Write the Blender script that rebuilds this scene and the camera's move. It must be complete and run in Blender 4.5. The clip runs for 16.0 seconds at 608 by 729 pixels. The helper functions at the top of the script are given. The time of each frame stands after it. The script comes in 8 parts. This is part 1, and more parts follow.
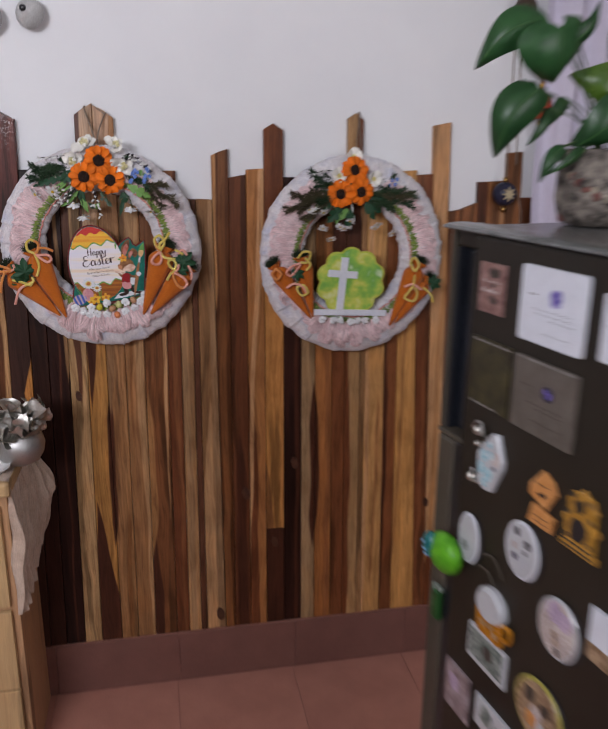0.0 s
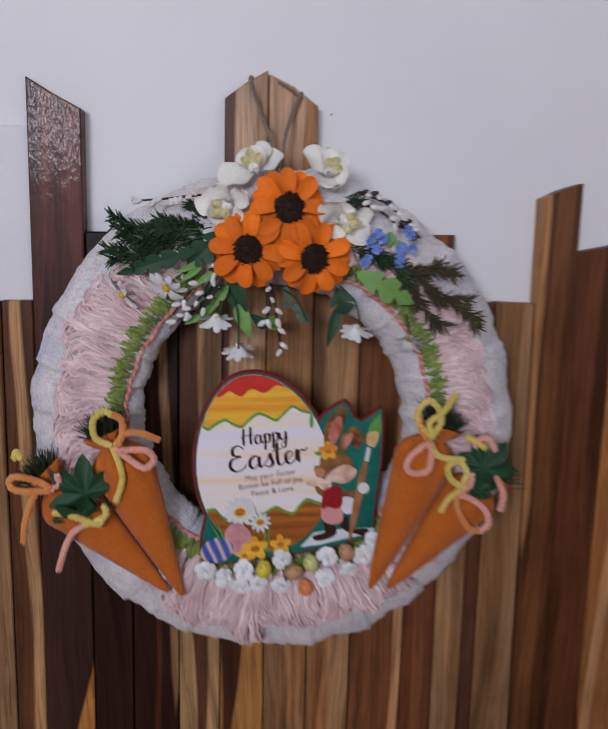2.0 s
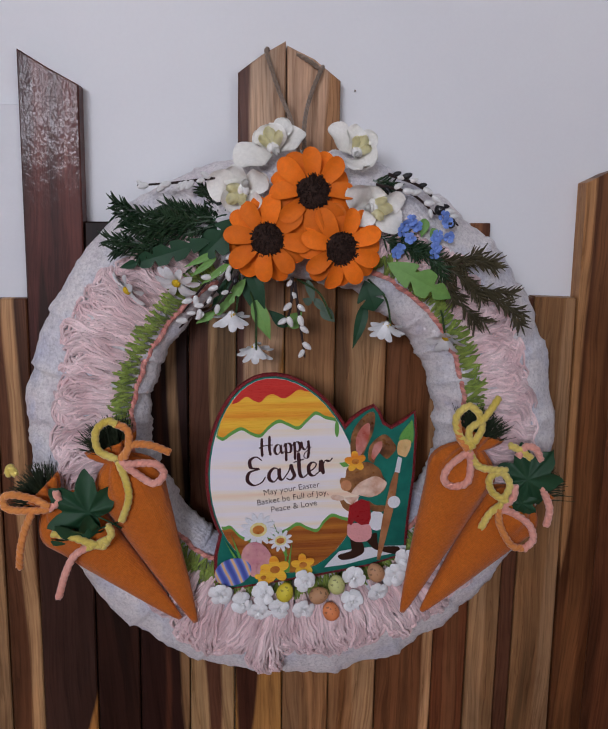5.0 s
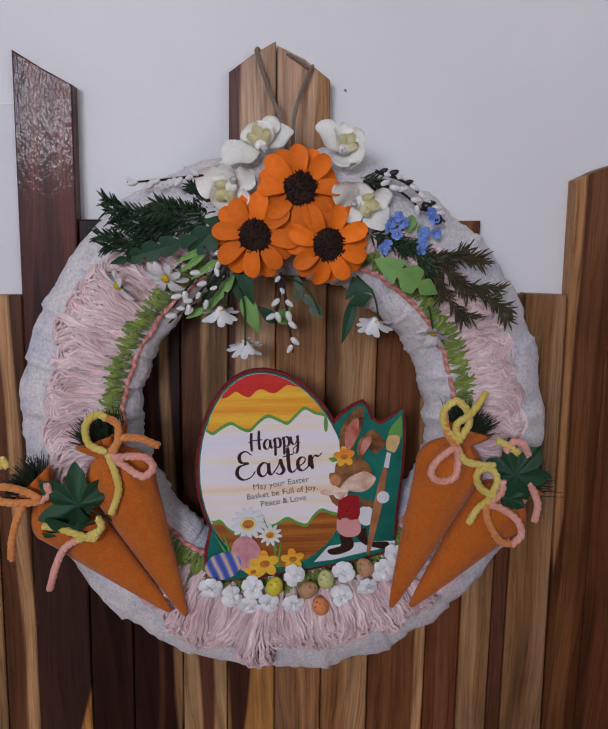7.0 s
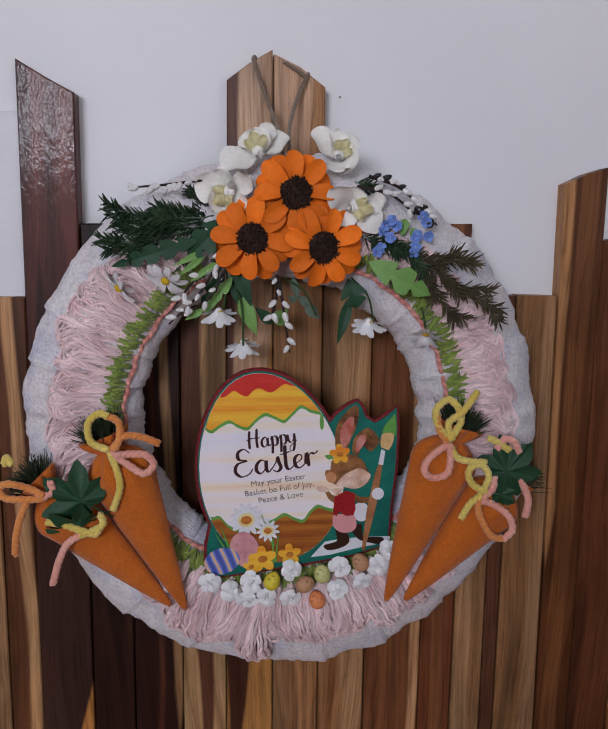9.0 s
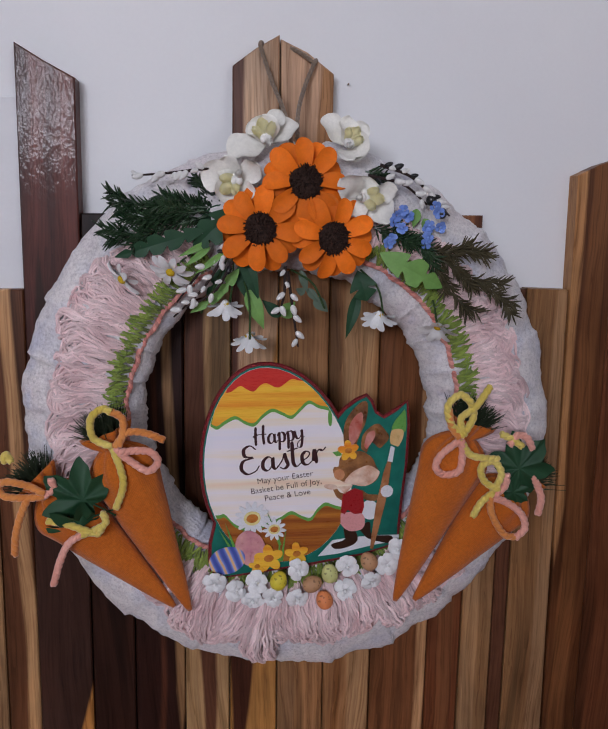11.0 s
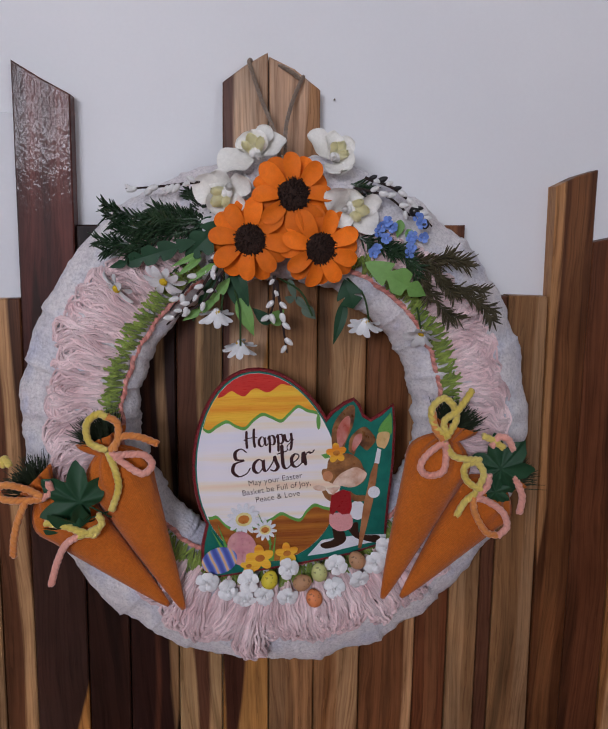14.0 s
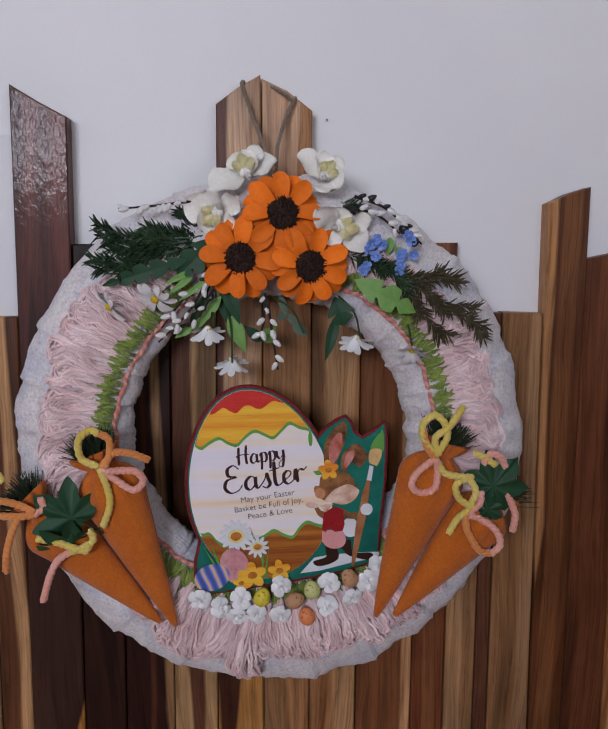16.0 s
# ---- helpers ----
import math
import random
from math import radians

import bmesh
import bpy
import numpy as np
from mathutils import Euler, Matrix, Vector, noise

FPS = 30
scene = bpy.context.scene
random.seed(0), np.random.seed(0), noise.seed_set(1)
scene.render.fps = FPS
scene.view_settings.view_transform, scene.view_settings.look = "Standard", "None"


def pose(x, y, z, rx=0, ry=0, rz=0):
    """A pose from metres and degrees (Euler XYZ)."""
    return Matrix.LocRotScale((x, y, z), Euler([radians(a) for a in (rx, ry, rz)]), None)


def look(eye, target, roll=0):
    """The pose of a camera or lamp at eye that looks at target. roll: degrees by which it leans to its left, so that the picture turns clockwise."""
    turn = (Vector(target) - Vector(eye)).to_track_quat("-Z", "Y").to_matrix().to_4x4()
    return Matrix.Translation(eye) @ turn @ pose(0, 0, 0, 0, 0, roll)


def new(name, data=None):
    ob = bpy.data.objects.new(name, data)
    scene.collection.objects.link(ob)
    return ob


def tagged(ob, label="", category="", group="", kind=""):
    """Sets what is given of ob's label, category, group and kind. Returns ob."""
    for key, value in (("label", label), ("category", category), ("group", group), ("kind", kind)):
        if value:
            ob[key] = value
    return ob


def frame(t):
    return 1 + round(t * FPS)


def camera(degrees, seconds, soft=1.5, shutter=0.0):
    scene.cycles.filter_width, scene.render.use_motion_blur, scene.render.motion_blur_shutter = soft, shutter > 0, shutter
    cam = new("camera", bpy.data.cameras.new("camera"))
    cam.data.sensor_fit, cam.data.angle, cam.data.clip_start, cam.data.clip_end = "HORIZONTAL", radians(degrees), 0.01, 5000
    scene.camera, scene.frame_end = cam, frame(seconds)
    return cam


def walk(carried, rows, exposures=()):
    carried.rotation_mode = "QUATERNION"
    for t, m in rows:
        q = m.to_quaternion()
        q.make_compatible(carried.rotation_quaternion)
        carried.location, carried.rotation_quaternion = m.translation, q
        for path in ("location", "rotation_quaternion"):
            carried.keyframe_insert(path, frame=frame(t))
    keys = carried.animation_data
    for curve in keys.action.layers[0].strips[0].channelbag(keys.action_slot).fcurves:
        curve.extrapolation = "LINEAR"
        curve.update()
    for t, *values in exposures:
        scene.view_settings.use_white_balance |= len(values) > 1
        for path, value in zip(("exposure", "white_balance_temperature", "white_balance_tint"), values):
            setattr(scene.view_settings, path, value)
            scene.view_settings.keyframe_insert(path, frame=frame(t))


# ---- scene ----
cam = camera(45.32, 16.0, soft=1.5, shutter=0.6)
# seconds, eye, target, roll
PATH = [
    (0, (0.1781, -2.1693, 1.7498), (0.5483, -0.2851, 1.1906), 0.51),
    (0.3, (0.1610, -1.9410, 1.7140), (0.4940, -0.0460, 1.1670), 0.2),
    (0.5, (0.1403, -1.7856, 1.7074), (0.4521, 0.1193, 1.1837), 0.01),
    (1, (0.0948, -1.3885, 1.6932), (0.3041, 0.5454, 1.2281), 0.08),
    (1.5, (0.0555, -1.0786, 1.7010), (0.1958, 0.8741, 1.2917), 0.63),
    (2, (-0.0174, -0.8580, 1.7160), (0.1439, 1.0956, 1.3194), 0.54),
    (2.5, (-0.0424, -0.7790, 1.7078), (0.1187, 1.1759, 1.3173), 0.27),
    (3, (-0.0307, -0.7718, 1.7110), (0.1481, 1.1804, 1.3150), 0.26),
    (3.5, (-0.0324, -0.7713, 1.7107), (0.1749, 1.1774, 1.3114), 0.34),
    (4, (-0.0549, -0.7708, 1.7114), (0.1497, 1.1779, 1.3108), 0.33),
    (6.5, (-0.0097, -0.8015, 1.6921), (0.1192, 1.1541, 1.2933), -0.14),
    (7, (-0.0167, -0.7922, 1.6954), (0.1220, 1.1658, 1.3116), 0.04),
    (7.5, (-0.0206, -0.7973, 1.6961), (0.1214, 1.1628, 1.3247), 0.04),
    (8, (-0.0192, -0.8042, 1.6948), (0.1300, 1.1559, 1.3265), -0.03),
    (8.5, (-0.0148, -0.8083, 1.6949), (0.1321, 1.1500, 1.3163), -0.08),
    (9, (-0.0160, -0.8113, 1.6971), (0.1271, 1.1473, 1.3181), -0.06),
    (11.5, (-0.0334, -0.7864, 1.6905), (0.1459, 1.1669, 1.3000), 0.12),
    (12, (-0.0274, -0.7841, 1.6935), (0.1599, 1.1682, 1.3016), 0.05),
    (12.5, (-0.0279, -0.7955, 1.6937), (0.1639, 1.1573, 1.3064), 0.04),
    (13, (-0.0321, -0.8088, 1.6945), (0.1659, 1.1448, 1.3144), 0.06),
    (13.5, (-0.0320, -0.8185, 1.6968), (0.1622, 1.1368, 1.3236), 0.02),
    (14, (-0.0307, -0.8167, 1.6959), (0.1599, 1.1390, 1.3232), -0.06),
    (14.5, (-0.0235, -0.8148, 1.6939), (0.1539, 1.1425, 1.3229), -0.23),
    (15, (-0.0165, -0.8203, 1.6905), (0.1467, 1.1402, 1.3304), -0.20),
    (15.5, (-0.0080, -0.8183, 1.6885), (0.1494, 1.1463, 1.3486), -0.22),
    (16, (-0.0054, -0.8229, 1.6948), (0.1400, 1.1457, 1.3726), -0.35),
]
walk(cam, [(t, look(eye, target, roll)) for t, eye, target, roll in PATH], [(0.0, 0.08, 6750, 10), (1.2, 0.0, 6500, 10), (4.0, -0.13, 6500, 10), (16.0, -0.13, 6500, 10)])

# ---- light ----
world = bpy.data.worlds.new("sky")
scene.world = world
world.use_nodes = True
sky = world.node_tree.nodes.new("ShaderNodeTexSky")
sky.sky_type, sky.sun_disc = "NISHITA", False
sky.sun_elevation, sky.sun_rotation = radians(50), radians(200)
world.node_tree.links.new(sky.outputs[0], world.node_tree.nodes["Background"].inputs[0])
world.node_tree.nodes["Background"].inputs[1].default_value = 0.12


def window_light(name, place, target, width, height, watts, colour):
    lamp = bpy.data.lights.new(name, "AREA")
    lamp.shape, lamp.size, lamp.size_y, lamp.energy, lamp.color = "RECTANGLE", width, height, watts, colour
    ob = new(name, lamp)
    ob.matrix_world = look(place, target)
    return ob


# daylight through the left opening of the back wall
window_light("window_light", (-1.02, -3.17, 2.32), (-0.35, 0.0, 2.72), 1.06, 0.56, 56, (0.86, 0.87, 1.0))
# added lamp without a known source: lets the refrigerator shade the lower right boards
window_light("side_fill_light", (1.40, -3.17, 1.72), (0.75, 0.0, 1.75), 0.95, 0.96, 17, (0.90, 0.89, 1.0))

# ---- materials ----


def nodes_of(name, rough=0.6, metal=0.0):
    m = bpy.data.materials.new(name)
    m.use_nodes = True
    nt = m.node_tree
    b = nt.nodes["Principled BSDF"]
    b.inputs["Roughness"].default_value, b.inputs["Metallic"].default_value = rough, metal
    return m, nt, b


def link(nt, a, b):
    nt.links.new(a, b)


def noise_of(nt, scale=(1, 1, 1), size=5.0, detail=4.0, rough=0.55, coord="Object"):
    tc = nt.nodes.new("ShaderNodeTexCoord")
    mp = nt.nodes.new("ShaderNodeMapping")
    mp.inputs["Scale"].default_value = scale
    n = nt.nodes.new("ShaderNodeTexNoise")
    n.inputs["Scale"].default_value, n.inputs["Detail"].default_value, n.inputs["Roughness"].default_value = size, detail, rough
    link(nt, tc.outputs[coord], mp.inputs[0])
    link(nt, mp.outputs[0], n.inputs["Vector"])
    return n.outputs["Fac"]


def ramp_of(nt, fac, stops):
    r = nt.nodes.new("ShaderNodeValToRGB")
    e = r.color_ramp.elements
    while len(e) < len(stops):
        e.new(0.5)
    for el, (p, c) in zip(e, stops):
        el.position, el.color = p, (*c, 1)
    link(nt, fac, r.inputs[0])
    return r.outputs[0]


def mix_of(nt, fac, a, b, blend="MIX"):
    m = nt.nodes.new("ShaderNodeMix")
    m.data_type, m.blend_type = "RGBA", blend
    for sock, v in ((m.inputs[0], fac), (m.inputs[6], a), (m.inputs[7], b)):
        if isinstance(v, (int, float)):
            sock.default_value = v
        elif isinstance(v, tuple):
            sock.default_value = (*v, 1)
        else:
            link(nt, v, sock)
    return m.outputs[2]


def math_of(nt, op, a, b=0.0, c=0.0, clamp=False):
    m = nt.nodes.new("ShaderNodeMath")
    m.operation, m.use_clamp = op, clamp
    for sock, v in zip(m.inputs, (a, b, c)):
        if isinstance(v, (int, float)):
            sock.default_value = v
        else:
            link(nt, v, sock)
    return m.outputs[0]


def bump_of(nt, bsdf, height, strength=0.3, distance=0.002):
    b = nt.nodes.new("ShaderNodeBump")
    b.inputs["Strength"].default_value, b.inputs["Distance"].default_value = strength, distance
    link(nt, height, b.inputs["Height"])
    link(nt, b.outputs[0], bsdf.inputs["Normal"])
    link(nt, b.outputs[0], bsdf.inputs["Coat Normal"])


def surface(name, c1, c2, size=12.0, rough=0.6, metal=0.0, fine=180.0, bump=0.25, depth=0.001, each=0.0, sheen=0.0, scale=(1, 1, 1), strand=0.0, grit=0.35):
    """A mottled surface: two colours at a coarse scale, grain and relief at a fine one; each: how far single pieces differ."""
    m, nt, b = nodes_of(name, rough, metal)
    if not metal and rough > 0.3:
        b.inputs["Specular IOR Level"].default_value = 0.28
    col = ramp_of(nt, noise_of(nt, scale, size, 5.0), [(0.32, c1), (0.68, c2)])
    grain = noise_of(nt, scale, fine, 3.0)
    col = mix_of(nt, grit, col, ramp_of(nt, grain, [(0.3, (0.62, 0.62, 0.62)), (0.7, (1.0, 1.0, 1.0))]), "MULTIPLY")
    if each:
        oi = nt.nodes.new("ShaderNodeObjectInfo")
        hs = nt.nodes.new("ShaderNodeHueSaturation")
        link(nt, math_of(nt, "MULTIPLY_ADD", oi.outputs["Random"], 2 * each, 1 - each), hs.inputs["Value"])
        link(nt, col, hs.inputs["Color"])
        col = hs.outputs[0]
    if strand:
        geo = nt.nodes.new("ShaderNodeNewGeometry")
        hs = nt.nodes.new("ShaderNodeHueSaturation")
        link(nt, math_of(nt, "MULTIPLY_ADD", geo.outputs["Random Per Island"], 2 * strand, 1 - strand), hs.inputs["Value"])
        link(nt, col, hs.inputs["Color"])
        col = hs.outputs[0]
    link(nt, col, b.inputs["Base Color"])
    link(nt, math_of(nt, "MULTIPLY_ADD", grain, 0.2, rough - 0.1, clamp=True), b.inputs["Roughness"])
    if sheen:
        b.inputs["Sheen Weight"].default_value = sheen
    bump_of(nt, b, grain, bump, depth)
    return m


def cloth(name, c1, c2, threads=900.0, rough=0.9, bump=0.5, sheen=0.3, size=30.0, weft=0.3):
    """Woven or knitted cloth: crossed threads as fine relief, heathered colour."""
    m, nt, b = nodes_of(name, rough)
    b.inputs["Specular IOR Level"].default_value = 0.2
    tc = nt.nodes.new("ShaderNodeTexCoord")
    waves = []
    for axis in ("X", "Z"):
        w = nt.nodes.new("ShaderNodeTexWave")
        w.bands_direction = axis
        w.inputs["Scale"].default_value, w.inputs["Distortion"].default_value, w.inputs["Detail"].default_value = threads / 6.28, 2.5, 2.0
        w.inputs["Detail Scale"].default_value = 1.5
        link(nt, tc.outputs["Object"], w.inputs["Vector"])
        waves.append(w.outputs["Fac"])
    weave = math_of(nt, "MULTIPLY", waves[0], waves[1])
    heather = noise_of(nt, (1, 1, 1), size, 5.0, 0.65)
    fleck = noise_of(nt, (1, 1, 1), 420.0, 3.0, 0.7)
    col = ramp_of(nt, heather, [(0.3, c1), (0.7, c2)])
    col = mix_of(nt, 0.55, col, ramp_of(nt, fleck, [(0.35, (0.6, 0.6, 0.6)), (0.62, (1.0, 1.0, 1.0))]), "MULTIPLY")
    col = mix_of(nt, weft, col, ramp_of(nt, weave, [(0.0, (0.7, 0.7, 0.7)), (0.5, (1, 1, 1))]), "MULTIPLY")
    link(nt, col, b.inputs["Base Color"])
    b.inputs["Sheen Weight"].default_value = sheen
    bump_of(nt, b, math_of(nt, "ADD", weave, fleck), bump, 0.0012)
    return m


def heather_wool(name):
    """Brushed grey knit: cool, warm and rosy fibres in soft patches, a fuzzy nap and faint ribs."""
    m, nt, b = nodes_of(name, 0.95)
    b.inputs["Specular IOR Level"].default_value = 0.15
    b.inputs["Sheen Weight"].default_value, b.inputs["Sheen Roughness"].default_value = 0.35, 0.5
    patch = noise_of(nt, (1, 1, 1), 16.0, 4.0, 0.6)
    col = ramp_of(nt, patch, [(0.30, (0.56, 0.57, 0.66)), (0.43, (0.66, 0.65, 0.68)), (0.53, (0.74, 0.71, 0.70)), (0.63, (0.70, 0.65, 0.66)), (0.72, (0.60, 0.60, 0.68))])
    fibre = noise_of(nt, (1, 1, 1), 330.0, 4.0, 0.75)
    col = mix_of(nt, 0.75, col, ramp_of(nt, fibre, [(0.32, (0.56, 0.55, 0.58)), (0.50, (0.95, 0.94, 0.95)), (0.66, (1.12, 1.12, 1.12))]), "MULTIPLY")
    clump = noise_of(nt, (1, 1, 1), 85.0, 3.0, 0.6)
    col = mix_of(nt, 0.5, col, ramp_of(nt, clump, [(0.34, (0.76, 0.75, 0.78)), (0.55, (1.0, 1.0, 1.0))]), "MULTIPLY")
    link(nt, col, b.inputs["Base Color"])
    rib = nt.nodes.new("ShaderNodeTexWave")
    rib.bands_direction = "DIAGONAL"
    for key, v in (("Scale", 95.0), ("Distortion", 5.0), ("Detail", 2.0), ("Detail Scale", 1.2)):
        rib.inputs[key].default_value = v
    tc = nt.nodes.new("ShaderNodeTexCoord")
    link(nt, tc.outputs["Object"], rib.inputs["Vector"])
    height = math_of(nt, "ADD", math_of(nt, "MULTIPLY", clump, 1.6), math_of(nt, "MULTIPLY_ADD", rib.outputs["Fac"], 0.14, fibre))
    bump_of(nt, b, height, 0.75, 0.0016)
    return m


def wood(name, base, dark, stripes=(), rough=0.42, coat=0.0, chisel=0.0, seed=0.0, grain=1.0):
    """Sawn board: long streaks, growth rings and fine pores along z. stripes: (x at 1.16 m, lean, half width, widening,
    colour, lower end, upper end), the pale sapwood or dark heart, on some boards painted light or shade, with a softly
    wandering edge and tapered ends."""
    m, nt, b = nodes_of(name, rough)
    tc = nt.nodes.new("ShaderNodeTexCoord")
    sep = nt.nodes.new("ShaderNodeSeparateXYZ")
    link(nt, tc.outputs["Object"], sep.inputs[0])
    # the grain wanders, differently in each board
    sway = math_of(nt, "MULTIPLY_ADD", noise_of(nt, (6, 6, 2.6), 1.0, 2.0, 0.5), 0.05, -0.025)
    sway = math_of(nt, "ADD", sway, math_of(nt, "MULTIPLY_ADD", noise_of(nt, (24, 24, 10), 1.0, 2.0, 0.5), 0.010, -0.005))
    vec = nt.nodes.new("ShaderNodeCombineXYZ")
    link(nt, math_of(nt, "ADD", math_of(nt, "ADD", sep.outputs["X"], sway), 3.1 * seed), vec.inputs["X"])
    link(nt, math_of(nt, "ADD", sep.outputs["Y"], 7.3 * seed), vec.inputs["Y"])
    link(nt, math_of(nt, "ADD", sep.outputs["Z"], 5.7 * seed), vec.inputs["Z"])

    def along(scale, detail=4.0, rough_=0.6):
        mp = nt.nodes.new("ShaderNodeMapping")
        mp.inputs["Scale"].default_value = scale
        n = nt.nodes.new("ShaderNodeTexNoise")
        n.inputs["Scale"].default_value, n.inputs["Detail"].default_value, n.inputs["Roughness"].default_value = 1.0, detail, rough_
        link(nt, vec.outputs[0], mp.inputs[0])
        link(nt, mp.outputs[0], n.inputs["Vector"])
        return n.outputs["Fac"]

    streak = along((34, 34, 1.4), 5.0)
    pores = along((420, 420, 11), 3.0)
    cloud = along((9, 9, 2.6))
    wander = noise_of(nt, (1.5, 1.5, 2.3), 1.0, 1.5, 0.45)
    wavy = math_of(nt, "MULTIPLY_ADD", wander, 0.036, -0.018)
    x = math_of(nt, "ADD", sep.outputs["X"], wavy)
    # growth rings: wavy bands, drawn far apart where the cut runs along them
    mp = nt.nodes.new("ShaderNodeMapping")
    mp.inputs["Scale"].default_value = (1, 1, 0.05)
    mp.inputs["Location"].default_value = (seed, seed, seed)
    link(nt, vec.outputs[0], mp.inputs[0])
    rings = nt.nodes.new("ShaderNodeTexWave")
    rings.bands_direction, rings.wave_profile = "X", "SAW"
    for key, v in (("Scale", 21.0), ("Distortion", 6.0), ("Detail", 3.0), ("Detail Scale", 7.0), ("Detail Roughness", 0.5)):
        rings.inputs[key].default_value = v
    link(nt, mp.outputs[0], rings.inputs["Vector"])
    h = math_of(nt, "SUBTRACT", sep.outputs["Z"], 1.16)
    mid = tuple((p + q) / 2 for p, q in zip(base, dark))
    col = ramp_of(nt, streak, [(0.28, dark), (0.46, mid), (0.62, base)])
    col = mix_of(nt, math_of(nt, "MULTIPLY", cloud, 0.55), col, mid)
    flame = ramp_of(nt, along((19, 19, 1.3), 3.0, 0.5), [(0.55, (0, 0, 0)), (0.63, (0.8, 0.8, 0.8))])
    col = mix_of(nt, flame, col, tuple(0.5 * v for v in dark))
    for at, lean, half, widen, tint, *ends in stripes:
        c = math_of(nt, "MULTIPLY_ADD", h, lean, at)
        off = math_of(nt, "ABSOLUTE", math_of(nt, "SUBTRACT", x, c))
        w = math_of(nt, "MULTIPLY_ADD", h, widen, half)
        if ends:
            z = sep.outputs["Z"]
            w = math_of(nt, "MINIMUM", w, math_of(nt, "MULTIPLY", math_of(nt, "SUBTRACT", z, ends[0]), 0.11))
            w = math_of(nt, "MINIMUM", w, math_of(nt, "MULTIPLY", math_of(nt, "SUBTRACT", ends[1], z), 0.11))
        mask = math_of(nt, "DIVIDE", math_of(nt, "SUBTRACT", w, off), 0.0035)
        mask = math_of(nt, "ADD", mask, 0.5, clamp=True)
        shade = ramp_of(nt, streak, [(0.3, tuple(0.66 * v for v in tint)), (0.6, tint)])
        col = mix_of(nt, mask, col, shade)
    col = mix_of(nt, 0.62 * grain, col, ramp_of(nt, rings.outputs["Fac"], [(0.0, (0.40, 0.33, 0.28)), (0.14, (0.80, 0.76, 0.72)), (0.5, (1.04, 1.03, 1.02)), (1.0, (0.86, 0.83, 0.80))]), "MULTIPLY")
    lines = along((150, 150, 3.2), 4.0, 0.65)
    col = mix_of(nt, 0.34 * grain, col, ramp_of(nt, lines, [(0.34, (0.50, 0.42, 0.35)), (0.48, (0.97, 0.95, 0.93)), (0.66, (1.16, 1.12, 1.06))]), "MULTIPLY")
    col = mix_of(nt, 0.6 * grain, col, ramp_of(nt, pores, [(0.32, (0.45, 0.38, 0.32)), (0.55, (1, 1, 1))]), "MULTIPLY")
    # cloudy patches along the board
    patch = along((15, 15, 6.5), 4.0, 0.62)
    col = mix_of(nt, 0.6 * grain, col, ramp_of(nt, patch, [(0.34, (0.62, 0.54, 0.47)), (0.50, (1.0, 0.98, 0.95)), (0.66, (1.28, 1.15, 0.98))]), "MULTIPLY")
    link(nt, col, b.inputs["Base Color"])
    link(nt, math_of(nt, "MULTIPLY_ADD", streak, 0.22, rough - 0.11, clamp=True), b.inputs["Roughness"])
    b.inputs["Specular IOR Level"].default_value = 0.2
    if coat:
        b.inputs["Coat Weight"].default_value, b.inputs["Coat Roughness"].default_value = coat, 0.10
    height = pores
    if chisel:
        rough_end = math_of(nt, "MULTIPLY_ADD", h, 3.6, -1.80, clamp=True)
        height = math_of(nt, "MULTIPLY_ADD", noise_of(nt, (140, 140, 75), 1.0, 3.0, 0.6), math_of(nt, "MULTIPLY", rough_end, chisel), math_of(nt, "MULTIPLY", pores, 0.25))
    bump_of(nt, b, height, 0.35, 0.0008 + 0.001 * chisel)
    return m


def plain(name, colour, rough=0.5, metal=0.0):
    """A small painted or moulded thing, with faint unevenness."""
    return surface(name, tuple(0.92 * v for v in colour), colour, 60.0, rough, metal, 700.0, 0.12, 0.0004)


# ---- building helpers ----


def part(name, bm, material, parent, label="", smooth=False, kind=""):
    me = bpy.data.meshes.new(name)
    if smooth:
        for f in bm.faces:
            f.smooth = True
    bm.to_mesh(me)
    bm.free()
    me.materials.append(material)
    ob = new(name, me)
    ob.parent = parent
    return tagged(ob, label, kind=kind)


def shared(name, me, parent, m, label=""):
    ob = new(name, me)
    ob.parent = parent
    ob.matrix_basis = m
    return tagged(ob, label)


def mesh_of(name, bm, material, smooth=False):
    me = bpy.data.meshes.new(name)
    if smooth:
        for f in bm.faces:
            f.smooth = True
    bm.to_mesh(me)
    bm.free()
    me.materials.append(material)
    return me


def thing(name, m, label, category, group="", kind=""):
    ob = new(name)
    ob.empty_display_size = 0.05
    ob.matrix_basis = m
    return tagged(ob, label, category, group, kind)


def inset(pts, d):
    """The outline, counter-clockwise in (x, z), drawn in by d."""
    out = []
    n = len(pts)
    for i in range(n):
        a, b, c = Vector(pts[i - 1]), Vector(pts[i]), Vector(pts[(i + 1) % n])
        u, v = (b - a).normalized(), (c - b).normalized()
        nu, nv = Vector((-u.y, u.x)), Vector((-v.y, v.x))
        s = nu + nv
        s = s.normalized() * min(d / max(0.35, s.normalized().dot(nu)), 2 * d) if s.length > 1e-6 else nu * d
        out.append((b.x + s.x, b.y + s.y))
    return out


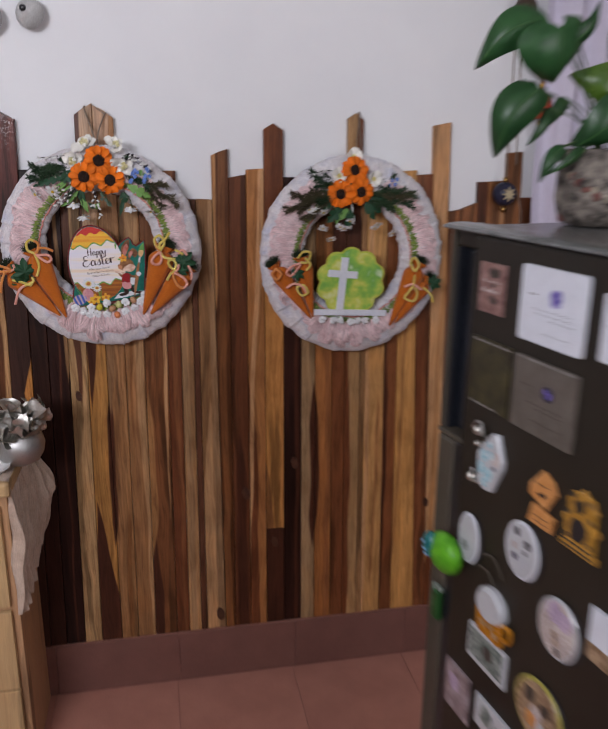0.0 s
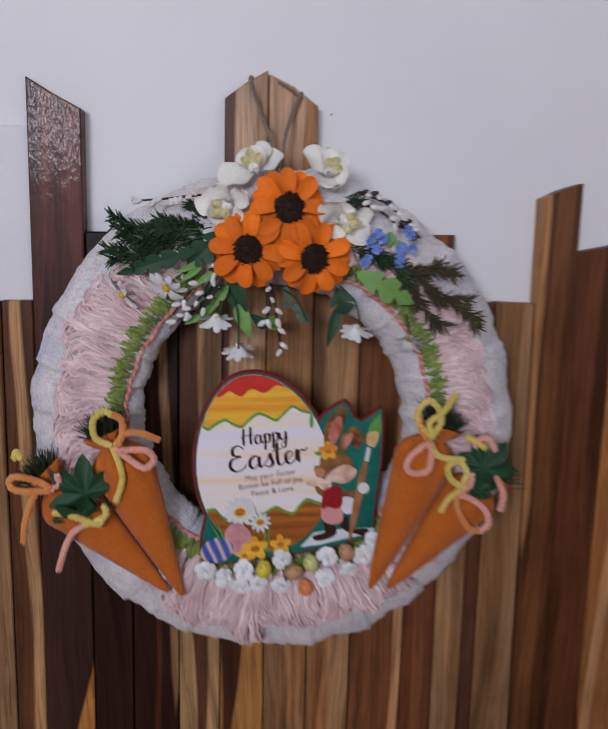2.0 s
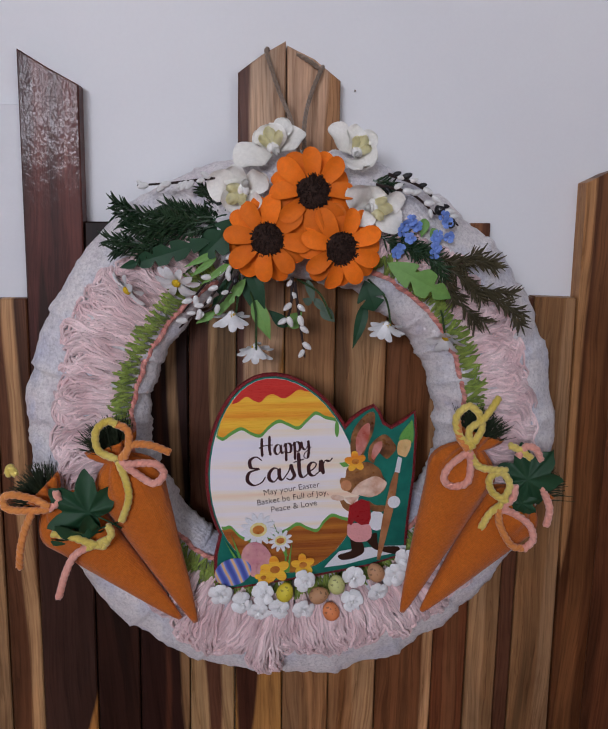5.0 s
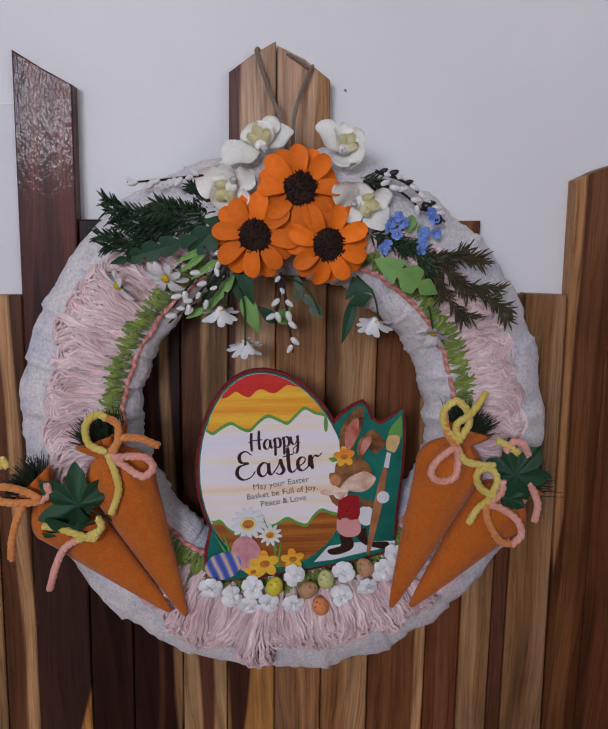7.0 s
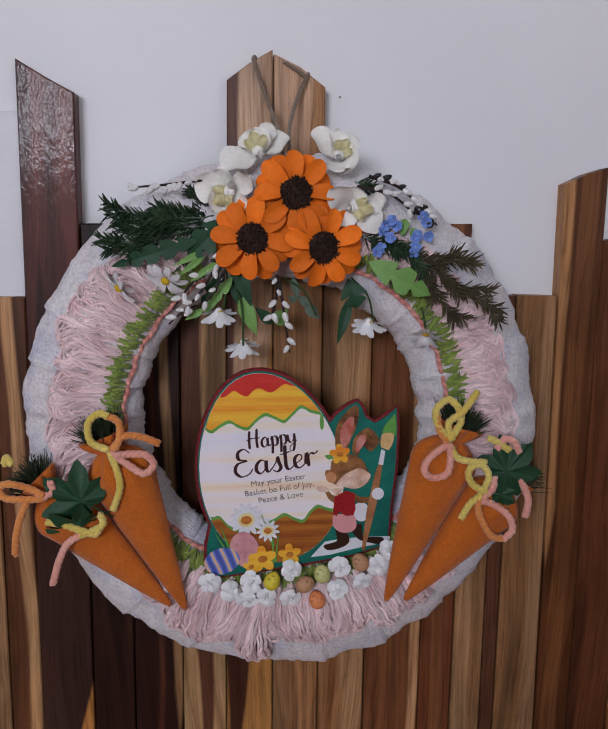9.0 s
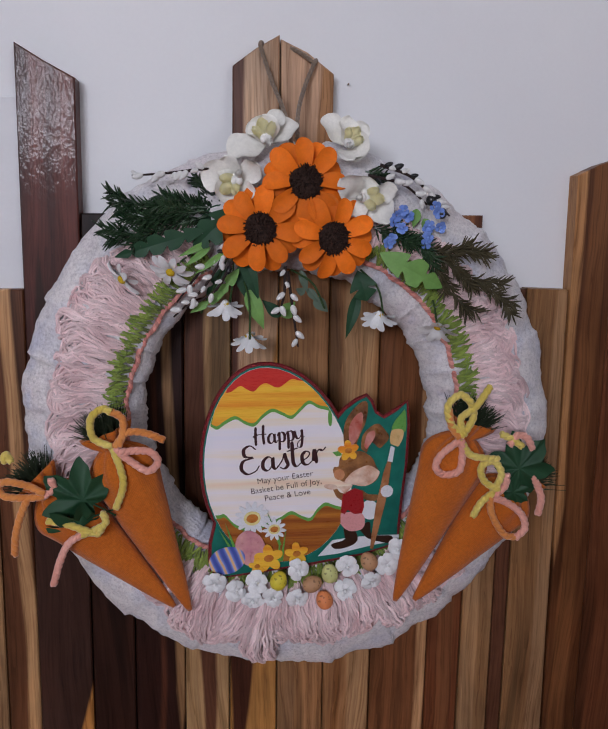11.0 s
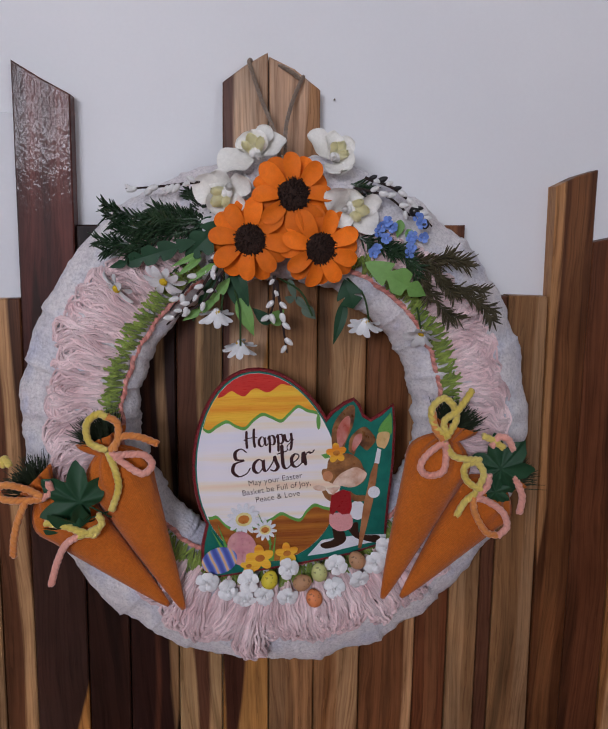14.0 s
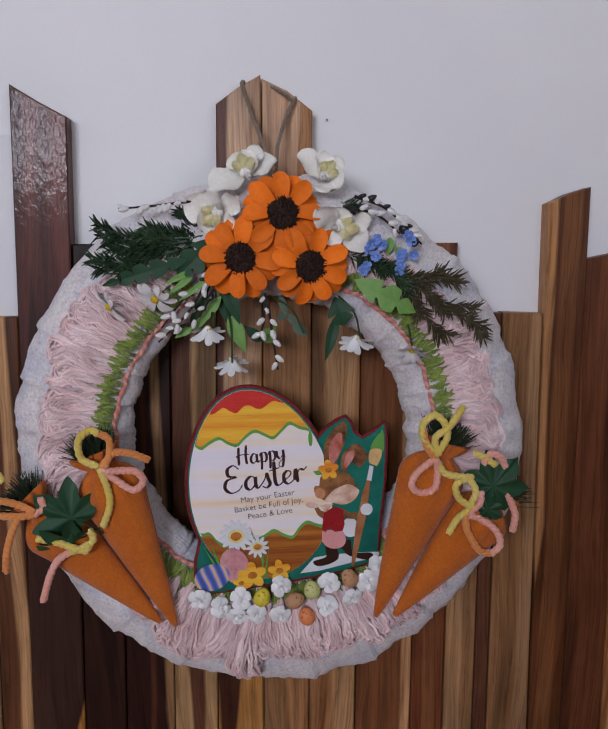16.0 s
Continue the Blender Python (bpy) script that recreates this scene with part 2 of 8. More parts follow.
def slab(bm, pts, y_back, y_front, bevel=0.001):
    """A board of the outline pts (x, z), counter-clockwise as seen from the front (-y), with eased front edges."""
    n = len(pts)
    rings = [(pts, y_back), (pts, y_front + bevel), (inset(pts, bevel), y_front)] if bevel else [(pts, y_back), (pts, y_front)]
    vs = [[bm.verts.new((x, y, z)) for x, z in ring] for ring, y in rings]
    for lo, hi in zip(vs, vs[1:]):
        for i in range(n):
            j = (i + 1) % n
            bm.faces.new((lo[i], lo[j], hi[j], hi[i]))
    bm.faces.new(vs[-1])
    bm.faces.new(vs[0][::-1])
    return vs


def box(bm, x0, x1, y0, y1, z0, z1, bevel=0.0):
    vs = [bm.verts.new((x, y, z)) for x in (x0, x1) for y in (y0, y1) for z in (z0, z1)]
    fs = [bm.faces.new([vs[i] for i in f]) for f in ((0, 1, 3, 2), (4, 6, 7, 5), (0, 4, 5, 1), (2, 3, 7, 6), (0, 2, 6, 4), (1, 5, 7, 3))]
    if bevel:
        es = {e for f in fs for e in f.edges}
        bmesh.ops.bevel(bm, geom=list(es), offset=bevel, segments=2, affect="EDGES", profile=0.5)


def tube(bm, pts, radius, sides=6, closed=False):
    """A round rod along pts; radius may be one number or one for each point."""
    pts = [Vector(p) for p in pts]
    n = len(pts)
    rad = radius if isinstance(radius, (list, tuple)) else [radius] * n
    up, rings = None, []
    for i, p in enumerate(pts):
        d = (pts[(i + 1) % n] - pts[i - 1]) if closed else pts[min(i + 1, n - 1)] - pts[max(i - 1, 0)]
        d = d.normalized() if d.length > 1e-9 else Vector((0, 0, 1))
        if up is None:
            up = Vector((0, 1, 0)) if abs(d.y) < 0.9 else Vector((1, 0, 0))
        up = (up - d * up.dot(d))
        up = up.normalized() if up.length > 1e-6 else d.orthogonal().normalized()
        side = d.cross(up)
        rings.append([bm.verts.new(p + rad[i] * (math.cos(a) * up + math.sin(a) * side)) for a in (2 * math.pi * k / sides for k in range(sides))])
    last = n if closed else n - 1
    for i in range(last):
        lo, hi = rings[i], rings[(i + 1) % n]
        for k in range(sides):
            j = (k + 1) % sides
            bm.faces.new((lo[k], lo[j], hi[j], hi[k]))
    if not closed:
        bm.faces.new(rings[0][::-1])
        bm.faces.new(rings[-1])


def spline(ctrl, steps=6):
    """Catmull-Rom through the points."""
    p = [Vector(c) for c in ctrl]
    p = [2 * p[0] - p[1]] + p + [2 * p[-1] - p[-2]]
    out = []
    for i in range(1, len(p) - 2):
        for k in range(steps):
            t = k / steps
            a, b, c, d = p[i - 1], p[i], p[i + 1], p[i + 2]
            out.append(0.5 * (2 * b + (c - a) * t + (2 * a - 5 * b + 4 * c - d) * t * t + (3 * b - a - 3 * c + d) * t ** 3))
    return out + [p[-2]]


def yarn(bm, ctrl, radius, turns_per_m=85.0, steps=14):
    """Two plies twisted round each other along the points."""
    path = spline(ctrl, steps)
    run, plies = 0.0, ([], [])
    for i, p in enumerate(path):
        d = path[min(i + 1, len(path) - 1)] - path[max(i - 1, 0)]
        d = d.normalized() if d.length > 1e-9 else Vector((1, 0, 0))
        if i:
            run += (p - path[i - 1]).length
        s = d.cross(Vector((0, 1, 0)))
        s = s.normalized() if s.length > 1e-4 else Vector((1, 0, 0))
        u = s.cross(d)
        a = run * turns_per_m * 2 * math.pi
        for k, ply in enumerate(plies):
            ply.append(p + 0.26 * radius * (math.cos(a + k * math.pi) * s + math.sin(a + k * math.pi) * u))
    for ply in plies:
        tube(bm, ply, 0.80 * radius, 8)


def ball(bm, centre, radii, turn=None, rings=8, segs=12):
    m = Matrix.Translation(centre) @ (turn or Matrix()) @ Matrix.Diagonal((*radii, 1))
    bmesh.ops.create_uvsphere(bm, u_segments=segs, v_segments=rings, radius=1.0, matrix=m)


def lathe(bm, profile, segs=24, squash=1.0, ripple=None):
    """Turned round z: profile of (radius, z). squash: depth by width."""
    rings = []
    for r, z in profile:
        ring = []
        for k in range(segs):
            a = 2 * math.pi * k / segs
            q = r * (ripple(a, z) if ripple else 1.0)
            ring.append(bm.verts.new((q * math.cos(a), squash * q * math.sin(a), z)))
        rings.append(ring)
    for lo, hi in zip(rings, rings[1:]):
        for k in range(segs):
            j = (k + 1) % segs
            bm.faces.new((lo[k], lo[j], hi[j], hi[k]))
    bm.faces.new(rings[0][::-1])
    bm.faces.new(rings[-1])


def oval(cx, cz, rx, rz, n=28, egg=0.0, tilt=0.0):
    """An oval outline in (x, z), counter-clockwise; egg > 0 narrows its top."""
    pts = []
    c, s = math.cos(tilt), math.sin(tilt)
    for k in range(n):
        a = 2 * math.pi * k / n
        x, z = rx * math.cos(a) * (1 - egg * math.sin(a)), rz * math.sin(a)
        pts.append((cx + c * x - s * z, cz + s * x + c * z))
    return pts


def leaf_blade(bm, m, length, half, lobes=0, cup=0.15, fold=0.25, n=20, thick=0.0005, blunt=False):
    """A leaf along +z from the origin, facing -y: a midrib fold, a curved blade, and lobed edges where lobes > 0."""
    rows = []
    for i in range(n + 1):
        t = i / n
        w = half * (math.sin(math.pi * t ** (0.75 if lobes or blunt else 0.66)) ** (0.55 if blunt else 0.8 if lobes else 1.05) if 0 < t < 1 else 0.0)
        if lobes:
            d = abs(lobes * t - round(lobes * t)) * (0 < round(lobes * t) < lobes)
            w *= 1 - 0.66 * math.exp(-(d / 0.13) ** 2) * (0 < round(lobes * t) < lobes)
        y = -cup * length * math.sin(math.pi * t * 0.9)
        row = []
        for s in (-1, -0.5, 0, 0.5, 1):
            row.append((s * w, y - fold * abs(s) * w, t * length + (0.8 * abs(s) * w * (1 - t) if lobes else 0)))
        rows.append(row)
    for off in (0.0, thick):
        vs = [[bm.verts.new(m @ Vector((x, y + off, z))) for x, y, z in row] for row in rows]
        for a, b in zip(vs, vs[1:]):
            for k in range(4):
                q = (a[k], a[k + 1], b[k + 1], b[k])
                bm.faces.new(q if off == 0 else q[::-1])


def toward(x0, z0, x1, z1, y=0.0, pitch=0.0, spin=0.0):
    """A pose at (x0, y, z0) whose +z runs to (x1, z1) in the plane of the wall; pitch: tips its end outwards, in degrees."""
    return Matrix.Translation((x0, y, z0)) @ Matrix.Rotation(math.atan2(x1 - x0, z1 - z0), 4, "Y") @ Matrix.Rotation(radians(pitch), 4, "X") @ Matrix.Rotation(radians(spin), 4, "Z")
# ---- materials in use ----
M = {}
M["plaster"] = surface("white_plaster", (0.725, 0.735, 0.75), (0.775, 0.785, 0.79), 3.0, 0.75, 0, 260.0, 0.02, 0.0002, grit=0.04)
# for the unseen walls: beige darkened to cut bounced fill light
M["far_wall"] = surface("low_bounce_beige", (0.24, 0.22, 0.20), (0.29, 0.27, 0.24), 3.0, 0.75, 0, 260.0, 0.06, 0.0004)
M["ceiling"] = surface("ceiling_paint", (0.76, 0.76, 0.75), (0.8, 0.8, 0.79), 3.0, 0.8, 0, 200.0, 0.2, 0.0006)
M["trunking"] = surface("white_panel", (0.66, 0.67, 0.69), (0.7, 0.71, 0.72), 5.0, 0.55, 0, 300.0, 0.04, 0.0003, grit=0.05)
M["tile"] = surface("red_floor_tile", (0.43, 0.195, 0.146), (0.52, 0.245, 0.184), 7.0, 0.42, 0, 220.0, 0.2, 0.0006, each=0.04)
M["skirting"] = surface("brown_skirting_tile", (0.175, 0.08, 0.064), (0.23, 0.105, 0.082), 6.0, 0.45, 0, 240.0, 0.15, 0.0005, each=0.03)
M["grout"] = surface("grout", (0.34, 0.155, 0.118), (0.40, 0.187, 0.142), 30.0, 0.9)
TAN, GOLD, GREY, SAP = (0.52, 0.27, 0.115), (0.56, 0.245, 0.065), (0.38, 0.21, 0.11), (0.64, 0.365, 0.18)
BROWN, RED, DARK, BLACK = (0.27, 0.118, 0.042), (0.18, 0.060, 0.024), (0.085, 0.029, 0.016), (0.033, 0.012, 0.009)


def deep(c, k=0.55):
    return tuple(k * v for v in c)


# ---- the room ----


def wall(name, x0, x1, y0, y1, z0, z1, mat):
    bm = bmesh.new()
    box(bm, x0, x1, y0, y1, z0, z1)
    return tagged(part(name, bm, mat, None), "plain white plastered wall" if name == "wall_north" else "unseen plain beige wall, kept dark to cut bounce", "wall", kind="structure")


wall("wall_north", -2.0, 2.5, 0.0, 0.12, 0.0, 2.75, M["plaster"])
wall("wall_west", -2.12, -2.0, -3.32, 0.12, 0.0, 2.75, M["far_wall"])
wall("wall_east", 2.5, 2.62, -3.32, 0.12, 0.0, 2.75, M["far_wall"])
# unseen back wall: the window's opening, and one added for the side lamp
bm = bmesh.new()
for x0, x1, z0, z1 in ((-2.0, -1.58, 0, 2.75), (-1.58, -0.46, 0, 2.01), (-1.58, -0.46, 2.63, 2.75), (-0.46, 0.90, 0, 2.75), (0.90, 1.90, 0, 1.22), (0.90, 1.90, 2.22, 2.75), (1.90, 2.5, 0, 2.75)):
    box(bm, x0, x1, -3.32, -3.20, z0, z1)
tagged(part("wall_south", bm, M["far_wall"], None), "unseen dark beige wall with a window and an added opening", "wall", kind="structure")
bm = bmesh.new()
box(bm, -2.12, 2.62, -3.32, 0.12, 2.75, 2.85)
tagged(part("ceiling", bm, M["ceiling"], None), "plain white ceiling", "ceiling", kind="structure")
# loose panel on the wall beside the boards
bm = bmesh.new()
slab(bm, [(-0.95, 1.60), (-0.235, 1.60), (-0.235, 1.812), (-0.95, 1.806)], -0.0003, -0.006, 0.001)
tagged(part("trim", bm, M["trunking"], None), "thin off-white panel fixed to the wall behind the boards", "wall panel", kind="structure")

# ---- wood panelling ----
panelling = thing("wood_panelling", Matrix(), "rustic wall panelling of upright teak boards with uneven tops", "wood panelling", kind="structure")


def fan(x, z):
    return x + (x - 0.45) * 0.04 * (1.165 - z)


def board(x0, x1, tops, mat, front=-0.02, foot=0.19):
    """One upright board; tops: heights at even steps from its left to its right edge. x0, x1: its edges, or each edge's top and foot."""
    gap = 0.0007

    def edge(x, z):
        return x if isinstance(x, (int, float)) else x[0] + (x[1] - x[0]) * (1.86 - z) / 1.67

    pts = [(fan(edge(x0, foot), foot) + gap, foot), (fan(edge(x1, foot), foot) - gap, foot)]
    n = len(tops) - 1
    for i in range(n, -1, -1):
        x = edge(x0, tops[i]) + (edge(x1, tops[i]) - edge(x0, tops[i])) * i / n
        pts.append((fan(x, tops[i]) + (gap if i == 0 else -gap if i == n else 0), tops[i]))
    bm = bmesh.new()
    slab(bm, pts, -0.0005, front, 0.0014)
    return part("board", bm, mat, panelling)


def W(name, base, stripes=(), k=0.55, **more):
    return wood("teak_" + name, base, deep(base, k), stripes, seed=random.random() * 3, **more)


random.seed(90)
# left edge, x; right edge; tops; wood; front face
board(-0.62, -0.54, (1.60, 1.60), W("a1", BROWN), -0.019)
board(-0.54, -0.46, (1.63, 1.63), W("a2", TAN), -0.021)
board(-0.46, -0.38, (1.60, 1.60), W("a3", RED), -0.018)
board(-0.38, -0.304, (1.62, 1.62), W("a4", (0.15, 0.06, 0.027), [(-0.317, 0.02, 0.012, 0, (0.31, 0.18, 0.09))]), -0.020)
board(-0.304, -0.268, (1.621, 1.621), W("a5", (0.14, 0.055, 0.025), [(-0.278, 0.01, 0.0080, -0.004, (0.50, 0.29, 0.14))]), -0.019)
# last stripe paints cast shade below 0.99 m; first darkens below 1.66 m
board(-0.268, -0.208, (1.860, 1.843, 1.828), W("a6", (0.15, 0.046, 0.036), [(-0.235, 0, 0.06, 0, (0.046, 0.018, 0.012), -1.0, 1.66), (-0.203, 0.03, 0.010, -0.20, GOLD, 0.80, 1.6), (-0.235, 0, 0.06, 0, (0.05, 0.018, 0.012), -1.0, 0.99)], rough=0.5, coat=0.28, chisel=2.1), -0.022)
# its stripe carries the same painted shade across this board
board(-0.208, -0.160, (1.698, 1.698), W("a7", (0.040, 0.015, 0.010), [(-0.19, 0, 0.06, 0, (0.045, 0.016, 0.011), -1.0, 0.99)]), -0.020)
board(-0.160, -0.103, (1.69, 1.69), W("a8", BLACK, [(-0.13, 0.02, 0.003, 0, DARK), (-0.109, 0.004, 0.0065, -0.004, (0.34, 0.20, 0.10), 1.09, 1.80)]), -0.018)
board(-0.103, -0.0515, (1.685, 1.685), W("a9", (0.56, 0.35, 0.17), [(-0.077, -0.0225, 0.0082, 0.0275, (0.12, 0.048, 0.026), 1.01, 3.0)]), -0.0195)
board(-0.0515, (-0.002, 0.010), (1.842, 1.859, 1.872), W("b3", (0.56, 0.28, 0.085), [(-0.040, 0.03, 0.012, 0.07, DARK, 0.9, 1.34), (0.013, 0.041, 0.010, 0, DARK, 0.53, 1.06), (-0.082, -0.048, -0.049, -0.107, DARK), (-0.02, 0, 0.06, 0, (0.58, 0.375, 0.235), 1.30, 2.8), (-0.02, 0, 0.06, 0, (0.70, 0.49, 0.335), 1.66, 2.8), (-0.0465, 0.02, 0.0085, 0, (0.15, 0.065, 0.045), 1.45, 2.8)]), -0.021)
board((-0.002, 0.010), (0.0545, 0.062), (1.868, 1.856, 1.836), W("b4", (0.44, 0.225, 0.098), [(0.013, 0.041, 0.010, 0, DARK, 0.53, 1.06), (0.045, 0.02, 0.004, -0.004, BROWN, 0.15, 0.66), (0.012, 0.02, 0.012, 0, (0.30, 0.165, 0.08), 0.98, 1.42), (0.03, 0, 0.06, 0, (0.60, 0.385, 0.25), 1.62, 3.0)]), -0.0205)
board((0.0545, 0.062), (0.112, 0.117), (1.695, 1.695), W("b5", (0.37, 0.185, 0.080), [(0.099, 0.0, 0.013, 0.01, (0.47, 0.275, 0.135)), (0.074, 0.02, 0.004, 0.01, BROWN, 0.7, 1.5)]), -0.019)
board((0.112, 0.117), (0.181, 0.184), (1.695, 1.695), W("b6", (0.25, 0.10, 0.04), [(0.1755, 0.02, 0.0065, 0.012, SAP, 0.62, 1.6), (0.13, 0.02, 0.024, 0, DARK, 0.0, 0.56), (0.125, 0.03, 0.008, -0.02, (0.42, 0.21, 0.085), 0.45, 1.05)]), -0.020)
board((0.181, 0.184), (0.222, 0.2245), (1.697, 1.697), W("b7", (0.19, 0.064, 0.027), [(0.205, 0.0, 0.009, 0.006, (0.25, 0.10, 0.042))]), -0.0185)
# first stripe paints the board brighter below 1.02 m, where more light falls
board((0.222, 0.2245), (0.259, 0.263), (1.617, 1.618), W("b8", (0.34, 0.19, 0.090), [(0.242, 0, 0.06, 0, (0.50, 0.28, 0.13), -1.0, 1.02), (0.236, 0.0, 0.009, 0, (0.43, 0.26, 0.135))]), -0.020)
board((0.259, 0.263), (0.276, 0.282), (1.618, 1.618), W("b8b", (0.15, 0.062, 0.034)), -0.0188)
# first stripe again brightens the foot, light painted into the wood
board((0.276, 0.282), (0.322, 0.342), (1.619, 1.617), W("b9", (0.33, 0.175, 0.078), [(0.31, 0, 0.06, 0, (0.56, 0.33, 0.165), -1.0, 1.02), (0.326, 0.0, 0.012, 0.0, (0.37, 0.22, 0.115)), (0.285, 0.03, 0.012, 0, BROWN, 0.1, 0.34)]), -0.0195)
board((0.322, 0.342), 0.373, (1.739, 1.750, 1.757), W("c1", (0.145, 0.054, 0.021), [(0.334, -0.014, 0.006, 0.006, TAN, 1.30, 2.6), (0.352, 0.0, 0.005, -0.006, GOLD, 0.1, 0.85), (0.352, 0, 0.010, 0, (0.23, 0.095, 0.036))]), -0.022)
board(0.373, 0.425, (1.678, 1.687), W("c2", (0.165, 0.058, 0.025), [(0.40, 0.0, 0.016, 0, DARK, 0.0, 0.9)]), -0.0195)
board(0.425, 0.478, (1.701, 1.704), W("c3", (0.463, 0.206, 0.073), [(0.432, 0.0, 0.022, 0, RED, 0.0, 1.08), (0.448, 0.035, 0.007, 0.004, SAP)]), -0.021)
board(0.478, 0.536, (1.812, 1.828, 1.811), W("c4", (0.65, 0.308, 0.095), [(0.505, 0.0, -0.05, 0.28, RED), (0.480, 0, 0.026, 0, BROWN, -0.5, 0.80)]), -0.022, 0.55)
board(0.478, 0.536, (0.548, 0.5485, 0.548), W("c5", DARK), -0.020)
board(0.536, 0.592, (1.68, 1.68), W("c6", (0.045, 0.016, 0.011), [(0.58, 0, 0.006, 0, DARK)]), -0.018)
board(0.592, 0.636, (1.66, 1.66), W("c7", (0.48, 0.31, 0.165), [(0.636, 0.0, 0.014, 0, DARK, 0.46, 1.06)]), -0.020)
board(0.636, 0.690, (1.69, 1.69), W("c8", (0.44, 0.18, 0.06), [(0.636, 0.0, 0.014, 0, DARK, 0.46, 1.06), (0.682, 0, 0.008, 0, (0.32, 0.13, 0.05))]), -0.021)
# dark stripe paints the ring's shade behind the second wreath's hole
board(0.690, 0.732, (1.68, 1.68), W("c9", (0.25, 0.09, 0.036), [(0.712, 0, 0.05, 0, (0.10, 0.036, 0.02), 1.25, 1.8)]), -0.019)
# middle stripe continues the ring's painted shade
board(0.732, 0.780, (1.844, 1.859, 1.842), W("d1", (0.50, 0.30, 0.14), [(0.738, -0.01, 0.012, 0.0, RED, 0.0, 1.75), (0.756, 0, 0.05, 0, (0.11, 0.04, 0.022), 1.25, 1.74), (0.782, -0.02, 0.016, 0, RED, 1.6, 2.6)]), -0.022)
board(0.780, 0.797, (1.68, 1.68), W("d2", (0.46, 0.25, 0.115)), -0.0200)
board(0.797, 0.862, (1.68, 1.68), W("d3", (0.66, 0.36, 0.135), [(0.81, 0, 0.007, 0, SAP), (0.852, 0.02, 0.006, 0, (0.40, 0.19, 0.075), 0.3, 1.0)]), -0.021)
board(0.862, 0.903, (1.69, 1.69), W("d4", (0.30, 0.11, 0.042), [(0.872, 0, 0.006, 0, DARK, 0.2, 1.2)]), -0.019)
board(0.903, (0.948, 0.985), (1.698, 1.701), W("d5", (0.70, 0.365, 0.12), [(0.93, 0.02, 0.005, 0, (0.46, 0.22, 0.08), 0.4, 1.3)]), -0.021)
board((0.948, 0.985), (1.002, 1.023), (1.687, 1.690), W("d6", (0.27, 0.10, 0.04), [(0.985, 0, 0.010, 0, RED)]), -0.0195)
board((1.002, 1.023), (1.056, 1.068), (1.829, 1.839), W("d7", SAP, [(1.045, 0, 0.007, 0, TAN), (1.04, -0.02, 0.06, 0, RED, -0.6, 0.50)], k=0.7), -0.022)
board((1.056, 1.068), (1.092, 1.112), (1.578, 1.583), W("d8", (0.30, 0.115, 0.045), [(1.082, 0.03, 0.007, 0.0, (0.58, 0.33, 0.17), 0.95, 1.62)]), -0.020)
board((1.092, 1.112), (1.155, 1.150), (1.583, 1.604), W("d9", (0.37, 0.15, 0.062), [(1.14, 0, 0.008, 0, (0.46, 0.22, 0.10), 0.8, 1.5)]), -0.019)
board((1.155, 1.150), (1.188, 1.180), (1.667, 1.668), W("e1", (0.11, 0.040, 0.021)), -0.0185)
board((1.188, 1.180), 1.248, (1.668, 1.671), W("e2", (0.36, 0.155, 0.065), [(1.215, 0.02, 0.007, 0, (0.44, 0.23, 0.11), 1.15, 1.7)]), -0.0205)
board(1.248, 1.298, (1.753, 1.757), W("e3", (0.33, 0.14, 0.058)), -0.021)
board(1.298, 1.39, (1.62, 1.62), W("e4", (0.15, 0.052, 0.023)), -0.020)
# knots
KNOT = surface("knot_wood", (0.05, 0.02, 0.012), (0.10, 0.04, 0.02), 60.0, 0.5)
for x, z, r in ((-0.084, 1.046, 0.0085), (0.412, 0.685, 0.012), (0.506, 0.50, 0.010), (0.32, 0.245, 0.013), (1.03, 0.60, 0.009), (0.572, 0.78, 0.011)):
    bm = bmesh.new()
    slab(bm, oval(x, z, r, 1.9 * r, 16, 0.1, 0.2), -0.015, -0.0226, 0.0003)
    part("knot", bm, KNOT, panelling, "dark knot in the wood")

# ---- floor and skirting ----
bm = bmesh.new()
box(bm, -2.12, 2.62, -3.32, 0.12, -0.12, -0.004)
floor = tagged(part("floor", bm, M["grout"], None), "red-brown ceramic floor tiles with thin dark joints", "floor", kind="structure")
bm = bmesh.new()
box(bm, -2.0, 2.5, -0.019, -0.0003, 0.0, 0.186)
baseboard = tagged(part("baseboard", bm, M["grout"], None), "brown tiled skirting under the boards", "skirting", kind="structure")


# ---- cabinet with runner and silver decoration ----
M["pine"] = wood("pale_pine", (0.60, 0.42, 0.22), (0.52, 0.345, 0.17), rough=0.5, grain=0.25)
M["pine_side"] = wood("brown_pine", (0.56, 0.335, 0.18), (0.47, 0.27, 0.145), rough=0.5, grain=0.25)
cab = thing("cabinet", Matrix.Translation((-0.66, -0.165, 0)), "pale pine cabinet with drawers beside the panelling", "cabinet")
bm = bmesh.new()
box(bm, -0.40, 0.409, -0.145, 0.14, 0.0, 0.885, 0.003)
part("body", bm, M["pine_side"], cab, "brown pine carcass")
bm = bmesh.new()
box(bm, -0.42, 0.425, -0.182, 0.14, 0.886, 0.926, 0.006)
part("top", bm, M["pine"], cab, "pale worn pine top")
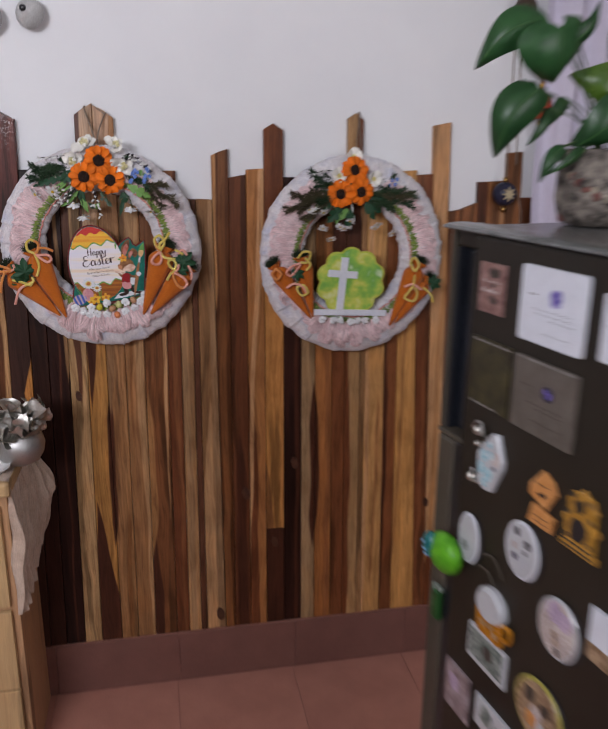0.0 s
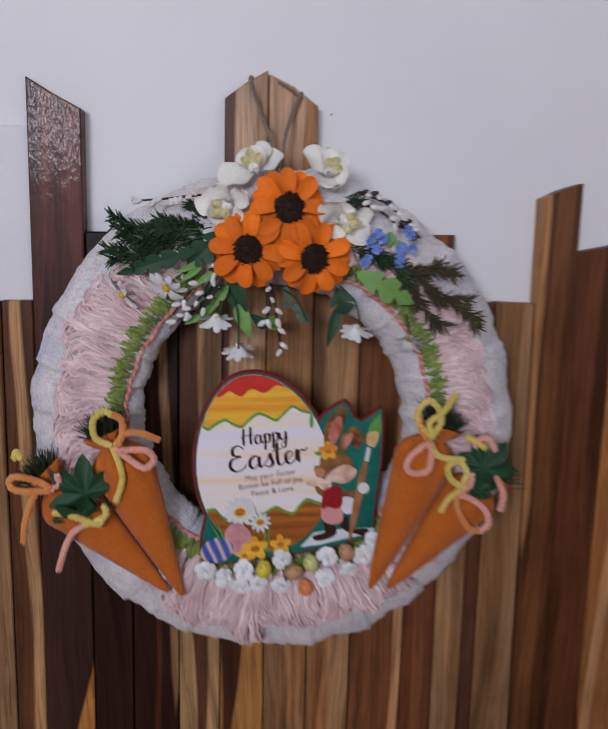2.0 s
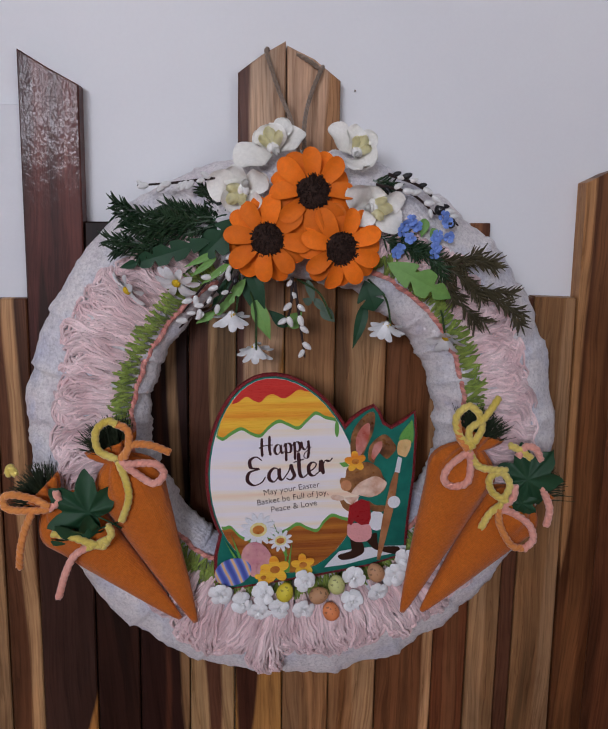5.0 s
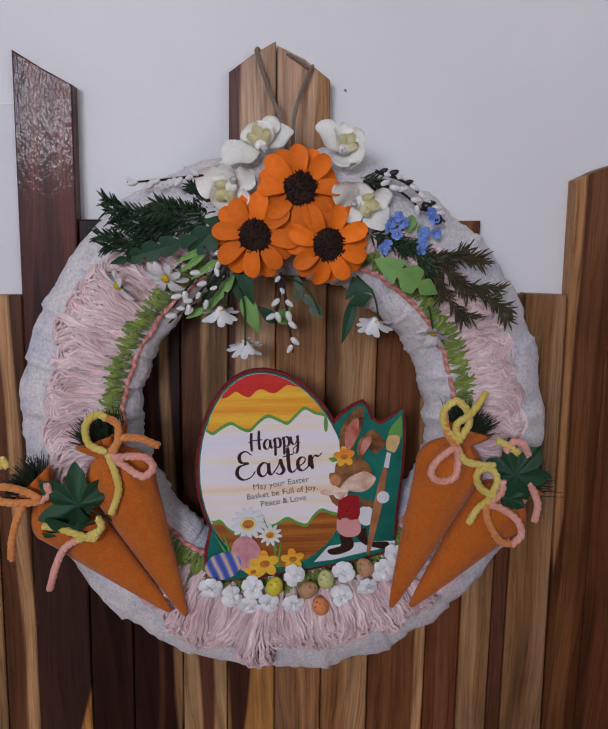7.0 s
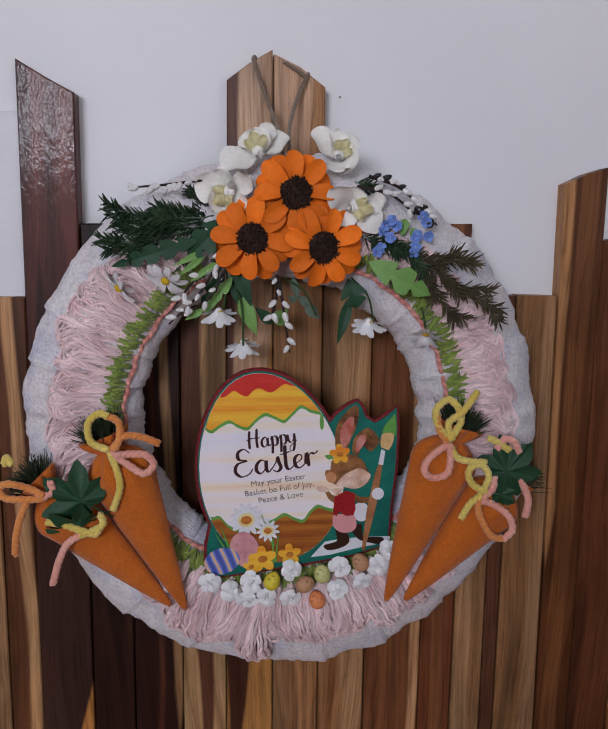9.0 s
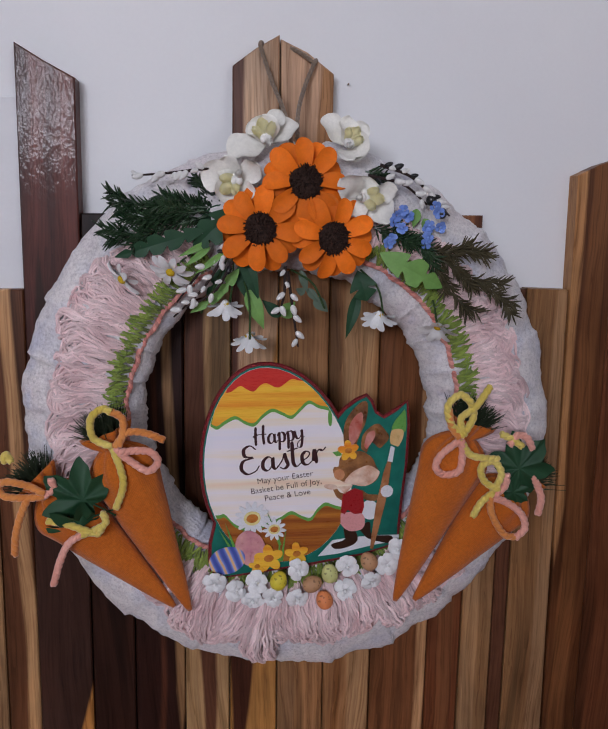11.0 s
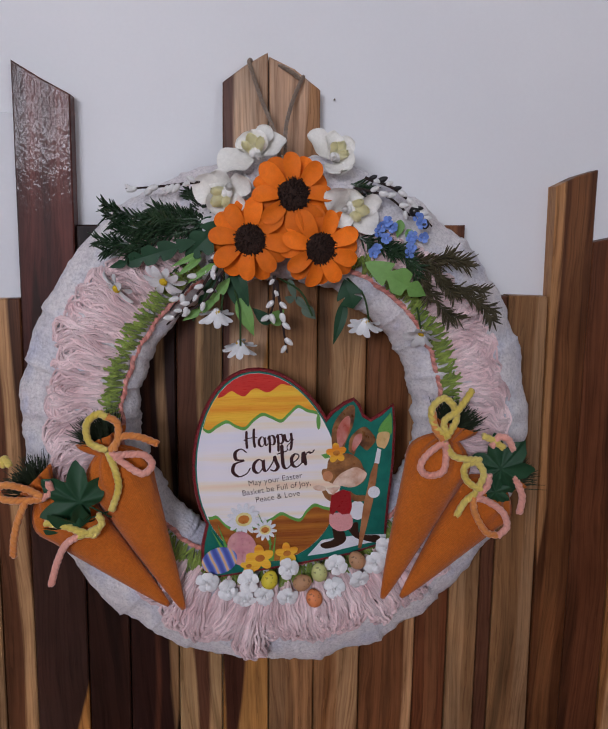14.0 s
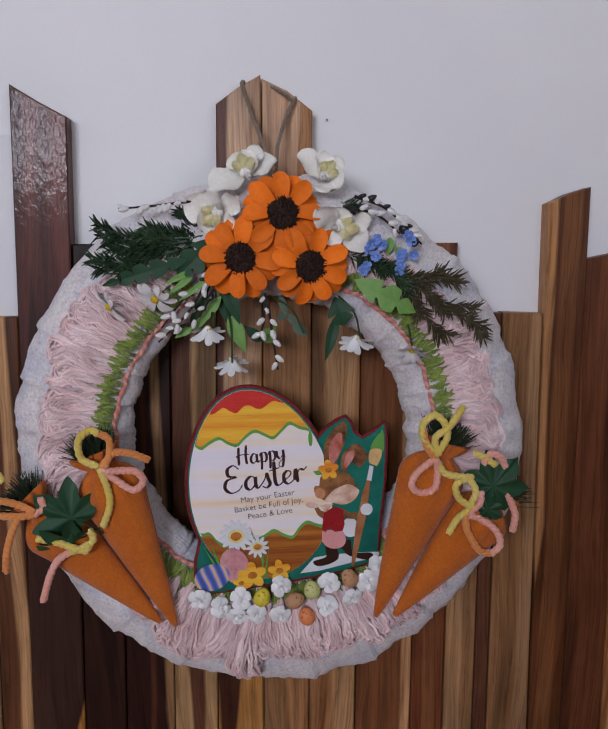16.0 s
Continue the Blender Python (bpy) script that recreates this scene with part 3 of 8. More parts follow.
for z0, z1 in ((0.03, 0.28), (0.285, 0.535), (0.55, 0.85)):
    for x0, x1 in ((-0.395, -0.004), (0.004, 0.390)):
        bm = bmesh.new()
        box(bm, x0, x1, -0.164, -0.146, z0, z1, 0.003)
        d = part("drawer", bm, M["pine"], cab)
        bm = bmesh.new()
        ball(bm, ((x0 + x1) / 2, -0.176, z1 - 0.06), (0.012, 0.013, 0.012))
        part("knob", bm, M["pine_side"], d, "round wooden knob", smooth=True)
# runner: lies on the top and falls over the side in folds to a point
M["runner"] = cloth("greige_linen", (0.54, 0.40, 0.30), (0.74, 0.585, 0.46), 420.0, bump=0.45)
bm = bmesh.new()
rows, cols = 40, 110
grid = []
for i in range(rows + 1):
    s = i / rows
    line = []
    for j in range(cols + 1):
        t = j / cols
        y = -0.328 + 0.293 * t
        drop = 0.40 - 0.04 * t - 0.10 * t ** 3 + 0.008 * math.sin(23 * t)
        if s < 0.35:
            x, z = -0.60 + (0.367) * s / 0.35, 0.929 + 0.002 * math.sin(30 * t + 9 * s)
        else:
            q = (s - 0.35) / 0.65
            x = -0.240 + (0.011 * math.sin(40 * t + 1.2 + 2.0 * q) + 0.007 * math.sin(71 * t + 3 * q) + 0.003 * math.sin(117 * t + 2 * math.sin(5 * q)) + 0.003 * math.sin(17 * q + 21 * t)) * min(1, 3 * q) + 0.062 * math.exp(-((t - 0.95) / 0.26) ** 2) * (max(0.0, 1 - abs(q ** 0.9 - 0.56) / 0.50)) ** 0.85 + 0.004 * q
            z = 0.927 - drop * q
        line.append((x, y + 0.006 * math.sin(12 * s + 5 * t), z))
    grid.append(line)
for off in (0.0, 0.0016):
    vs = [[bm.verts.new((x + off, y, z + off * 0.6)) for x, y, z in line] for line in grid]
    for a, b in zip(vs, vs[1:]):
        for k in range(cols):
            q = (a[k], a[k + 1], b[k + 1], b[k])
            bm.faces.new(q if off else q[::-1])
tagged(part("table_runner", bm, M["runner"], None, smooth=True), "crumpled greige linen runner hanging over the cabinet edge", "table runner")

M["silver"] = surface("silver_foil", (0.56, 0.54, 0.49), (0.76, 0.74, 0.68), 40.0, 0.46, 1.0, 260.0, 0.4, 0.001)
M["brushed"] = surface("brushed_silver", (0.5, 0.49, 0.47), (0.6, 0.59, 0.57), 20.0, 0.50, 1.0, 300.0, 0.2, 0.0006)
M["china"] = surface("white_china", (0.66, 0.66, 0.65), (0.75, 0.75, 0.73), 20.0, 0.2, 0, 400.0, 0.05, 0.0003)
pot = thing("silver_decoration", Matrix.Translation((-0.222, -0.225, 0.931)), "silver bauble bowl topped with silver foil leaves on the cabinet", "decoration")
bm = bmesh.new()
lathe(bm, [(0.028, 0.0), (0.05, 0.012), (0.062, 0.034), (0.066, 0.056), (0.060, 0.080), (0.046, 0.098), (0.040, 0.104)], 32)
part("bowl", bm, M["brushed"], pot, "smooth brushed silver bowl", smooth=True)
random.seed(7)
for i in range(44):
    a, r = random.uniform(0, 6.28), random.uniform(0.01, 0.055)
    bm = bmesh.new()
    length = random.uniform(0.040, 0.074)
    m = Matrix.Translation((r * math.cos(a), r * math.sin(a), 0.098 + random.uniform(-0.012, 0.04))) @ Matrix.Rotation(a, 4, "Z") @ Matrix.Rotation(random.uniform(0.5, 1.5), 4, "Y") @ Matrix.Rotation(random.uniform(-1.5, 1.5), 4, "Z")
    leaf_blade(bm, m, length, length * 0.42, 0, 0.45, 0.30, 12, 0.001, True)
    for v in bm.verts:
        v.co += 0.005 * noise.noise_vector(70 * v.co + Vector((i, 0, 0)))
    part("foil_leaf", bm, M["silver"], pot, smooth=True)
# broad pleated leaves that hang over the bowl's front
for a, tilt, length in ((-1.9, 1.75, 0.074), (-2.6, 1.8, 0.074), (-0.9, 1.6, 0.060)):
    bm = bmesh.new()
    m = Matrix.Translation((0.030 * math.cos(a), 0.030 * math.sin(a), 0.118)) @ Matrix.Rotation(a, 4, "Z") @ Matrix.Rotation(tilt, 4, "Y") @ Matrix.Rotation(radians(90), 4, "Z")
    rows = []
    for i in range(15):
        t = i / 14
        w = 0.030 * math.sin(math.pi * (0.12 + 0.83 * t)) ** 0.7
        rows.append([bm.verts.new(m @ Vector((w * k / 8, -0.022 * math.sin(math.pi * t) - 0.0035 * math.cos(1.9 * k) * math.sin(math.pi * t), length * t))) for k in range(-8, 9)])
    for u, v in zip(rows, rows[1:]):
        for k in range(16):
            bm.faces.new((u[k], u[k + 1], v[k + 1], v[k]))
    bmesh.ops.solidify(bm, geom=bm.faces[:], thickness=0.0008)
    part("foil_leaf", bm, M["silver"], pot, "broad pleated silver leaf", smooth=True)
for a, r, z in ((0.2, 0.062, 0.098), (0.7, 0.058, 0.118), (-0.6, 0.06, 0.11), (-1.3, 0.05, 0.12), (2.2, 0.05, 0.13)):
    bm = bmesh.new()
    ball(bm, (r * math.cos(a), r * math.sin(a), z), (0.012, 0.012, 0.012))
    part("berry", bm, M["silver"], pot, "silver ball", smooth=True)
dish = thing("small_dish", Matrix.Translation((-0.284, -0.290, 0.931)), "small white china dish on the cabinet", "dish")
bm = bmesh.new()
lathe(bm, [(0.022, 0.0), (0.024, 0.004), (0.044, 0.018), (0.047, 0.022), (0.043, 0.022), (0.022, 0.007)], 28)
part("bowl", bm, M["china"], dish, smooth=True)

M["string"] = cloth("string", (0.16, 0.12, 0.09), (0.26, 0.2, 0.15), 1500.0)
# a nail left in the wall beside the tall board
(nx, nz) = (0.0816, 1.8295)
nail = thing("nail", Matrix.Translation((nx, 0.0, nz)), "small dark nail head in the white wall", "nail")
bm = bmesh.new()
tube(bm, [(0, 0.02, 0), (0, -0.004, 0)], 0.0007, 8)
part("shank", bm, M["brushed"], nail)
bm = bmesh.new()
ball(bm, (0, -0.0045, 0), (0.0010, 0.0007, 0.0010), None, 6, 10)
part("head", bm, M["string"], nail, "dark nail head", smooth=True)

# ---- hanging balls, upper wall ----
M["felt"] = cloth("grey_felt", (0.40, 0.40, 0.39), (0.62, 0.62, 0.61), 500.0)
M["black"] = plain("black_bead", (0.012, 0.012, 0.014), 0.3)
for x, z in ((-0.125, 2.085), (-0.228, 2.07)):
    o = thing("hanging_ball", Matrix.Translation((x, -0.034, z)), "grey-white felt ball with a black bead, hung on the wall", "ornament", "felt balls")
    bm = bmesh.new()
    ball(bm, (0, 0, 0), (0.034, 0.033, 0.038), Matrix.Rotation(0.5, 4, "Y"), 12, 18)
    part("felt_ball", bm, M["felt"], o, smooth=True)
    bm = bmesh.new()
    ball(bm, (-0.012, -0.031, 0.008), (0.0085, 0.006, 0.0085))
    part("bead", bm, M["black"], o, "black bead", smooth=True)
    bm = bmesh.new()
    tube(bm, [(0, 0, 0.034), (0.001, 0.012, 0.12), (0, 0.0335, 0.3)], 0.0012, 5)
    part("string", bm, M["string"], o)

# ---- lavender curtain ----
M["curtain"] = cloth("lavender_voile", (0.64, 0.60, 0.73), (0.72, 0.68, 0.80), 600.0, size=6.0)
cur = thing("curtain", Matrix.Translation((1.75, -0.06, 0.12)), "plain lavender curtain hanging in soft folds", "curtain")
bm = bmesh.new()
vs = []
for i in range(13):
    z = 2.33 * i / 12
    vs.append([bm.verts.new((-0.455 + 0.95 * j / 90 + 0.055 * math.sin(math.pi * min(1.0, z / 1.45)) + 0.04 * max(0.0, 1 - z / 1.45), 0.024 * math.sin(j * 0.62) + 0.008 * math.sin(j * 1.7 + z) - 0.004 * z, z)) for j in range(91)])
for a, b in zip(vs, vs[1:]):
    for k in range(90):
        bm.faces.new((a[k], a[k + 1], b[k + 1], b[k]))
part("drape", bm, M["curtain"], cur, smooth=True)
bm = bmesh.new()
tube(bm, [(-0.49, 0.0, 2.345), (0.53, 0.0, 2.345)], 0.012, 12)
for x in (-0.47, 0.5):
    tube(bm, [(x, 0.0, 2.345), (x, 0.0595, 2.345)], 0.008, 8)
part("rod", bm, M["brushed"], cur, "metal curtain rod")

# ---- refrigerator ----
M["fridge"] = surface("brown_grey_steel", (0.013, 0.0100, 0.0072), (0.024, 0.0190, 0.014), 4.0, 0.42, 0.0, 500.0, 0.08, 0.0003)
M["cap"] = surface("grey_plastic", (0.070, 0.070, 0.068), (0.15, 0.150, 0.148), 22.0, 0.24, 0, 500.0, 0.1, 0.0004, scale=(1.0, 4.0, 4.0))
M["trim_steel"] = surface("olive_grey_steel", (0.052, 0.044, 0.033), (0.084, 0.072, 0.056), 9.0, 0.36, 0, 400.0, 0.1, 0.0004, scale=(1, 1, 0.3))
M["recess"] = surface("black_plastic", (0.007, 0.008, 0.011), (0.014, 0.016, 0.022), 10.0, 0.3, 0, 400.0, 0.1, 0.0003)
# local x runs along the door, local -y out of it
SIZE, LIFT = 0.875, 0.25
FRIDGE = Matrix.Translation((0.574, -1.194, 0.0)) @ Matrix.Rotation(radians(-80), 4, "Z") @ Matrix.Scale(SIZE, 4)
fr = thing("refrigerator", FRIDGE, "dark brown-grey refrigerator covered with magnets", "refrigerator")
bm = bmesh.new()
box(bm, -0.055, 0.60, 0.102, 0.60, 0.03, 1.870, 0.008)
box(bm, 0.022, 0.60, 0.064, 0.1015, 0.03, 1.870, 0.004)
part("body", bm, M["fridge"], fr)
bm = bmesh.new()
box(bm, 0.078, 0.605, 0.0, 0.060, 0.09, 1.8845, 0.006)
box(bm, -0.0507, 0.0168, 0.052, 0.100, 1.85, 1.8845, 0.004)
part("door", bm, M["fridge"], fr)
bm = bmesh.new()
box(bm, -0.0617, -0.0077, 0.044, 0.100, 0.09, 1.5105, 0.008)
part("door_trim", bm, M["trim_steel"], fr, "grey metal strip along the door's edge")
bm = bmesh.new()
box(bm, -0.0072, 0.0158, 0.046, 0.100, 0.09, 1.5105, 0.003)
part("door_edge", bm, M["recess"], fr)
# the top's front is a rounded roll that runs the length of the door
bm = bmesh.new()
roll = [(0.064, 1.8855), (0.0, 1.8855), (-0.005, 1.8862), (-0.007, 1.888), (-0.006, 1.8905), (-0.001, 1.893), (0.010, 1.8947), (0.030, 1.895), (0.064, 1.892)]
ends = [[bm.verts.new((u, y, z)) for y, z in roll] for u in (-0.009, -0.005, 0.30, 0.607)]
for v in ends[0]:
    v.co.y += 0.006 if v.co.y < 0.0 else 0.0
    v.co.z -= 0.002 if v.co.z > 1.89 else 0.0
for a, b in zip(ends, ends[1:]):
    for k in range(len(roll)):
        n = (k + 1) % len(roll)
        bm.faces.new((a[k], b[k], b[n], a[n]))
bm.faces.new(ends[0])
bm.faces.new(ends[-1][::-1])
bmesh.ops.recalc_face_normals(bm, faces=bm.faces)
part("top_cap", bm, M["cap"], fr, "grey plastic roll along the door's top")
bm = bmesh.new()
box(bm, -0.058, 0.607, 0.0645, 0.605, 1.8705, 1.883, 0.004)
part("top", bm, M["cap"], fr, "grey plastic top")
bm = bmesh.new()
box(bm, -0.0507, -0.0407, 0.052, 0.096, 1.522, 1.8495, 0.003)
box(bm, -0.0407, 0.0158, 0.070, 0.098, 1.522, 1.8495, 0.002)
box(bm, -0.018, -0.008, 0.060, 0.0695, 1.53, 1.845, 0.003)
part("handle", bm, M["recess"], fr, "long black recessed grip")
bm = bmesh.new()
box(bm, -0.0607, -0.0512, 0.046, 0.098, 1.522, 1.8845, 0.003)
part("grip_edge", bm, M["trim_steel"], fr, "grey metal edge of the grip")
bm = bmesh.new()
box(bm, -0.0627, 0.0153, 0.044, 0.098, 1.5115, 1.5215, 0.003)
part("handle_end", bm, M["trim_steel"], fr, "metal end of the grip")
for x, y in ((0.05, 0.10), (0.56, 0.10), (0.05, 0.56), (0.56, 0.56)):
    bm = bmesh.new()
    lathe(bm, [(0.018, 0.0), (0.02, 0.005), (0.014, 0.032)], 12)
    bmesh.ops.translate(bm, verts=bm.verts, vec=(x, y, 0))
    part("foot", bm, M["recess"], fr)


def magnet(name, u, z, label, group="fridge magnets", out=0.0):
    return thing(name, FRIDGE @ Matrix.Translation((u, out, z + LIFT)), label, "fridge magnet", group)


def card(ob, name, pts, mat, y0, y1, label="", bevel=0.0004):
    bm = bmesh.new()
    slab(bm, pts, y0, y1, bevel)
    return part(name, bm, mat, ob, label)


def rect(x0, x1, z0, z1):
    return [(x0, z0), (x1, z0), (x1, z1), (x0, z1)]


def eased(x0, x1, z0, z1, r):
    """A rectangle with round corners."""
    pts = []
    for cx, cz, a0 in ((x1 - r, z0 + r, -90), (x1 - r, z1 - r, 0), (x0 + r, z1 - r, 90), (x0 + r, z0 + r, 180)):
        pts += [(cx + r * math.cos(radians(a0 + a)), cz + r * math.sin(radians(a0 + a))) for a in (0, 30, 60, 90)]
    return pts


def wavy(x0, x1, z, thick, rise=0.0012):
    """A thin uneven line of print."""
    n = max(4, int((x1 - x0) / 0.005))
    low = [(x0 + (x1 - x0) * k / n, z + rise * math.sin(2.3 * k + 40 * z)) for k in range(n + 1)]
    return low + [(x, zz + thick * (0.6 + 0.4 * math.sin(1.7 * k))) for k, (x, zz) in reversed(list(enumerate(low)))]


def blot(x, z, r, seed):
    """An uneven round patch."""
    return [(x + r * (1 + 0.35 * noise.noise((2 * math.cos(a), 2 * math.sin(a), seed))) * math.cos(a), z + r * (1 + 0.35 * noise.noise((2 * math.cos(a), 2 * math.sin(a), seed))) * math.sin(a)) for a in (2 * math.pi * k / 16 for k in range(16))]


M["card_white"] = plain("white_card", (0.60, 0.62, 0.67), 0.45)
M["card_grey"] = surface("grey_card", (0.088, 0.074, 0.062), (0.125, 0.106, 0.090), 30.0, 0.4)
M["ink_violet"] = plain("violet_print", (0.12, 0.09, 0.33), 0.5)
M["ink_lilac"] = plain("lilac_print", (0.30, 0.27, 0.50), 0.5)
M["ink_plum"] = plain("plum_print", (0.028, 0.022, 0.05), 0.5)
M["ink_grey"] = plain("grey_print", (0.40, 0.41, 0.45), 0.5)
M["ink_dark"] = plain("dark_print", (0.022, 0.018, 0.020), 0.5)
M["ink_brown"] = plain("brown_print", (0.055, 0.043, 0.036), 0.5)
M["photo_pink"] = surface("pink_photo", (0.14, 0.065, 0.055), (0.31, 0.185, 0.165), 75.0, 0.35)
M["photo_olive"] = surface("olive_photo", (0.018, 0.014, 0.010), (0.060, 0.052, 0.022), 38.0, 0.35)
M["photo_edge"] = surface("worn_photo_edge", (0.10, 0.092, 0.085), (0.24, 0.225, 0.215), 60.0, 0.45)
M["photo_green"] = surface("green_photo", (0.020, 0.042, 0.034), (0.30, 0.33, 0.30), 85.0, 0.35)
M["photo_mauve"] = surface("mauve_photo", (0.13, 0.085, 0.085), (0.34, 0.27, 0.28), 45.0, 0.35)
M["photo_brown"] = surface("brown_scene", (0.10, 0.045, 0.018), (0.42, 0.30, 0.19), 95.0, 0.3)
M["ochre"] = surface("gilded_resin", (0.26, 0.12, 0.014), (0.48, 0.25, 0.045), 120.0, 0.36, 0, 300.0, 0.6, 0.001)
M["orange_wood"] = surface("orange_wood", (0.46, 0.19, 0.05), (0.60, 0.28, 0.10), 50.0, 0.5)
M["glaze"] = plain("white_glaze", (0.46, 0.47, 0.49), 0.2)
M["pale_blue"] = surface("blue_glaze", (0.10, 0.36, 0.46), (0.52, 0.65, 0.68), 110.0, 0.25)
M["lime"] = surface("green_resin", (0.045, 0.22, 0.010), (0.12, 0.40, 0.02), 45.0, 0.35, 0, 160.0, 0.4, 0.001)
M["clip_green"] = surface("dark_green_plastic", (0.012, 0.055, 0.014), (0.025, 0.095, 0.024), 40.0, 0.35)
M["clip_pale"] = surface("clear_plastic", (0.12, 0.15, 0.12), (0.26, 0.30, 0.26), 40.0, 0.3)
M["teal"] = surface("teal_paint", (0.006, 0.09, 0.095), (0.03, 0.20, 0.20), 70.0, 0.25)
M["glint_blue"] = plain("blue_glint", (0.22, 0.42, 0.62), 0.25)
M["pinkish"] = surface("cream_glaze", (0.36, 0.29, 0.27), (0.52, 0.45, 0.42), 45.0, 0.25)
M["lilac_glaze"] = surface("lilac_glaze", (0.34, 0.26, 0.36), (0.48, 0.38, 0.48), 45.0, 0.25)
M["yellow_rim"] = surface("yellow_glaze", (0.26, 0.225, 0.03), (0.40, 0.355, 0.08), 60.0, 0.3)
M["amber"] = surface("amber_resin", (0.30, 0.10, 0.006), (0.50, 0.21, 0.018), 60.0, 0.25)

o = magnet("card_magnet", 0.2655, 1.5565, "white square card with a violet mark on the fridge door")
card(o, "card", eased(-0.0645, 0.0645, -0.052, 0.052, 0.006), M["card_white"], -0.0003, -0.004)
card(o, "mark", blot(0.0085, 0.014, 0.0125, 1.0), M["ink_lilac"], -0.0041, -0.0043, "violet mark", 0)
for x, z, r in ((0.004, 0.018, 0.0045), (0.012, 0.020, 0.004), (0.007, 0.010, 0.005), (0.015, 0.013, 0.0035)):
    card(o, "mark", blot(x, z, r, 90 * x), M["ink_violet"], -0.0044, -0.0046, "violet mark", 0)
card(o, "text_bar", wavy(-0.044, -0.030, 0.013, 0.0022, 0.0004), M["ink_brown"], -0.0041, -0.0043, "", 0)
for x0, x1, z in ((-0.036, 0.040, -0.006), (-0.030, 0.044, -0.012), (0.0, 0.046, -0.018), (-0.012, 0.044, -0.037)):
    card(o, "text_bar", wavy(x0, x1, z, 0.0022), M["ink_grey"], -0.0041, -0.0043, "", 0)
o = magnet("card_magnet", 0.2665, 1.43, "dull grey-beige square card with a violet mark on the fridge door")
card(o, "card", eased(-0.064, 0.064, -0.053, 0.053, 0.003), M["card_grey"], -0.0003, -0.004)
card(o, "edge_strip", rect(-0.061, 0.061, 0.049, 0.0515), M["photo_edge"], -0.0041, -0.0043, "worn pale edge", 0)
card(o, "mark", blot(0.010, 0.012, 0.0115, 4.0), M["ink_plum"], -0.0041, -0.0043, "dark violet mark", 0)
for x, z, r in ((0.006, 0.015, 0.004), (0.013, 0.010, 0.005)):
    card(o, "mark", blot(x, z, r, 70 * x), M["ink_violet"], -0.0044, -0.0046, "violet mark", 0)
for x0, x1, z in ((-0.045, -0.026, 0.013), (-0.030, 0.040, -0.010), (-0.01, 0.042, -0.016), (-0.02, 0.04, -0.034)):
    card(o, "text_bar", wavy(x0, x1, z, 0.0018), M["ink_brown"], -0.0041, -0.0043, "", 0)
o = magnet("card_magnet", 0.405, 1.555, "white card on the fridge door")
card(o, "card", eased(-0.047, 0.047, -0.044, 0.040, 0.004), M["card_white"], -0.0003, -0.004)
card(o, "text_bar", wavy(-0.040, 0.03, 0.0, 0.002), M["ink_grey"], -0.0041, -0.0043, "", 0)
o = magnet("photo_magnet", 0.132, 1.5605, "small faded pink photo on the fridge door")
card(o, "photo", rect(-0.031, 0.031, -0.037, 0.037), M["photo_pink"], -0.0003, -0.003)
for x, z, r in ((0.0, 0.024, 0.008), (0.011, 0.023, 0.007), (0.003, -0.015, 0.006), (0.010, -0.018, 0.005), (0.004, 0.005, 0.004)):
    card(o, "dark_patch", blot(x, z, r, 50 * x + z), M["ink_brown"], -0.0031, -0.0033, "", 0)
card(o, "pale_patch", wavy(-0.024, 0.016, -0.006, 0.006), M["pinkish"], -0.0031, -0.0033, "", 0)
card(o, "pale_patch", wavy(-0.022, 0.020, 0.009, 0.003), M["pinkish"], -0.0031, -0.0033, "", 0)
o = magnet("photo_magnet", 0.1435, 1.431, "olive landscape photo with pale edges on the fridge door")
card(o, "photo", rect(-0.048, 0.048, -0.053, 0.053), M["photo_olive"], -0.0003, -0.003)
for x0, x1, z in ((-0.047, 0.047, 0.047), (-0.047, 0.025, -0.052)):
    card(o, "border", wavy(x0, x1, z, 0.004, 0.0003), M["photo_edge"], -0.0031, -0.0034, "worn pale border", 0)

o = magnet("house_magnet", 0.166, 1.303, "white and blue glazed house-shaped magnet with silver beads")
o.scale = (0.78 * SIZE, SIZE, SIZE)
card(o, "plaque", [(-0.032, -0.044), (-0.010, -0.054), (0.014, -0.050), (0.042, -0.004), (0.043, 0.008), (0.022, 0.046), (0.004, 0.044), (-0.020, 0.022), (-0.038, 0.004)], M["glaze"], -0.0003, -0.009, "", 0.003)
for x, z, r in ((-0.012, 0.004, 0.010), (-0.020, -0.018, 0.011), (0.004, -0.022, 0.012), (-0.006, -0.036, 0.009), (0.010, 0.010, 0.007), (0.004, 0.026, 0.006)):
    card(o, "flower", blot(x, z, r, 60 * x), M["pale_blue"], -0.0091, -0.0095, "", 0)
card(o, "wall_patch", blot(0.026, 0.008, 0.012, 2.0), M["pinkish"], -0.0091, -0.0094, "", 0)
card(o, "dark_patch", blot(0.022, -0.008, 0.004, 3.0), M["ink_plum"], -0.0095, -0.0098, "", 0)
bm = bmesh.new()
tube(bm, spline([(-0.062, -0.006, 0.036), (-0.046, -0.008, 0.050), (-0.030, -0.008, 0.050), (-0.024, -0.006, 0.030)]), 0.0022, 6)
tube(bm, spline([(-0.054, -0.006, -0.030), (-0.048, -0.008, -0.046), (-0.030, -0.007, -0.048)]), 0.0022, 6)
part("wire", bm, M["brushed"], o)
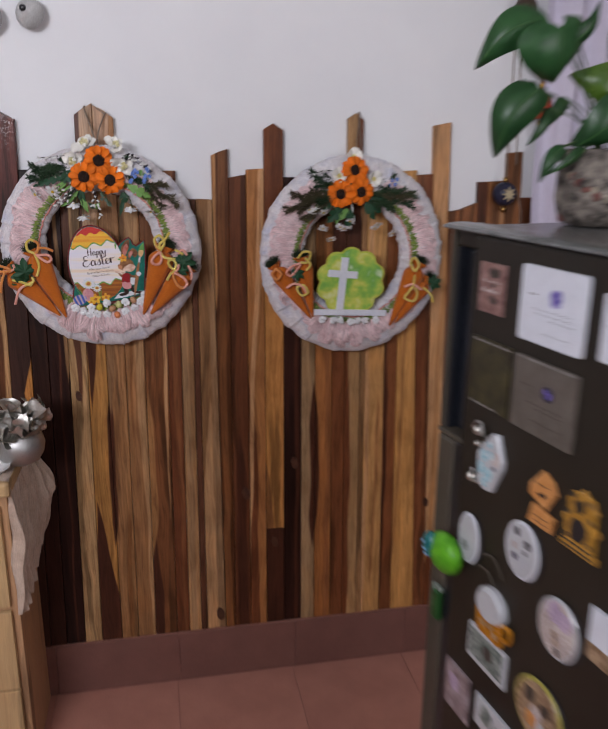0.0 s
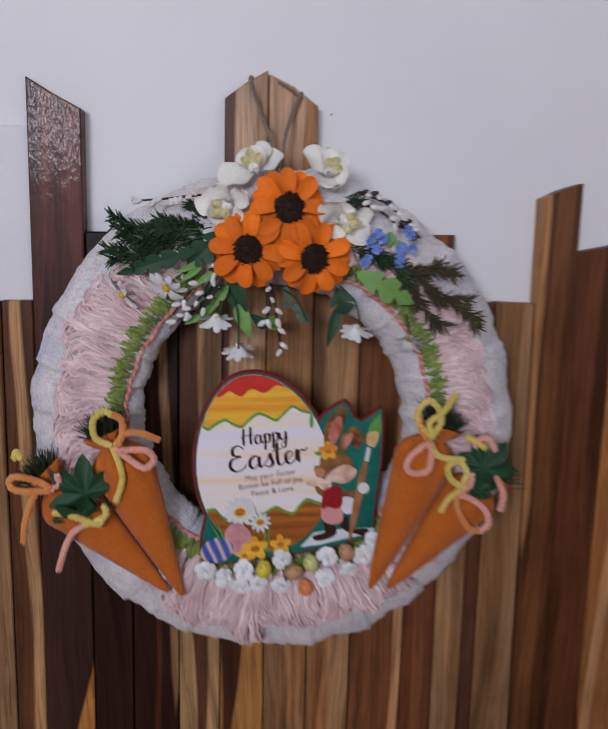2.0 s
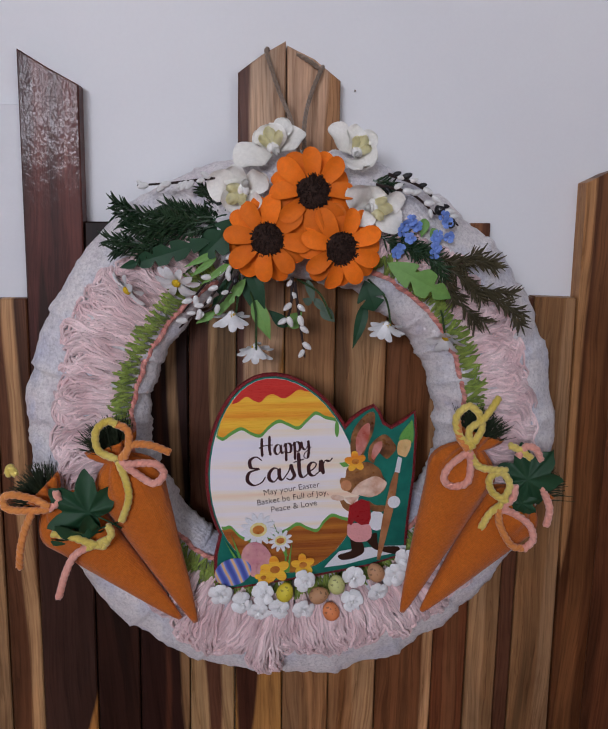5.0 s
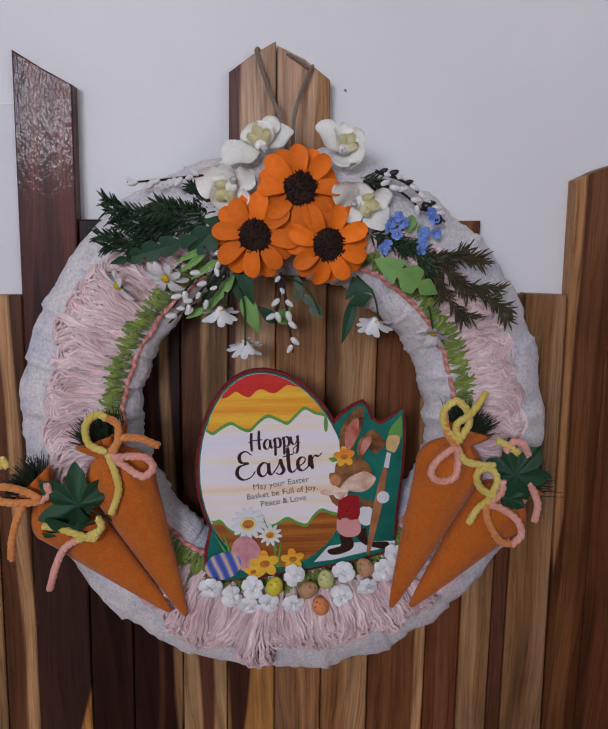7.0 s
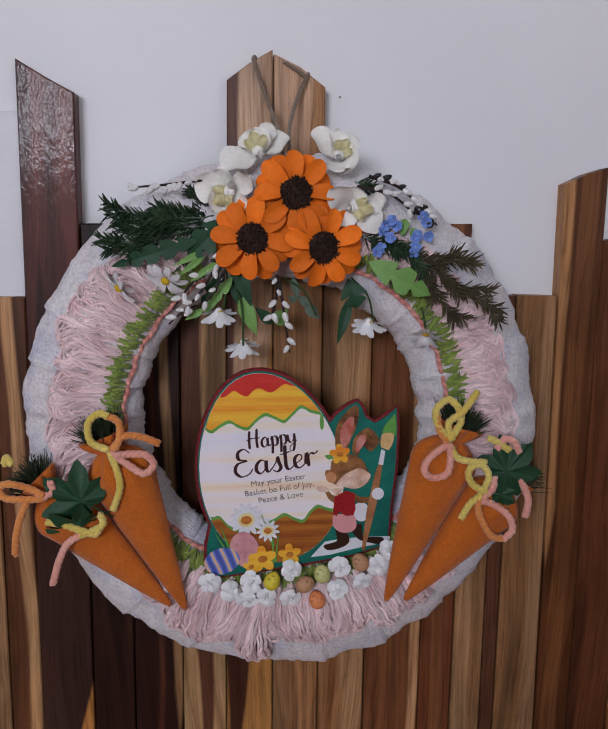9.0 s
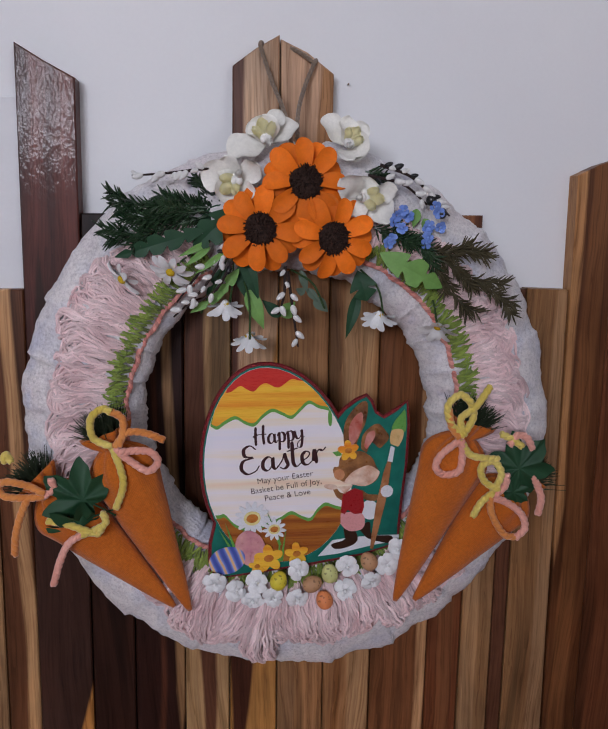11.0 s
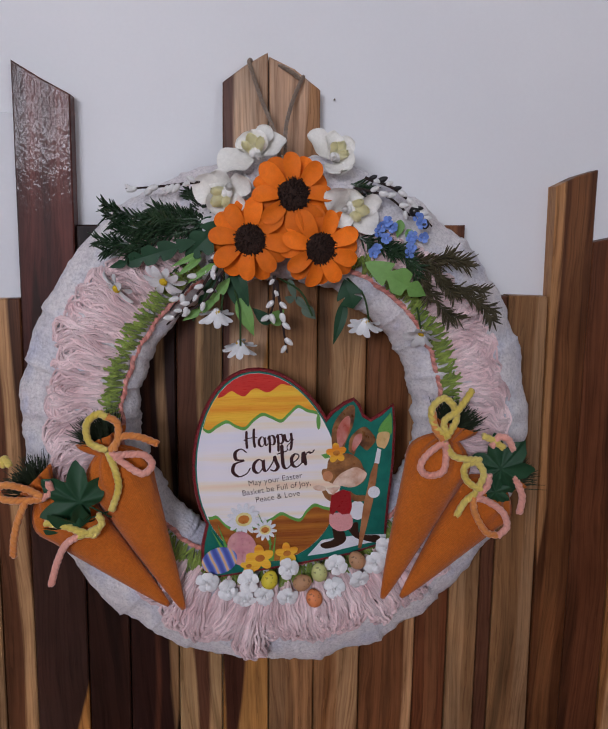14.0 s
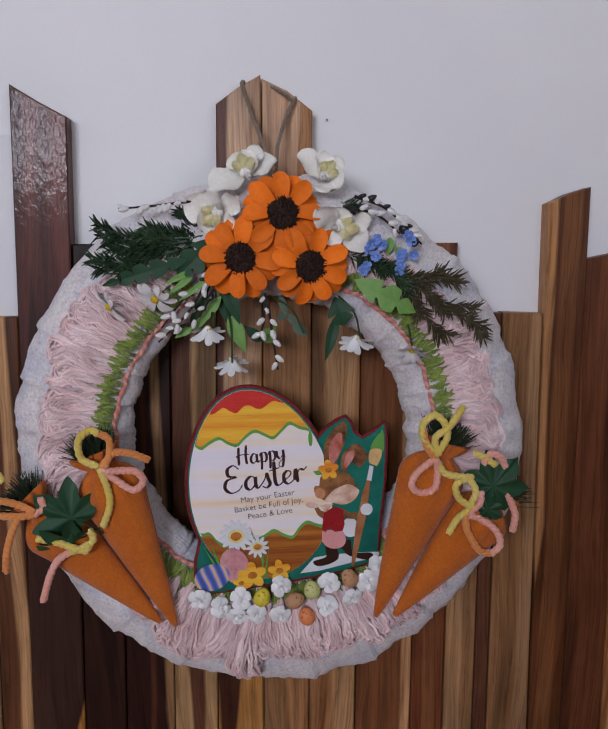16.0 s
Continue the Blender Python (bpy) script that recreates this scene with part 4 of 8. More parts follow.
for x, z, r in ((-0.037, 0.038, 0.0085), (-0.047, -0.043, 0.0085), (-0.031, 0.018, 0.005)):
    bm = bmesh.new()
    ball(bm, (x, -0.009, z), (r, 0.008, r), None, 8, 12)
    part("bead", bm, M["silver"], o, "silver bead", smooth=True)

o = magnet("wooden_sign_magnet", 0.2873, 1.2878, "orange wooden diamond and tag magnet with a dark bird shape")
o.scale = (0.9 * SIZE, SIZE, SIZE)
card(o, "diamond", [(-0.029, 0.004), (0.012, -0.006), (0.0305, 0.024), (0.021, 0.039), (-0.002, 0.048), (-0.029, 0.020)], M["orange_wood"], -0.0003, -0.005, "", 0.001)
card(o, "bird_shape", [(-0.012, 0.012), (0.004, 0.008), (0.010, 0.014), (0.004, 0.018), (-0.002, 0.014)], M["ink_dark"], -0.0051, -0.0056, "", 0)
card(o, "text_bar", wavy(-0.016, 0.014, 0.026, 0.002), M["ink_brown"], -0.0051, -0.0054, "", 0)
card(o, "tag", [(-0.027, -0.035), (0.027, -0.035), (0.032, -0.012), (0.010, -0.009), (-0.018, -0.006)], M["orange_wood"], -0.0003, -0.006, "", 0.001)
for zz in (-0.029, -0.021):
    card(o, "text_bar", wavy(-0.01, 0.018, zz, 0.002, 0.0005), M["ink_brown"], -0.0061, -0.0064, "", 0)
o = magnet("frame_magnet", 0.3645, 1.294, "gilded frame magnet with a dark centre")
o.scale = (0.9 * SIZE, SIZE, 0.92 * SIZE)
card(o, "frame", [(-0.036, -0.045), (0.036, -0.045), (0.036, -0.036), (0.030, -0.034), (0.030, -0.006), (0.035, -0.004), (0.035, 0.004), (0.027, 0.006), (0.027, 0.024), (0.030, 0.030), (0.024, 0.034), (0.020, 0.044), (0.008, 0.046), (0.0, 0.054), (-0.008, 0.046), (-0.020, 0.044), (-0.024, 0.034), (-0.030, 0.030), (-0.027, 0.024), (-0.027, 0.006), (-0.035, 0.004), (-0.035, -0.004), (-0.030, -0.006), (-0.030, -0.034), (-0.036, -0.036)], M["ochre"], -0.0003, -0.007, "", 0.0015)
card(o, "centre", blot(0.0, -0.010, 0.018, 5.0), M["ink_dark"], -0.0071, -0.0076, "", 0)
card(o, "centre", blot(-0.003, 0.027, 0.011, 6.0), M["ink_dark"], -0.0071, -0.0076, "", 0)
for zz in (-0.041, -0.033):
    card(o, "groove", rect(-0.031, 0.032, zz, zz + 0.003), M["ink_brown"], -0.0071, -0.0074, "", 0)
for x, z in ((-0.024, 0.012), (0.022, 0.014), (-0.025, -0.024), (0.025, -0.022), (0.015, 0.038), (-0.016, 0.040)):
    card(o, "groove", blot(x, z, 0.0045, 80 * x), M["ink_brown"], -0.0071, -0.0074, "", 0)


def oval_magnet(px, sz, face, rim, label, marks=()):
    o = magnet("oval_magnet", px[0], px[1], label)
    o.scale = (0.9 * SIZE, SIZE, SIZE)
    # dark oval offset right: the plate's thick edge and a painted shadow band
    card(o, "back", oval(0.006, -0.001, 1.02 * sz[0], 1.02 * sz[1], 28), M["ink_dark"], -0.0003, -0.0030, "dark thick edge with a painted shadow band", 0.0008)
    card(o, "rim", oval(0, 0, sz[0], sz[1], 28), rim, -0.0031, -0.0055, "", 0.0015)
    card(o, "face", oval(0, 0, 0.9 * sz[0], 0.9 * sz[1], 28), face, -0.0056, -0.0070, "", 0.0006)
    for k, (x, z, r, mat) in enumerate(marks):
        card(o, "painted_spot", blot(x, z, r, 70 * x + k), mat, -0.0071 - 0.0003 * k, -0.0073 - 0.0003 * k, "", 0)
    return o


oval_magnet((0.127, 1.149), (0.032, 0.0445), M["glaze"], M["card_white"], "white oval glazed magnet with a green mark", [(-0.006, -0.014, 0.009, M["photo_green"])])
oval_magnet((0.258, 1.198), (0.042, 0.0455), M["glaze"], M["card_white"], "white oval magnet with small dark spots", [(-0.012, 0.027, 0.007, M["ink_dark"]), (0.016, 0.016, 0.007, M["ink_dark"]), (-0.014, 0.004, 0.006, M["pinkish"]), (-0.012, -0.012, 0.006, M["ink_plum"]), (0.013, 0.002, 0.004, M["ink_brown"]), (0.010, -0.014, 0.009, M["ink_grey"])])
oval_magnet((0.347, 1.126), (0.0445, 0.046), M["pinkish"], M["glaze"], "pink and cream oval magnet", [(-0.006, 0.024, 0.016, M["lilac_glaze"]), (0.016, 0.020, 0.014, M["lilac_glaze"]), (-0.002, -0.008, 0.006, M["photo_brown"]), (0.002, -0.018, 0.006, M["photo_brown"]), (0.008, -0.031, 0.006, M["ink_brown"])])
oval_magnet((0.328, 0.973), (0.058, 0.052), M["photo_brown"], M["yellow_rim"], "oval magnet with a yellow rim and a brown painted scene", [(-0.020, 0.020, 0.013, M["ink_brown"]), (0.018, 0.014, 0.011, M["ink_brown"]), (0.0, -0.002, 0.014, M["pinkish"]), (-0.010, -0.016, 0.012, M["orange_wood"]), (0.016, -0.020, 0.012, M["glaze"])])
o = magnet("mug_magnet", 0.203, 1.052, "amber mug magnet with white foam")
o.scale = (0.88 * SIZE, SIZE, SIZE)
card(o, "mug", [(-0.026, -0.038), (0.034, -0.038), (0.038, 0.004), (-0.038, 0.004), (-0.035, -0.028)], M["amber"], -0.0003, -0.012, "", 0.004)
card(o, "foam", oval(0.001, 0.019, 0.040, 0.030, 20), M["glaze"], -0.0003, -0.015, "white foam", 0.006)
for x, z in ((-0.012, -0.016), (0.010, -0.012), (0.024, -0.022)):
    card(o, "dark_patch", blot(x, z, 0.006, 50 * x), M["photo_brown"], -0.0121, -0.0124, "", 0)
bm = bmesh.new()
tube(bm, spline([(0.034, -0.006, 0.002), (0.056, -0.006, 0.006), (0.056, -0.006, -0.014), (0.034, -0.006, -0.022)]), 0.004, 8)
part("handle", bm, M["amber"], o)
o = magnet("photo_magnet", 0.199, 0.9775, "green landscape tile with a white edge on the fridge door")
card(o, "tile", eased(-0.050, 0.050, -0.032, 0.032, 0.004), M["glaze"], -0.0003, -0.006, "", 0.001)
card(o, "picture", rect(-0.045, 0.043, -0.022, 0.027), M["photo_green"], -0.0061, -0.0066, "", 0)
card(o, "dark_patch", blot(0.006, 0.004, 0.012, 7.0), M["ink_brown"], -0.0067, -0.0069, "", 0)
o = magnet("photo_magnet", 0.127, 0.852, "mauve tile on the fridge door")
card(o, "tile", rect(-0.035, 0.035, -0.045, 0.045), M["photo_mauve"], -0.0003, -0.006, "", 0.001)
card(o, "pale_patch", blot(-0.006, 0.012, 0.016, 1.5), M["lilac_glaze"], -0.0061, -0.0063, "", 0)
o = magnet("photo_magnet", 0.229, 0.865, "pale green and white tile on the fridge door")
card(o, "tile", rect(-0.045, 0.045, -0.028, 0.028), M["glaze"], -0.0003, -0.006, "", 0.001)
card(o, "picture", blot(-0.016, 0.004, 0.018, 3.5), M["photo_green"], -0.0061, -0.0064, "", 0)
card(o, "picture", blot(0.022, -0.004, 0.016, 5.5), M["photo_green"], -0.0061, -0.0064, "", 0)
o = magnet("photo_magnet", 0.4319, 1.1695, "white and brown tile on the fridge door")
card(o, "tile", rect(-0.03, 0.03, -0.02, 0.03), M["card_white"], -0.0003, -0.006, "", 0.001)
card(o, "picture", rect(-0.03, 0.03, -0.045, -0.0205), M["photo_brown"], -0.0003, -0.005, "", 0)
o = magnet("hook_magnet", 0.191, 1.1315, "thin grey metal hook on the fridge door")
bm = bmesh.new()
tube(bm, spline([(-0.024, -0.003, 0.010), (0.0, -0.003, 0.018), (0.022, -0.004, 0.006), (0.028, -0.005, -0.004)]), 0.002, 6)
tube(bm, spline([(-0.030, -0.003, -0.014), (-0.008, -0.004, -0.012), (0.010, -0.004, -0.026)]), 0.0016, 6)
part("wire", bm, M["trim_steel"], o)

# green beetle-shaped magnet on the door's edge
o = magnet("beetle_magnet", 0.086, 1.104, "bright green beetle-shaped magnet with a teal head")
bm = bmesh.new()
ball(bm, (0.002, -0.021, 0), (0.042, 0.022, 0.036), None, 12, 18)
part("shell", bm, M["lime"], o, smooth=True)
bm = bmesh.new()
ball(bm, (-0.025, -0.034, 0.005), (0.018, 0.013, 0.024), None, 8, 12)
hd = part("head", bm, M["teal"], o, "teal head", smooth=True)
# glints on the head, modelled as pale blue spots
bm = bmesh.new()
for x, z in ((-0.026, -0.002), (-0.021, -0.010), (-0.030, 0.010)):
    ball(bm, (x, -0.0455, z), (0.005, 0.002, 0.003), None, 6, 8)
part("spots", bm, M["glint_blue"], hd, "pale blue spots standing for glints", smooth=True)
o = magnet("clip_magnet", -0.0172, 0.928, "small dark green clip on the fridge edge", out=0.04)
bm = bmesh.new()
box(bm, -0.010, 0.014, -0.010, 0.0037, -0.034, 0.026, 0.004)
part("clip", bm, M["clip_green"], o)
bm = bmesh.new()
box(bm, -0.017, -0.0105, -0.006, 0.0037, -0.020, 0.034, 0.003)
box(bm, -0.010, 0.014, -0.006, 0.0037, 0.0265, 0.036, 0.003)
part("clip_body", bm, M["clip_pale"], o, "whitish plastic body")

# ---- potted plant on the refrigerator ----
M["pot"] = surface("mottled_stone", (0.018, 0.014, 0.012), (0.25, 0.215, 0.18), 60.0, 0.7, 0, 170.0, 0.9, 0.004)
M["pot_red"] = surface("red_stone", (0.075, 0.026, 0.022), (0.16, 0.060, 0.048), 60.0, 0.7)
M["pot_pale"] = surface("pale_stone", (0.20, 0.165, 0.12), (0.30, 0.26, 0.20), 60.0, 0.7)
M["leaf"] = surface("pothos_leaf", (0.009, 0.036, 0.011), (0.021, 0.068, 0.021), 22.0, 0.36, 0, 90.0, 0.15, 0.0006, each=0.3)
M["leaf_lime"] = surface("young_leaf", (0.020, 0.055, 0.010), (0.070, 0.13, 0.010), 14.0, 0.3, 0, 90.0, 0.2, 0.0008)
M["leaf_vein"] = plain("leaf_midrib", (0.05, 0.12, 0.035), 0.4)
M["stem"] = plain("green_stem", (0.035, 0.07, 0.022), 0.5)
M["soil"] = surface("dark_soil", (0.02, 0.015, 0.011), (0.05, 0.035, 0.025), 120.0, 0.95, 0, 300.0, 0.9, 0.003)
PX, PZ = 0.857, 1.6412
pl = thing("potted_plant", Matrix.Translation((0.816, -1.164, 1.6477)) @ Matrix.Scale(0.94, 4), "green pothos in a rough stone pot on the refrigerator", "potted plant")
bm = bmesh.new()
lathe(bm, [(0.030, 0.0), (0.046, 0.003), (0.058, 0.018), (0.063, 0.045), (0.061, 0.080), (0.057, 0.116), (0.053, 0.118), (0.051, 0.104)], 40, 1.0, lambda a, z: 1 + 0.09 * noise.noise((5 * math.cos(a), 5 * math.sin(a), 45 * z)) + 0.04 * noise.noise((14 * math.cos(a), 14 * math.sin(a), 130 * z)))
part("pot", bm, M["pot"], pl, "rough stone pot", smooth=True)
for k in range(26):
    a, z = 3.0 + 2.6 * ((k * 0.618) % 1.0), 0.014 + 0.082 * ((k * 0.377) % 1.0)
    bm = bmesh.new()
    r = 0.0605 - 6 * (z - 0.05) ** 2
    ball(bm, (r * math.cos(a), r * math.sin(a), z), (0.008 + 0.003 * math.sin(k), 0.006, 0.0065 + 0.002 * math.cos(2 * k)), None, 6, 8)
    part("pebble", bm, M["pot_red"] if k % 5 == 0 else M["pot_pale"] if k % 3 == 0 else M["pot"], pl, smooth=True)
bm = bmesh.new()
lathe(bm, [(0.050, 0.102), (0.03, 0.108), (0.006, 0.109)], 20)
part("soil", bm, M["soil"], pl)


def pothos_leaf(length, half, bend, droop, notch=0.16):
    """A heart-shaped blade along +z that faces -y: round lobes at its base, a drawn-out tip, sides that fall away; bend: how far it bows sideways."""
    bm, n, rows = bmesh.new(), 18, []
    for i in range(n + 1):
        t = i / n
        w = half * (1.18 * math.sin(math.pi * min(1.0, 0.10 + 0.90 * t ** 0.72)) ** 0.62 * (1 - 0.42 * t ** 2.2)) if 0 < i < n else half * (0.35 if i == 0 else 0.0)
        row = []
        for s in (-1, -0.75, -0.45, 0, 0.45, 0.75, 1):
            x = s * w + bend * length * math.sin(math.pi * t)
            y = -0.10 * length * math.sin(math.pi * 0.8 * t) + droop * half * abs(s) ** 1.8 - 0.05 * half * math.cos(2.5 * s) + 0.25 * length * t ** 3
            row.append((x, y, length * (t - notch * min(1.0, 1.6 * half / length) * abs(s) * (1 - t) ** 2.5 * (0.0 if i == n else 1.0))))
        rows.append(row)
    for off in (0.0, 0.0006):
        vs = [[bm.verts.new((x, y + off, z)) for x, y, z in row] for row in rows]
        for a, b in zip(vs, vs[1:]):
            for k in range(6):
                q = (a[k], a[k + 1], b[k + 1], b[k])
                bm.faces.new(q if off == 0 else q[::-1])
    rib = [(row[3][0], row[3][1] - 0.0004, row[3][2]) for row in rows]
    return bm, rib


# leaf base and tip (x, z), depth of the base, half width, sideways bow, fall of the sides, tipping, twist, how young
LEAVES = (
    ((0.740, 1.936), (0.645, 1.876), -0.010, 0.027, 0.14, 0.45, -4, 12, 0),
    ((0.746, 1.922), (0.762, 1.846), -0.040, 0.050, 0.05, 0.35, -14, -6, 0),
    ((0.727, 1.842), (0.6765, 1.745), -0.030, 0.029, 0.14, 0.55, -6, 14, 0),
    ((0.778, 1.908), (0.8125, 1.9592), -0.030, 0.010, 0.05, 0.3, 5, 10, 0),
    ((0.880, 1.858), (0.789, 1.866), -0.030, 0.030, -0.10, 0.3, -8, 0, 1),
    ((0.866, 1.815), (0.797, 1.757), -0.045, 0.031, 0.05, 0.4, -6, -8, 0),
    ((0.775, 1.762), (0.7405, 1.7113), -0.030, 0.010, 0.10, 0.4, 6, 20, 0),
    ((0.8074, 1.7588), (0.755, 1.7181), -0.035, 0.0085, 0.06, 0.4, 6, -15, 0),
    ((0.762, 1.816), (0.734, 1.764), 0.000, 0.008, -0.06, 0.4, 0, 15, 0),
    ((0.800, 1.832), (0.776, 1.792), 0.020, 0.010, 0.05, 0.4, 0, 10, 0),
    ((0.8912, 1.938), (0.8804, 1.870), 0.000, 0.030, 0.0, 0.3, -10, 10, 0),
)
for (bx, bz), (tx, tz), dy, half, bend, droop, tip, spin, young in LEAVES:
    b0 = Vector((bx - PX, dy, bz - PZ))
    bm, rib = pothos_leaf(math.hypot(tx - bx, tz - bz), half, bend, droop)
    lf = part("leaf", bm, M["leaf_lime"] if young else M["leaf"], pl, smooth=True)
    lf.matrix_basis = toward(b0.x, b0.z, tx - PX, tz - PZ, dy, tip, spin)
    bm = bmesh.new()
    tube(bm, rib[:-1], 0.0007, 5)
    part("midrib", bm, M["leaf_vein"], lf)
    bm = bmesh.new()
    tube(bm, spline([(0.008 * math.sin(9 * bx), 0.0, 0.102), (b0.x * 0.45, dy * 0.4, 0.5 * b0.z + 0.07), tuple(b0)]), 0.0016, 6)
    part("stalk", bm, M["stem"], pl)

# ---- hanging ornaments by the curtain ----
M["navy"] = surface("navy_ball", (0.012, 0.013, 0.03), (0.03, 0.03, 0.06), 60.0, 0.35)
M["beige"] = plain("beige_felt", (0.46, 0.38, 0.24), 0.8)
M["red_bead"] = surface("red_glass", (0.32, 0.035, 0.02), (0.45, 0.07, 0.035), 40.0, 0.18)
M["brass"] = surface("brass", (0.35, 0.2, 0.06), (0.45, 0.28, 0.1), 40.0, 0.35, 1.0)
M["cap_brown"] = surface("speckled_brown_bead", (0.018, 0.012, 0.011), (0.11, 0.075, 0.05), 130.0, 0.4)
orn = thing("hanging_ornament", Matrix.Translation((1.225, -0.052, 2.6)), "string of beads with a navy ball and a red lantern bead", "ornament")
bm = bmesh.new()
tube(bm, [(-0.02, 0.0, -0.47), (-0.012, 0.0, -0.93)], 0.0022, 6)
tube(bm, [(0.0, 0.004, -0.47), (0.02, 0.008, -0.88)], 0.0022, 6)
tube(bm, [(0.05, -0.006, -0.48), (0.074, -0.008, -0.69)], 0.0022, 6)
tube(bm, [(0.01, 0.0, -0.02), (0.01, 0.0, -0.52)], 0.0022, 6)
tube(bm, [(0.01, 0.0, -0.02), (0.01, 0.051, -0.01)], 0.003, 6)
part("cord", bm, M["string"], orn)
bm = bmesh.new()
ball(bm, (0.006, 0, -0.452), (0.034, 0.03, 0.034), None, 10, 14)
part("cap_bead", bm, M["cap_brown"], orn, "speckled brown bead", smooth=True)
for x, z in ((0.0625, -0.606), (0.0645, -0.628)):
    bm = bmesh.new()
    ball(bm, (x, -0.008, z), (0.009, 0.009, 0.010), None, 8, 10)
    part("bead", bm, M["cap_brown"], orn, smooth=True)
bm = bmesh.new()
ball(bm, (-0.014, 0.0, -0.966), (0.036, 0.034, 0.036), None, 12, 18)
nb = part("navy_ball", bm, M["navy"], orn, "navy ball with a beige star", smooth=True)
bm = bmesh.new()
slab(bm, [((0.022 if k % 2 == 0 else 0.010) * math.cos(math.pi * k / 8) - 0.014, (0.022 if k % 2 == 0 else 0.010) * math.sin(math.pi * k / 8) - 0.966) for k in range(16)], -0.028, -0.0365, 0.001)
part("star", bm, M["beige"], nb, "beige star")
for z, r in ((-0.925, 0.008), (-1.012, 0.009)):
    bm = bmesh.new()
    ball(bm, (-0.014, 0, z), (r, r, 1.2 * r), None, 6, 10)
    part("bead", bm, M["brass"], orn, smooth=True)
bm = bmesh.new()
lathe(bm, [(0.012, -0.75), (0.030, -0.742), (0.033, -0.72), (0.030, -0.69), (0.016, -0.676), (0.008, -0.674)], 20)
bmesh.ops.translate(bm, verts=bm.verts, vec=(0.074, -0.008, 0))
part("red_lantern", bm, M["red_bead"], orn, "red lantern bead", smooth=True)
for z in (-0.764, -0.655):
    bm = bmesh.new()
    ball(bm, (0.074, -0.008, z), (0.007, 0.007, 0.012), None, 6, 10)
    part("bead", bm, M["brass"], orn, smooth=True)

charm = thing("hanging_charm", Matrix.Translation((1.268, -0.046, 1.60)), "red cloth charm with a white star hanging by the boards", "ornament")
bm = bmesh.new()
slab(bm, eased(-0.024, 0.026, -0.205, -0.115, 0.006), -0.006, -0.016, 0.003)
tag = part("tag", bm, surface("red_felt", (0.24, 0.018, 0.016), (0.36, 0.035, 0.028), 60.0, 0.8), charm, "red felt tag")
bm = bmesh.new()
slab(bm, [((0.011 if k % 2 == 0 else 0.005) * math.cos(math.pi * k / 5), -0.160 + (0.011 if k % 2 == 0 else 0.005) * math.sin(math.pi * k / 5)) for k in range(10)], -0.0162, -0.0175, 0.0003)
part("star", bm, plain("white_felt", (0.6, 0.58, 0.56), 0.8), tag, "white star")
bm = bmesh.new()
tube(bm, [(0.002, -0.011, -0.116), (0.0, -0.012, -0.02), (0.0, 0.026, 0.04)], 0.002, 6)
part("cord", bm, M["string"], charm)

# ---- the two wreaths ----
M["knit"] = heather_wool("grey_knit")
M["fringe"] = surface("pink_yarn", (0.66, 0.45, 0.455), (0.84, 0.67, 0.665), 40.0, 0.9, 0, 900.0, 0.5, 0.0006, sheen=0.4, strand=0.22)
M["green_yarn"] = surface("green_yarn", (0.13, 0.20, 0.03), (0.25, 0.33, 0.06), 90.0, 0.9, 0, 900.0, 0.5, 0.0006, sheen=0.3, strand=0.3)
M["coral_yarn"] = surface("coral_yarn", (0.66, 0.22, 0.18), (0.80, 0.38, 0.32), 90.0, 0.9, 0, 900.0, 0.5, 0.0006, sheen=0.3, strand=0.3)
M["petal"] = surface("orange_petal", (0.74, 0.135, 0.005), (0.88, 0.21, 0.010), 22.0, 0.72, 0, 300.0, 0.2, 0.0004, each=0.2)
M["seed"] = surface("brown_seed_head", (0.012, 0.006, 0.005), (0.045, 0.02, 0.012), 500.0, 0.85, 0, 900.0, 0.9, 0.001)
M["cream"] = surface("cream_petal", (0.78, 0.76, 0.68), (0.87, 0.86, 0.82), 24.0, 0.55, 0, 300.0, 0.2, 0.0004, each=0.1)
M["lemon"] = surface("yellow_stamen", (0.66, 0.56, 0.18), (0.80, 0.72, 0.36), 200.0, 0.7)
M["silk_lemon"] = surface("yellow_silk", (0.90, 0.82, 0.40), (0.94, 0.91, 0.64), 60.0, 0.6)
M["white"] = surface("white_petal", (0.77, 0.78, 0.79), (0.85, 0.86, 0.85), 40.0, 0.55, 0, 400.0, 0.15, 0.0003, each=0.08)
M["pollen"] = plain("daisy_pollen", (0.62, 0.42, 0.02), 0.8)
M["blue"] = surface("blue_petal", (0.09, 0.17, 0.54), (0.24, 0.38, 0.75), 90.0, 0.5, 0, 400.0, 0.2, 0.0003, each=0.15)
M["pine_needle"] = surface("green_needle", (0.014, 0.036, 0.017), (0.042, 0.080, 0.038), 60.0, 0.28)
M["olive_needle"] = surface("olive_needle", (0.045, 0.038, 0.020), (0.105, 0.088, 0.048), 60.0, 0.48)
M["foliage"] = surface("cloth_leaf", (0.010, 0.046, 0.020), (0.022, 0.078, 0.032), 20.0, 0.55, 0, 260.0, 0.25, 0.0005)
M["bright_leaf"] = surface("bright_leaf", (0.13, 0.28, 0.065), (0.20, 0.38, 0.10), 20.0, 0.55, 0, 260.0, 0.2, 0.0005)
M["sage"] = surface("sage_leaf", (0.07, 0.11, 0.075), (0.13, 0.18, 0.13), 30.0, 0.6)
